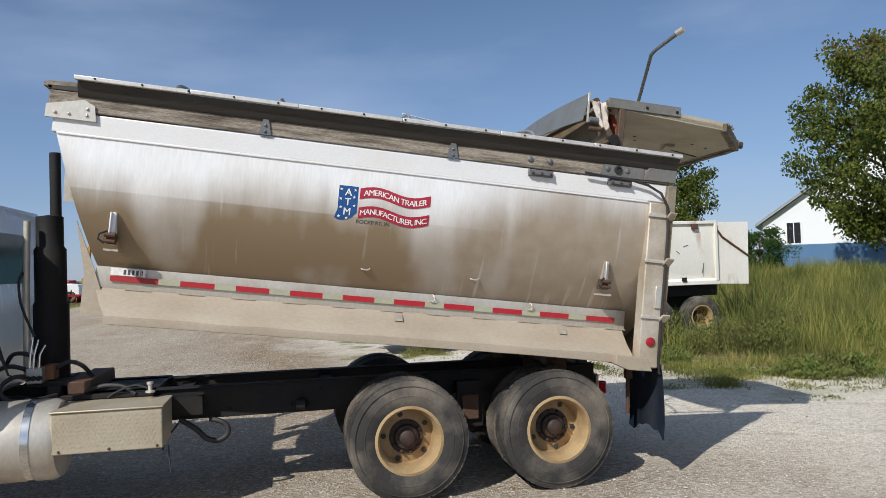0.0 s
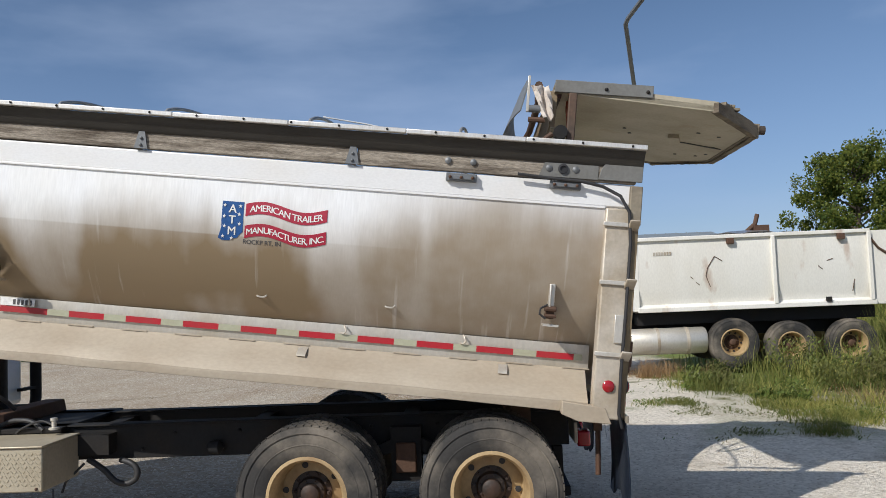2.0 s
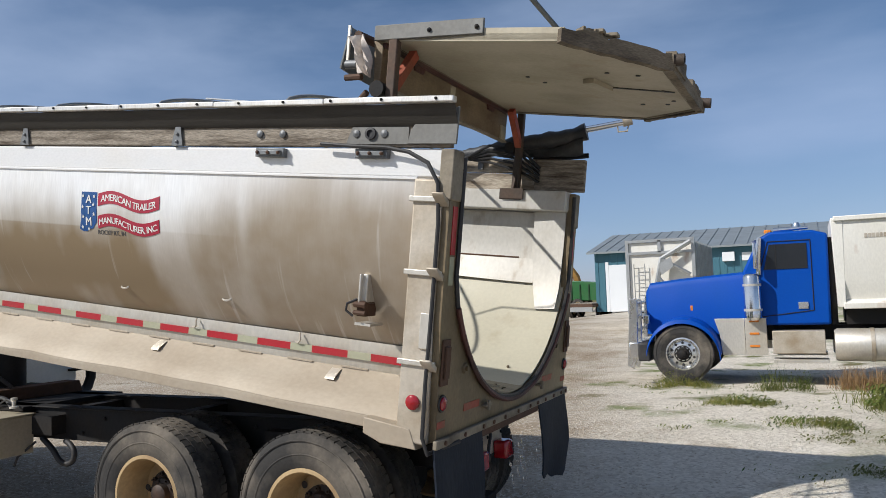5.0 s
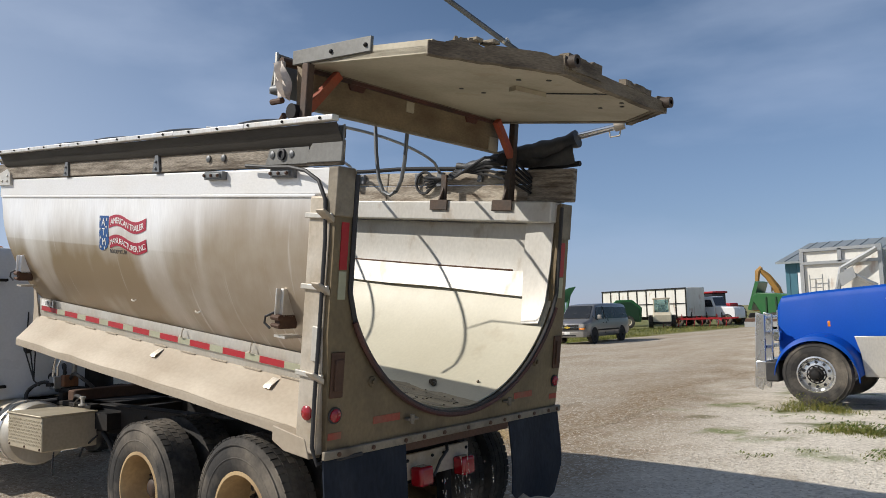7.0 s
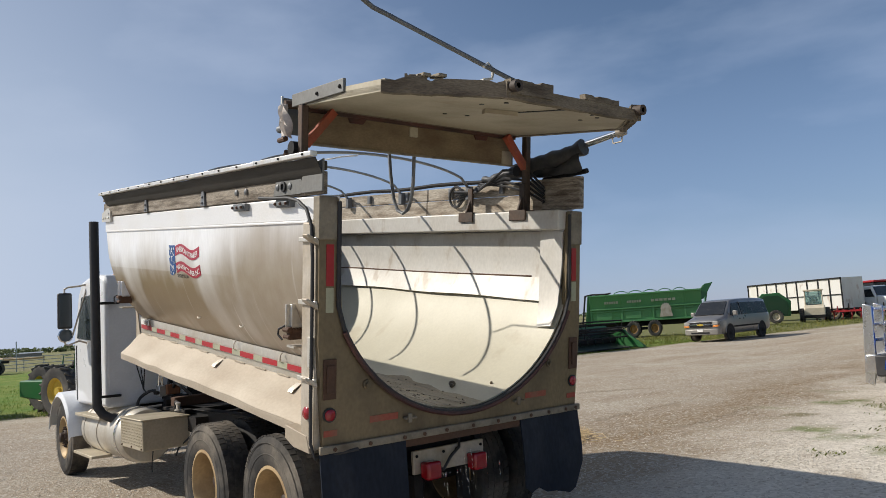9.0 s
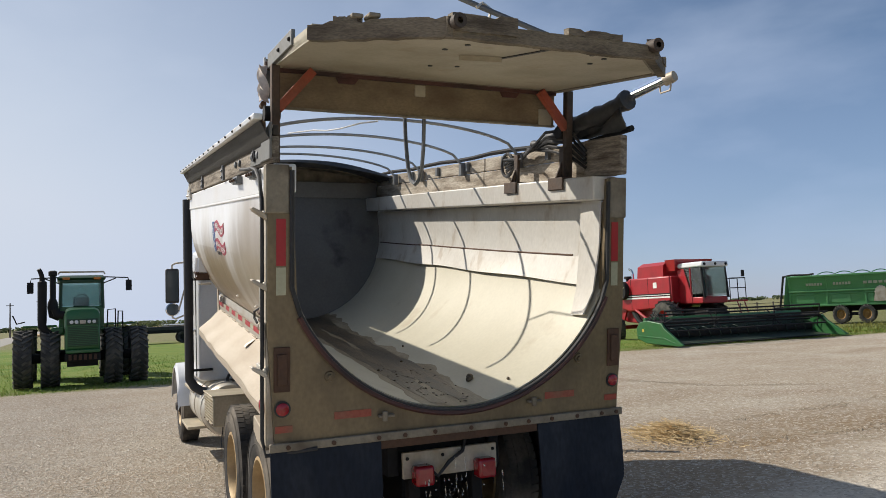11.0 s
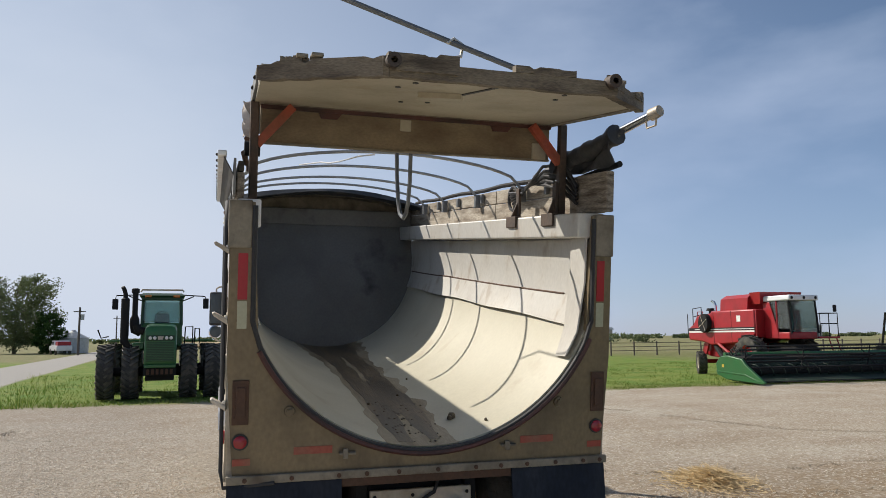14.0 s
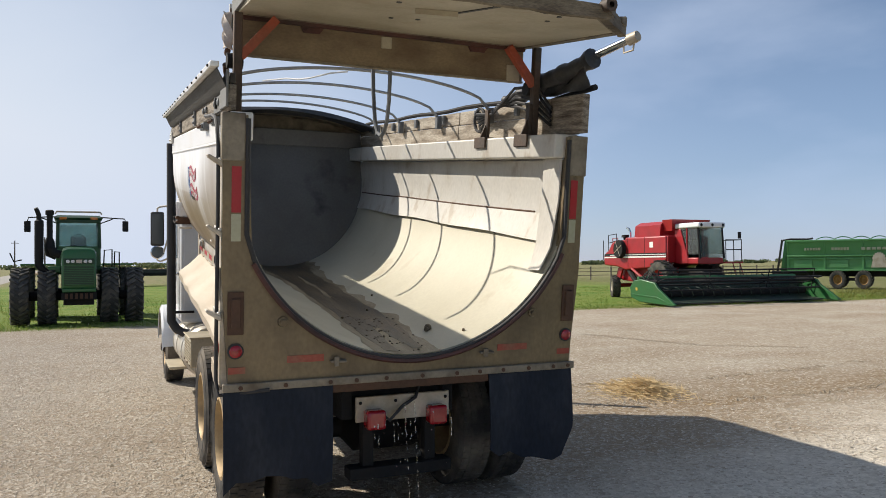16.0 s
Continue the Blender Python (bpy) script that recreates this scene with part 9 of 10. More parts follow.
def tree(name, label, at, height, spread, n_leaf, leaf, seed, mat_leaf, low=0.18, tint=None, lean=0.0, taper=0.75):
    """A trunk with limbs and a crown of small leaves gathered round the limb ends."""
    random.seed(seed)
    t = thing(name, label, "tree", at)
    g = Geo()
    g.tube([(0, 0, -0.1), (0.05, 0.03, height * 0.2), (0.1, -0.05, height * 0.5), (0.05, 0.05, height * 0.85)], [height * 0.024, height * 0.02, height * 0.012, 0.03], 10)
    tips = []
    for i in range(46):
        u = low + (0.98 - low) * (i + random.random()) / 46
        a = i * 2.4 + random.uniform(-0.4, 0.4)
        w = spread * (math.sin(math.pi * min(1.0, (1.02 - u) / (1.02 - low) * 0.9 + 0.05)) ** taper) * random.uniform(0.65, 1.1)
        z0 = height * max(0.1, u - 0.14)
        tip = Vector((w * math.cos(a), w * math.sin(a), height * u + random.uniform(-0.3, 0.3)))
        mid = Vector((tip.x * 0.5, tip.y * 0.5, (z0 + tip.z) / 2 + 0.15))
        g.tube([(0, 0, z0), mid, tip], [height * 0.007, height * 0.004, 0.012], 5)
        for f_ in (1.0, 0.75, 0.5):
            c = Vector((0, 0, z0)).lerp(mid, f_ * 2) if f_ < 0.5 else mid.lerp(tip, (f_ - 0.5) * 2)
            tips.append((c, spread * random.uniform(0.12, 0.26)))
    part("trunk", g, M_BARK, t)
    v, f = [], []
    v2, f2 = [], []
    for k in range(n_leaf):
        c, r = tips[random.randrange(len(tips))]
        d = Vector((random.gauss(0, 1), random.gauss(0, 1), random.gauss(0, 0.8)))
        p = c + d.normalized() * r * random.random() ** 0.5
        s = leaf * random.uniform(0.6, 1.3)
        ax = Vector((random.gauss(0, 1), random.gauss(0, 1), random.gauss(0, 0.5))).normalized()
        bx = ax.orthogonal().normalized()
        bx = (Matrix.Rotation(random.uniform(0, 6.28), 3, ax) @ bx)
        up = ax.cross(bx)
        V, F = (v2, f2) if tint and p.z > height * 0.86 and random.random() < 0.45 else (v, f)
        i0 = len(V)
        V += [p - bx * s * 0.5, p + up * s * 0.32, p + bx * s * 0.5, p - up * s * 0.32]
        F.append((i0, i0 + 1, i0 + 2, i0 + 3))
    for V, F, mt in ((v, f, mat_leaf), (v2, f2, tint)):
        if V:
            me = bpy.data.meshes.new("crown")
            me.from_pydata([tuple(q) for q in V], [], F)
            me.materials.append(mt)
            o = new("crown", me)
            o.parent = t
            o["kind"] = "stuff"
    return t


tree("maple_tree", "tall leafy maple tree with tinged top leaves", (29.8, 30.0, 0.9), 13.8, 5.0, 40000, 0.22, 5, M_LEAF, 0.16, M_LEAF3, taper=0.6)
tree("maple_tree", "full rounded green tree behind the parked truck", (23.9, 45.0, 1.0), 10.0, 4.0, 32000, 0.2, 9, M_LEAF, 0.12, taper=0.9)
tree("bush", "dense dark green bush by the house", (26.9, 38.0, 0.75), 3.1, 2.0, 12000, 0.13, 14, M_LEAF2, 0.05, taper=0.5)
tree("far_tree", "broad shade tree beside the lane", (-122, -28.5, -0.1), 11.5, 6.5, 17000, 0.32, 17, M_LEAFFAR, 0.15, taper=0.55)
tree("far_tree", "small dark cedar beside the lane", (-118, -23.2, -0.1), 6.0, 2.6, 7000, 0.28, 19, M_LEAF2, 0.05, taper=0.7)


def house():
    t = thing("white_house", "white gabled house with blue siding skirt", "house", (32.1, 45.0, 1.35), -37)
    W_, D_ = 17.0, 10.0
    wall = part("gable_wall", Geo().prism([(0, 0), (0, 3.3), (W_ / 2, 9.3), (W_, 3.3), (W_, 0)], "y", 0, 0.2), M_SIDING, t)
    part("side_wall", Geo().box(0, 0.2, 0.2, D_, 0, 3.3), M_SIDING, t)
    part("side_wall", Geo().box(W_ - 0.2, W_, 0.2, D_, 0, 3.3), M_SIDING, t)
    part("back_wall", Geo().prism([(0, 0), (0, 3.3), (W_ / 2, 9.3), (W_, 3.3), (W_, 0)], "y", D_, D_ + 0.2), M_SIDING, t)
    for i in range(42):
        x = 0.2 + 0.4 * i
        top = 3.3 + (x if x < W_ / 2 else W_ - x) / (W_ / 2) * 6.0 - 0.15
        part("batten", Geo().box(x - 0.02, x + 0.02, -0.03, 0.0, 1.62, top), M_SIDING, wall)
    part("blue_skirt", Geo().box(0.0, W_ + 0.02, -0.06, -0.0, -0.2, 1.6), M_BLUEBAND, t, "blue steel skirt siding")
    for sg in (-1, 1):
        n_ = W_ / 2
        e = -0.5 if sg < 0 else W_ + 0.5
        part("roof", Geo().prism([(e, 3.02), (n_, 9.32), (n_, 9.56), (e, 3.24)], "y", -0.5, D_ + 0.6), M_ROOF, t, "pale metal roof")
    win = part("window", Geo().box(1.6, 2.66, -0.05, 0.05, 1.62, 3.35), M_SIDING, t)
    for x in (1.67, 2.16):
        part("pane", Geo().box(x, x + 0.43, -0.07, -0.052, 1.72, 3.25), M_DARKGLASS, win)


house()


def shed():
    t = thing("teal_workshop", "long teal steel workshop with grey metal roof", "building", (-10.75, 45.0, 0.4))
    L, D_ = 27.0, 14.0
    front = part("front_wall", Geo().box(0, 9.85, 0, 0.25, 0, 3.9), M_TEAL, t, "ribbed teal steel wall")
    part("front_wall", Geo().box(12.65, L, 0, 0.25, 0, 3.9), M_TEAL, t)
    part("front_wall", Geo().box(9.85, 12.65, 0, 0.25, 3.45, 3.9), M_TEAL, t)
    part("side_wall", Geo().prism([(0.25, 0), (0.25, 3.9), (D_ / 2, 5.3), (D_, 3.9), (D_, 0)], "x", 0, 0.25), M_TEAL, t)
    part("side_wall", Geo().prism([(0.25, 0), (0.25, 3.9), (D_ / 2, 5.3), (D_, 3.9), (D_, 0)], "x", L - 0.25, L), M_TEAL, t)
    part("back_wall", Geo().box(0.25, L - 0.25, D_ - 0.25, D_, 0, 3.9), M_TEAL, t)
    for a, b_ in (((-0.5, 3.75), (D_ / 2, 5.3)), ((D_ + 0.5, 3.75), (D_ / 2, 5.3))):
        part("roof", Geo().prism([a, b_, (b_[0], b_[1] + 0.12), (a[0], a[1] + 0.12)], "x", -0.4, L + 0.4), M_ROOF, t)
    for i in range(65):
        x = 0.2 + 0.415 * i
        if 9.8 < x < 12.7:
            continue
        part("wall_rib", Geo().box(x - 0.03, x + 0.03, -0.03, 0.0, 0.05, 3.85), M_TEAL, front)
    for i in range(35):
        x = 0.1 + 0.77 * i
        part("roof_rib", Geo().prism([(-0.5, 3.87), (D_ / 2, 5.42), (D_ / 2, 5.46), (-0.5, 3.91)], "x", x - 0.03, x + 0.03), M_ROOF, front)
    part("white_door", Geo().box(0.9, 3.8, -0.05, 0.0, 0.0, 3.0), M_SIDING, t, "white overhead door", bevel=0.01)
    part("door_trim", Geo().box(0.7, 0.9, -0.06, 0.0, 0.0, 3.2), M_SIDING, t)
    for x, w, h in ((7.9, 0.7, 0.55), (9.0, 0.55, 0.5)):
        part("wall_unit", Geo().box(x, x + w, -0.3 if w > 0.6 else -0.05, 0.0, 2.9, 2.9 + h), M_SIDING, t, bevel=0.01)
    # Added near-black sheet that gives the open doorway its unlit depth.
    part("doorway_shade_sheet", Geo().box(9.0, 13.5, 5.0, 5.2, 0, 3.8), M_STEEL_DARK, t)


shed()


def far_things():
    for x0, y0, x1, y1, h, mt in ((-150, 60, -148, 100, 4.0, M_BEIGE), (-150, 110, -146, 160, 5.0, M_BEIGE), (-210, 88, -204, 130, 6.0, M_GREYVAN), (-160, 8, -157, 40, 0.9, M_GREYVAN)):
        t = thing("far_shed", "low flat-roofed farm shed on the horizon", "building", (x0 * 1.6, y0 * 1.6, 0))
        part("wall", Geo().box(0, x1 - x0, 0, y1 - y0, 0, h), mt, t)
        part("roof", Geo().prism([(-0.4, h), ((x1 - x0) / 2, h + min(0.8, 0.4 * h)), (x1 - x0 + 0.4, h)], "y", -0.5, y1 - y0 + 0.5), M_ROOF, t)
    t = thing("grain_bin", "ribbed galvanised grain bin with conical roof", "grain bin", (-120, -20.2, 0))
    part("shell", Geo().lathe([(2.1, 0), (2.1, 2.2), (2.08, 2.22)], (0, 0, 0), "z", 28), M_GALV, t)
    part("roof", Geo().lathe([(2.2, 2.18), (0.35, 3.2), (0.3, 3.35), (0, 3.4)], (0, 0, 0), "z", 28), M_GALV, t)
    t = thing("pickup_truck", "white pickup truck parked near the bin", "truck", (-108, -19.8, 0), 20)
    part("body", Geo().prism([(-2.6, 0.5), (-2.6, 1.15), (-1.2, 1.2), (-0.6, 1.85), (0.7, 1.85), (0.8, 1.2), (2.6, 1.2), (2.6, 0.5)], "y", -0.95, 0.95), M_WHITEPAINT, t, bevel=0.08)
    part("cargo", Geo().box(0.9, 2.5, -0.8, 0.8, 1.2, 1.7), M_REDPAINT, t, bevel=0.05)
    kit = wheel_meshes(0.38, 0.25, M_STEEL_DARK, M_DARK, False, 8, False)
    for x in (-1.7, 1.6):
        for y in (-0.85, 0.85):
            put_wheel(kit, t, pose(x, y, 0.38, 0, 0, 0 if y < 0 else 180))
    part("side_glass", Geo().box(-0.55, 0.6, -0.96, 0.96, 1.3, 1.75), M_DARKGLASS, t)
    first = None
    for x, y, h in ((-100, -16.4, 6.0), (-150, -13, 7), (-190, -11, 7), (-170, -20, 7), (-150, 60, 7.5), (-140, 78, 7.0), (-220, 52, 8)):
        t = thing("utility_pole", "weathered wooden utility pole", "pole", (x, y, 0), 0, "poles along the lane")
        part("pole", Geo().tube([(0, 0, 0), (0, 0, h)], [0.16, 0.11], 8), M_POLE, t)
        part("cross_arm", Geo().box(-0.06, 0.06, -0.7, 0.7, h - 0.6, h - 0.48), M_POLE, t)
        if x == -100:
            part("transformer", Geo().lathe([(0, h - 1.6), (0.22, h - 1.6), (0.22, h - 0.9), (0, h - 0.9)], (0.1, 0.35, 0), "z", 12), M_GALV, t)
    t = thing("yard_lamp", "tall yard light on a steel pole", "lamp", (-70, 6.8, 0))
    part("pole", Geo().tube([(0, 0, 0), (0, 0, 4.1)], [0.12, 0.09], 8), M_POLE, t)
    part("lamp_arm", Geo().tube([(0, 0, 3.85), (0, -0.35, 4.0), (0, -0.55, 3.95)], 0.035, 6), M_GALV, t)
    part("lamp_head", Geo().lathe([(0.0, 3.95), (0.10, 3.92), (0.17, 3.80), (0, 3.78)], (0, -0.68, 0), "z", 12), M_GALV, t)
    t = thing("fence_post", "thin steel post at the far fence", "post", (-70, 9.2, 0))
    part("pole", Geo().tube([(0, 0, 0), (0, 0, 2.6)], 0.05, 6), M_GALV, t)
    # loaded semi-trailer on the far lane
    t = thing("loaded_trailer", "long flatbed semi-trailer loaded with black pipe on the far lane", "trailer", (-66, 0, 0))
    part("deck", Geo().box(-1.2, 1.2, -1.0, 7.9, 0.86, 1.06), M_STEEL_DARK, t, bevel=0.01)
    part("load", Geo().box(-1.1, 1.1, -1.0, 4.9, 1.07, 1.42), M_BLACK, t, "black strapped pipe load", bevel=0.05)
    part("headboard", Geo().box(-1.1, 1.1, 5.0, 5.3, 1.07, 1.45), M_STEEL_DARK, t, bevel=0.02)
    for y in (5.4, 6.0, 6.6, 7.2):
        part("stake", Geo().box(1.21, 1.25, y, y + 0.08, 0.8, 1.2), M_GALV, t)
    part("strap_box", Geo().box(0.9, 1.15, 5.6, 7.4, 1.07, 1.2), M_GALV, t, bevel=0.01)
    kit = wheel_meshes(0.5, 0.28, M_STEEL_DARK, M_DARK, False, 8, False)
    for y in (4.6, 5.75, 7.1):
        put_wheel(kit, t, pose(1.15, y, 0.48, 0, 0, 90))
        put_wheel(kit, t, pose(-1.15, y, 0.48, 0, 0, -90))
    # cattle panels beyond
    t = thing("cattle_panel", "grey tubular cattle panel fence across the far lot", "fence", (-72, 8.5, 0))
    for k in range(7):
        part("post", Geo().tube([(0, 1.6 * k, 0), (0, 1.6 * k, 1.25)], 0.04, 6), M_GALV, t)
    for z in (0.3, 0.6, 0.9, 1.2):
        part("rail", Geo().tube([(0, 0, z), (0, 9.6, z)], 0.03, 6), M_GALV, t)
    # pasture fence
    posts = thing("pasture_fence", "weathered post and rail pasture fence", "fence", (-58, 30, 0))
    for i in range(34):
        part("post", Geo().box(-0.05, 0.05, 2.4 * i - 0.05, 2.4 * i + 0.05, 0, 1.3), M_POLE, posts)
    for z in (0.45, 0.8, 1.15):
        part("rail", Geo().box(-0.03, 0.03, 0, 80, z - 0.025, z + 0.025), M_POLE, posts)
    # hedge and field line at the horizon
    random.seed(31)
    v, f = [], []

    def puff(x, y, h, n_, s):
        for _ in range(n_):
            p = Vector((x + random.gauss(0, h * 0.5), y + random.gauss(0, h * 0.9), random.random() ** 0.8 * h))
            ax = Vector((random.gauss(0, 1), random.gauss(0, 1), random.gauss(0, 0.5))).normalized()
            bx = ax.orthogonal().normalized() * s
            up = ax.cross(bx).normalized() * s * 0.7
            i0 = len(v)
            v.extend([tuple(p - bx), tuple(p + up), tuple(p + bx), tuple(p - up)])
            f.append((i0, i0 + 1, i0 + 2, i0 + 3))

    for x, y, h in ((-185, 100, 2.2), (-190, 107, 2.6), (-180, 112, 2.0), (-200, 60, 2.5), (-205, 66, 3), (-230, 30, 2.5), (-240, 10, 2.5)):
        puff(x, y, h, 260, 0.35)
    for i in range(130):
        puff(-420 + random.uniform(-20, 20), -200 + i * 6.5, random.uniform(1.6, 3.0), 70, 0.9)
    for i in range(60):
        puff(30 + 7 * i, 330 + random.uniform(-20, 20), random.uniform(4, 9), 30, 1.8)
    for i in range(40):
        puff(150 + random.uniform(-9, 9), 20 + 8 * i, random.uniform(3, 6), 40, 1.2)
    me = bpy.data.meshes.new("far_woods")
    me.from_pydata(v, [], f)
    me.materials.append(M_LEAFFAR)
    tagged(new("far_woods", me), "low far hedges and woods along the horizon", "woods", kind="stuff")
    g = Geo()
    g.box(-330, -150, -160, -9.5 - 12, -0.02, 0.35)
    tagged(part("crop_field", Geo().box(-420, -170, -18.0, 30, -0.02, 0.3), M_STRAW), "ripe tan crop strip in the distance", "field", kind="stuff")


far_things()

# ---- grass, weeds, straw and loose stone ----
def blades(name, label, category, places, mat_, seed):
    """places: rows of (x, y, height, blades, spread, width)"""
    random.seed(seed)
    v, f = [], []
    for x, y, h, n_, sp, w in places:
        for _ in range(n_):
            px, py = x + random.gauss(0, sp), y + random.gauss(0, sp)
            a = random.uniform(0, 6.28)
            hh = h * random.uniform(0.45, 1.1)
            lean = 0.28 if hh > 0.3 else 0.6
            lx, ly = random.gauss(0, lean) * hh, random.gauss(0, lean) * hh
            wx, wy = math.cos(a) * w, math.sin(a) * w
            z = ground_z(px, py) - 0.02
            i0 = len(v)
            v.extend([(px - wx, py - wy, z), (px + wx, py + wy, z), (px + lx * 0.45 + wx * 0.7, py + ly * 0.45 + wy * 0.7, z + hh * 0.6), (px + lx * 0.45 - wx * 0.7, py + ly * 0.45 - wy * 0.7, z + hh * 0.6), (px + lx, py + ly, z + hh)])
            f.extend([(i0, i0 + 1, i0 + 2, i0 + 3), (i0 + 3, i0 + 2, i0 + 4)])
    me = bpy.data.meshes.new(name)
    me.from_pydata(v, [], f)
    me.materials.append(mat_)
    return tagged(new(name, me), label, category, kind="stuff")


random.seed(41)
tall, low_ = [], []
for _ in range(8600):
    x, y = random.uniform(2.5, 26), random.uniform(4.0, 30)
    edge_ = noise.noise((x * 0.35, y * 0.35, 2.0))
    front = 7.0 - 1.42 * min(max(x - 3.2, 0.0), 2.2) - 0.03 * (x - 3) + 1.5 * edge_
    if y < front or (10.3 < y < 13.0 and 2 < x < 7.9) or (x < 3.6 and y > 9.0 + edge_):
        continue
    tuft_ = noise.noise((x * 0.9, y * 0.9, 6.0))
    if y < front + 4 and tuft_ < -0.28:
        continue
    h = min(0.95, 0.10 + 0.17 * (y - front)) * (1 + 0.8 * edge_ + 0.9 * tuft_)
    if y > 13.2 and x < 9:
        continue
    h *= 0.6 if x < 6.5 else 1.0
    tall.append((x, y, max(h, 0.15), 16 if y < 14 else 9, 0.22, 0.007 if y < 14 else 0.014))
# clumps and mats of grass on the gravel in front of the parked truck
MATS = [(1.5, 10.2, 0.75, 0.25, 0.55), (0.95, 7.9, 0.65, 0.25, 0.15), (2.0, 6.45, 0.7, 0.28, 0.13), (3.2, 8.3, 0.7, 0.7, 0.34), (3.4, 9.9, 0.6, 0.4, 0.5), (-0.4, 10.6, 0.6, 0.3, 0.32), (-0.2, 9.6, 0.4, 0.15, 0.07), (0.28, 6.0, 0.22, 0.1, 0.03), (0.67, 6.4, 0.12, 0.08, 0.03), (1.6, 4.1, 0.28, 0.15, 0.06), (2.35, 4.4, 0.3, 0.2, 0.07), (2.4, 5.7, 0.5, 0.2, 0.09), (4.0, 5.3, 0.9, 0.35, 0.2), (5.6, 5.0, 1.0, 0.4, 0.22), (7.0, 5.3, 1.2, 0.5, 0.25), (5.0, 3.6, 0.8, 0.22, 0.06), (4.1, 3.0, 0.4, 0.16, 0.05), (3.4, 2.0, 0.3, 0.12, 0.03), (6.4, 3.7, 0.9, 0.25, 0.07), (3.3, 4.3, 0.35, 0.2, 0.22)]
for cx, cy, rx, ry, h in MATS:
    for _ in range(int(170 * rx * (ry + 0.15) / 0.3)):
        u, w = random.gauss(0, 0.62), random.gauss(0, 0.75)
        if noise.noise(((cx + u * rx) * 2.2, (cy + w * ry) * 2.2, 9.0)) < -0.02:
            continue
        fall = math.exp(-(u * u + w * w))
        tall.append((cx + u * rx, cy + w * ry, max(0.03, h * fall * random.uniform(0.6, 1.2)), 12, 0.07, 0.0045))
# low thin grass creeping out over the gravel, and a few stands of broad-bladed reed
for _ in range(5200):
    x, y = random.uniform(3.2, 13), random.uniform(1.8, 6.6)
    if noise.noise((x * 0.7, y * 1.1, 4.0)) + 0.5 * noise.noise((x * 2.3, y * 2.3, 4.5)) < 0.52 - 0.14 * (y - 1.8) - 0.03 * (x - 4):
        continue
    tall.append((x, y, random.uniform(0.03, 0.08) + 0.02 * (y - 1.8), 12, 0.08, 0.006))
for cx, cy in ((9.0, 12.6), (9.6, 12.2), (8.6, 11.4), (10.4, 12.9), (11.6, 13.5), (8.3, 9.9)):
    for _ in range(16):
        tall.append((cx + random.gauss(0, 0.28), cy + random.gauss(0, 0.28), random.uniform(0.9, 1.5), 7, 0.05, 0.02))
blades("tall_weeds", "tall ragged green and straw-coloured weeds", "weeds", tall, M_GRASS, 43)
for _ in range(5200):
    x = -19.0 - random.random() ** 2 * 22
    y = random.uniform(-16, 44)
    if abs(y - 0.057 * (x + 32) + 10.8) < 2.5:
        continue
    low_.append((x, y, random.uniform(0.05, 0.13) * (2.6 if -9 < y < -3 and noise.noise((x * 0.4, y * 0.4, 5.0)) > 0.05 else 1.0), 8, 0.25, 0.012))
dry_ = [q for q in low_ if q[1] > 34]
low_ = [q for q in low_ if q[1] <= 34]
for _ in range(500):
    x, y = random.uniform(-26, -19), random.uniform(30, 60)
    dry_.append((x, y, random.uniform(0.1, 0.35), 10, 0.25, 0.012))
dead = [(2.6 + random.gauss(0, 0.28), 10.5 + random.gauss(0, 0.12), random.uniform(0.25, 0.5), 12, 0.06, 0.004) for _ in range(60)]
dead += [(random.uniform(5, 9), random.uniform(5.4, 8.0), random.uniform(0.1, 0.35), 8, 0.12, 0.005) for _ in range(130)]
blades("dead_weeds", "brown dried weed stalks among the green", "weeds", dead, M_DEADWEED, 49)
blades("dry_grass", "dry tan and green grass along the machinery row", "grass", dry_, M_GRASS, 48)
blades("lawn", "mown green lawn beyond the yard", "grass", low_, M_LAWN, 47)
random.seed(51)
v, f = [], []
for _ in range(2200):
    r, a = abs(random.gauss(0, 0.24)), random.uniform(0, 6.28)
    x, y = -3.6 + r * math.cos(a) * 1.5, 5.8 + r * math.sin(a) * 1.1
    z = random.uniform(0.0, 0.18) * math.exp(-r * r * 9)
    b_ = random.uniform(0, 6.28)
    L_ = random.uniform(0.08, 0.22)
    dx, dy, dz = math.cos(b_) * L_, math.sin(b_) * L_, random.uniform(-0.02, 0.06)
    w = 0.004
    i0 = len(v)
    v += [(x, y - w, z), (x, y + w, z + w), (x + dx, y + dy + w, z + dz + w), (x + dx, y + dy - w, z + dz)]
    f.append((i0, i0 + 1, i0 + 2, i0 + 3))
me = bpy.data.meshes.new("straw_heap")
me.from_pydata(v, [], f)
me.materials.append(M_STRAW)
tagged(new("straw_heap", me), "small scattered heap of yellow straw", "straw", kind="stuff")
random.seed(61)
v, f = [], []
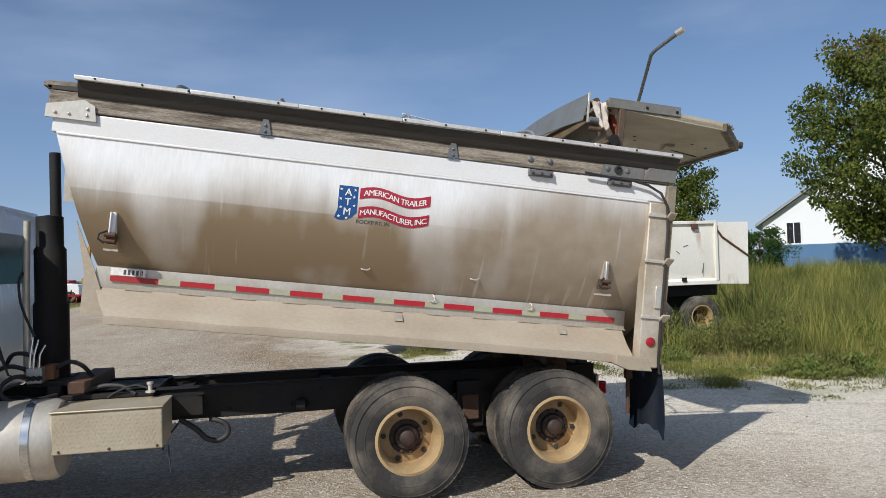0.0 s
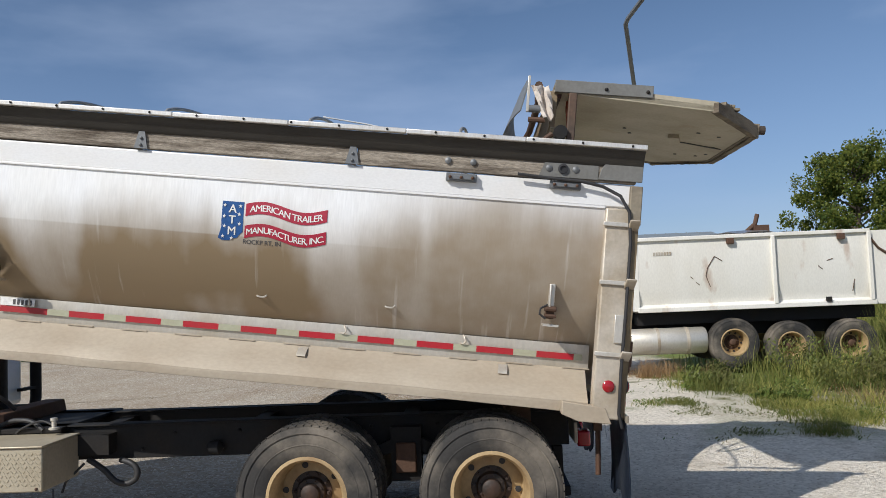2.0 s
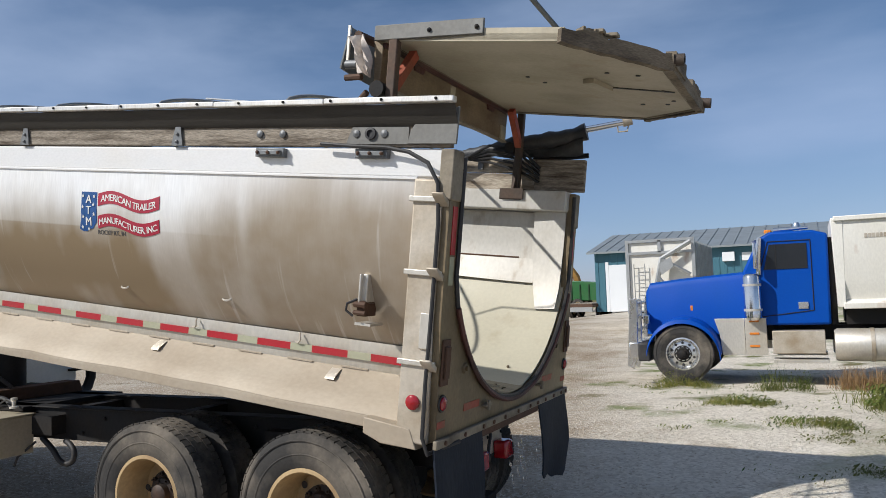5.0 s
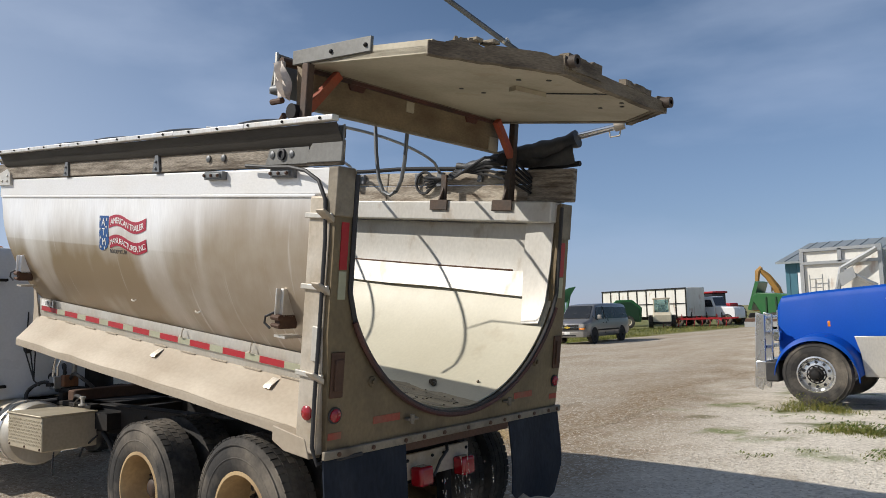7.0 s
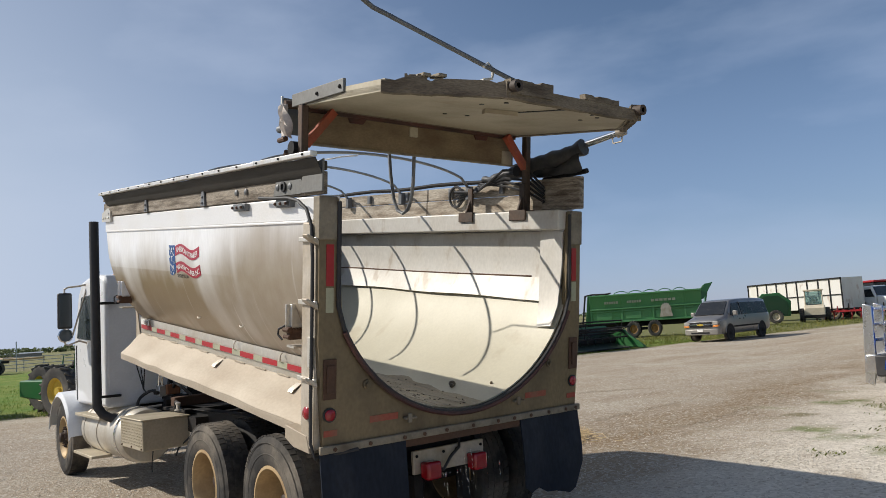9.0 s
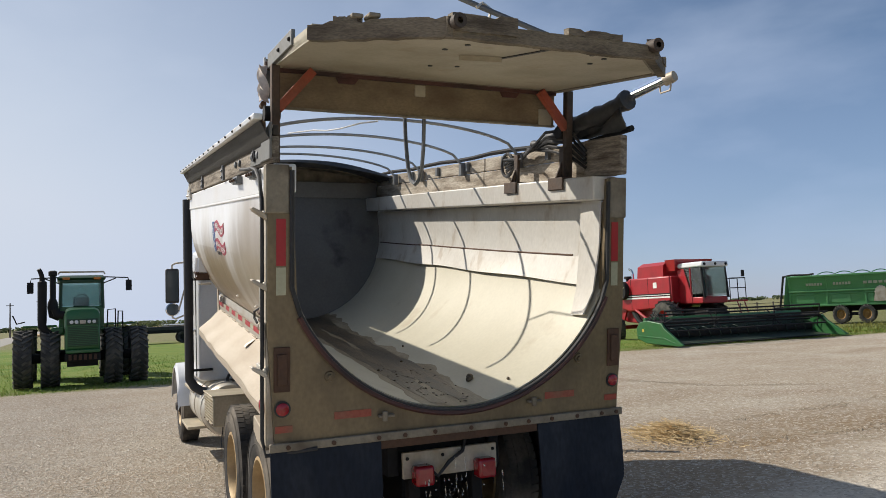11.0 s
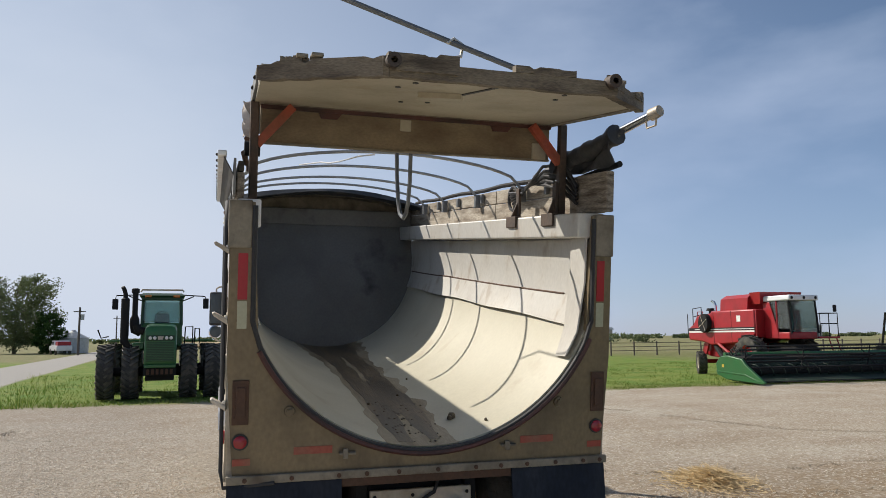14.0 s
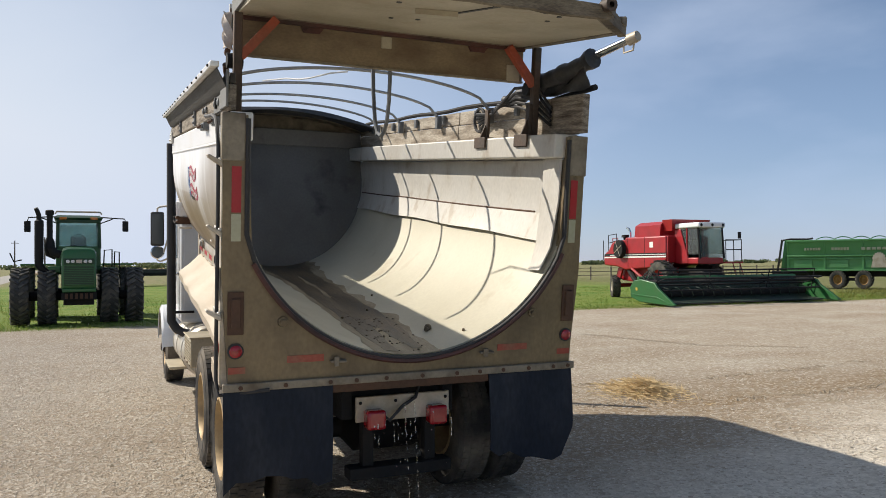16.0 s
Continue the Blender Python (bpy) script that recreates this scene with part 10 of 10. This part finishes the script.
for q in range(80000):
    x, y = (random.gauss(0.5, 6.0), random.gauss(1.0, 5.5)) if q % 3 else (random.gauss(-5.5, 4.5), random.gauss(-5.0, 3.5))
    if x < -19:
        continue
    dist = math.hypot(x - 1, y + 3)
    s = random.uniform(0.005, 0.015) * (1 + (random.random() < 0.04) * 0.7) * (1 + 0.012 * dist)
    z = ground_z(x, y) + s * 0.2
    a = random.uniform(0, 6.28)
    ca, sa = math.cos(a) * s, math.sin(a) * s
    i0 = len(v)
    v += [(x + ca, y + sa, z), (x - sa * 0.8, y + ca * 0.8, z), (x - ca * 0.9, y - sa * 0.9, z), (x + sa * 0.7, y - ca * 0.7, z), (x + ca * 0.2, y + sa * 0.1, z + s * random.uniform(0.25, 0.55))]
    f += [(i0, i0 + 1, i0 + 4), (i0 + 1, i0 + 2, i0 + 4), (i0 + 2, i0 + 3, i0 + 4), (i0 + 3, i0, i0 + 4)]
me = bpy.data.meshes.new("loose_stone")
me.from_pydata(v, [], f)
me.materials.append(M_STONE)
tagged(new("loose_stone", me), "loose pale limestone chips over the yard", "gravel", kind="stuff")


# low leafy weeds among the tall grass, and clods along the ruts
def leafy_weeds():
    random.seed(71)
    v, f = [], []
    for _ in range(2600):
        x, y = random.uniform(2.6, 17), random.uniform(4.2, 14)
        edge_ = noise.noise((x * 0.35, y * 0.35, 2.0))
        front = 6.9 - 1.42 * min(max(x - 3.2, 0.0), 2.2) - 0.03 * (x - 3) + 1.5 * edge_
        if y < front or (10.2 < y < 13.0 and 2 < x < 7.9) or (x < 3.6 and y > 9.0 + edge_):
            continue
        if noise.noise((x * 0.55, y * 0.55, 12.0)) < 0.02 + 0.05 * (y - front):
            continue
        h = min(0.7, 0.10 + 0.13 * (y - front)) * random.uniform(0.6, 1.25)
        for _ in range(105):
            a, r = random.uniform(0, 6.28), random.random() ** 0.6 * (0.10 + 0.35 * h)
            p = Vector((x + r * math.cos(a), y + r * math.sin(a), ground_z(x, y) + random.random() ** 0.7 * h))
            s = random.uniform(0.018, 0.055)
            ax = Vector((random.gauss(0, 1), random.gauss(0, 1), random.gauss(0.6, 0.6))).normalized()
            bx = ax.orthogonal().normalized()
            up = ax.cross(bx)
            i0 = len(v)
            v.extend([tuple(p - bx * s), tuple(p + up * s * 0.35), tuple(p + bx * s), tuple(p - up * s * 0.35)])
            f.append((i0, i0 + 1, i0 + 2, i0 + 3))
    for cx, cy, rx, ry, hh in MATS:
        for _ in range(int(3200 * rx * (ry + 0.1) * min(1.0, hh / 0.13))):
            u, w = random.gauss(0, 0.62), random.gauss(0, 0.75)
            if noise.noise(((cx + u * rx) * 2.2, (cy + w * ry) * 2.2, 9.0)) < -0.02:
                continue
            p = Vector((cx + u * rx, cy + w * ry, ground_z(cx + u * rx, cy + w * ry) + 0.01 + random.random() * hh * 0.9 * math.exp(-(u * u + w * w))))
            s = random.uniform(0.012, 0.032)
            ax = Vector((random.gauss(0, 1), random.gauss(0, 1), random.gauss(0.8, 0.6))).normalized()
            bx = ax.orthogonal().normalized()
            up = ax.cross(bx)
            i0 = len(v)
            v.extend([tuple(p - bx * s), tuple(p + up * s * 0.35), tuple(p + bx * s), tuple(p - up * s * 0.35)])
            f.append((i0, i0 + 1, i0 + 2, i0 + 3))
    me = bpy.data.meshes.new("leafy_weeds")
    me.from_pydata(v, [], f)
    me.materials.append(M_WEEDLEAF)
    tagged(new("leafy_weeds", me), "leafy green weeds growing through the tall grass", "weeds", kind="stuff")


M_WEEDLEAF = leaf_material("weed_leaves", (0.06, 0.11, 0.022), (0.22, 0.25, 0.06), (0.14, 0.125, 0.05), 0.6)
M_CLOD = leaf_material("brown_clods", (0.30, 0.24, 0.17), (0.46, 0.39, 0.30))
leafy_weeds()


def clods():
    random.seed(73)
    v, f = [], []
    runs = [[(-3.3, 4.3), (-2.95, 5.4), (-2.55, 7.2), (-2.5, 8.3), (-2.85, 10.0), (-3.35, 11.9)],
            [(-5.0, 4.0), (-4.6, 5.6), (-4.3, 7.6), (-4.3, 9.6), (-4.7, 11.5)],
            [(-13.0, -4.0), (-9.0, -4.6), (-6.0, -4.4), (-3.0, -3.6)], [(-13.0, -6.1), (-9.0, -6.6), (-6.0, -6.3), (-3.5, -5.6)], [(-16.0, 8.0), (-12, 9.6), (-8, 10.6), (-5.5, 13.5)]]
    for run in runs:
        for (xa, ya), (xb, yb) in zip(run, run[1:]):
            n_ = int(math.hypot(xb - xa, yb - ya) * 60)
            for _ in range(n_):
                u = random.random()
                x, y = xa + (xb - xa) * u + random.gauss(0, 0.09), ya + (yb - ya) * u + random.gauss(0, 0.09)
                if noise.noise((x * 0.9, y * 0.9, 1.0)) < -0.12:
                    continue
                s = random.uniform(0.008, 0.03)
                z = ground_z(x, y) + s * 0.1
                a = random.uniform(0, 6.28)
                ca, sa = math.cos(a) * s, math.sin(a) * s
                i0 = len(v)
                v.extend([(x + ca, y + sa, z), (x - sa * 0.8, y + ca * 0.8, z), (x - ca * 0.9, y - sa * 0.9, z), (x + sa * 0.7, y - ca * 0.7, z), (x + ca * 0.2, y + sa * 0.1, z + s * random.uniform(0.5, 0.9))])
                f.extend([(i0, i0 + 1, i0 + 4), (i0 + 1, i0 + 2, i0 + 4), (i0 + 2, i0 + 3, i0 + 4), (i0 + 3, i0, i0 + 4)])
    me = bpy.data.meshes.new("rut_clods")
    me.from_pydata(v, [], f)
    me.materials.append(M_CLOD)
    tagged(new("rut_clods", me), "brown dirt clods thrown up along tyre ruts", "dirt", kind="stuff")


clods()
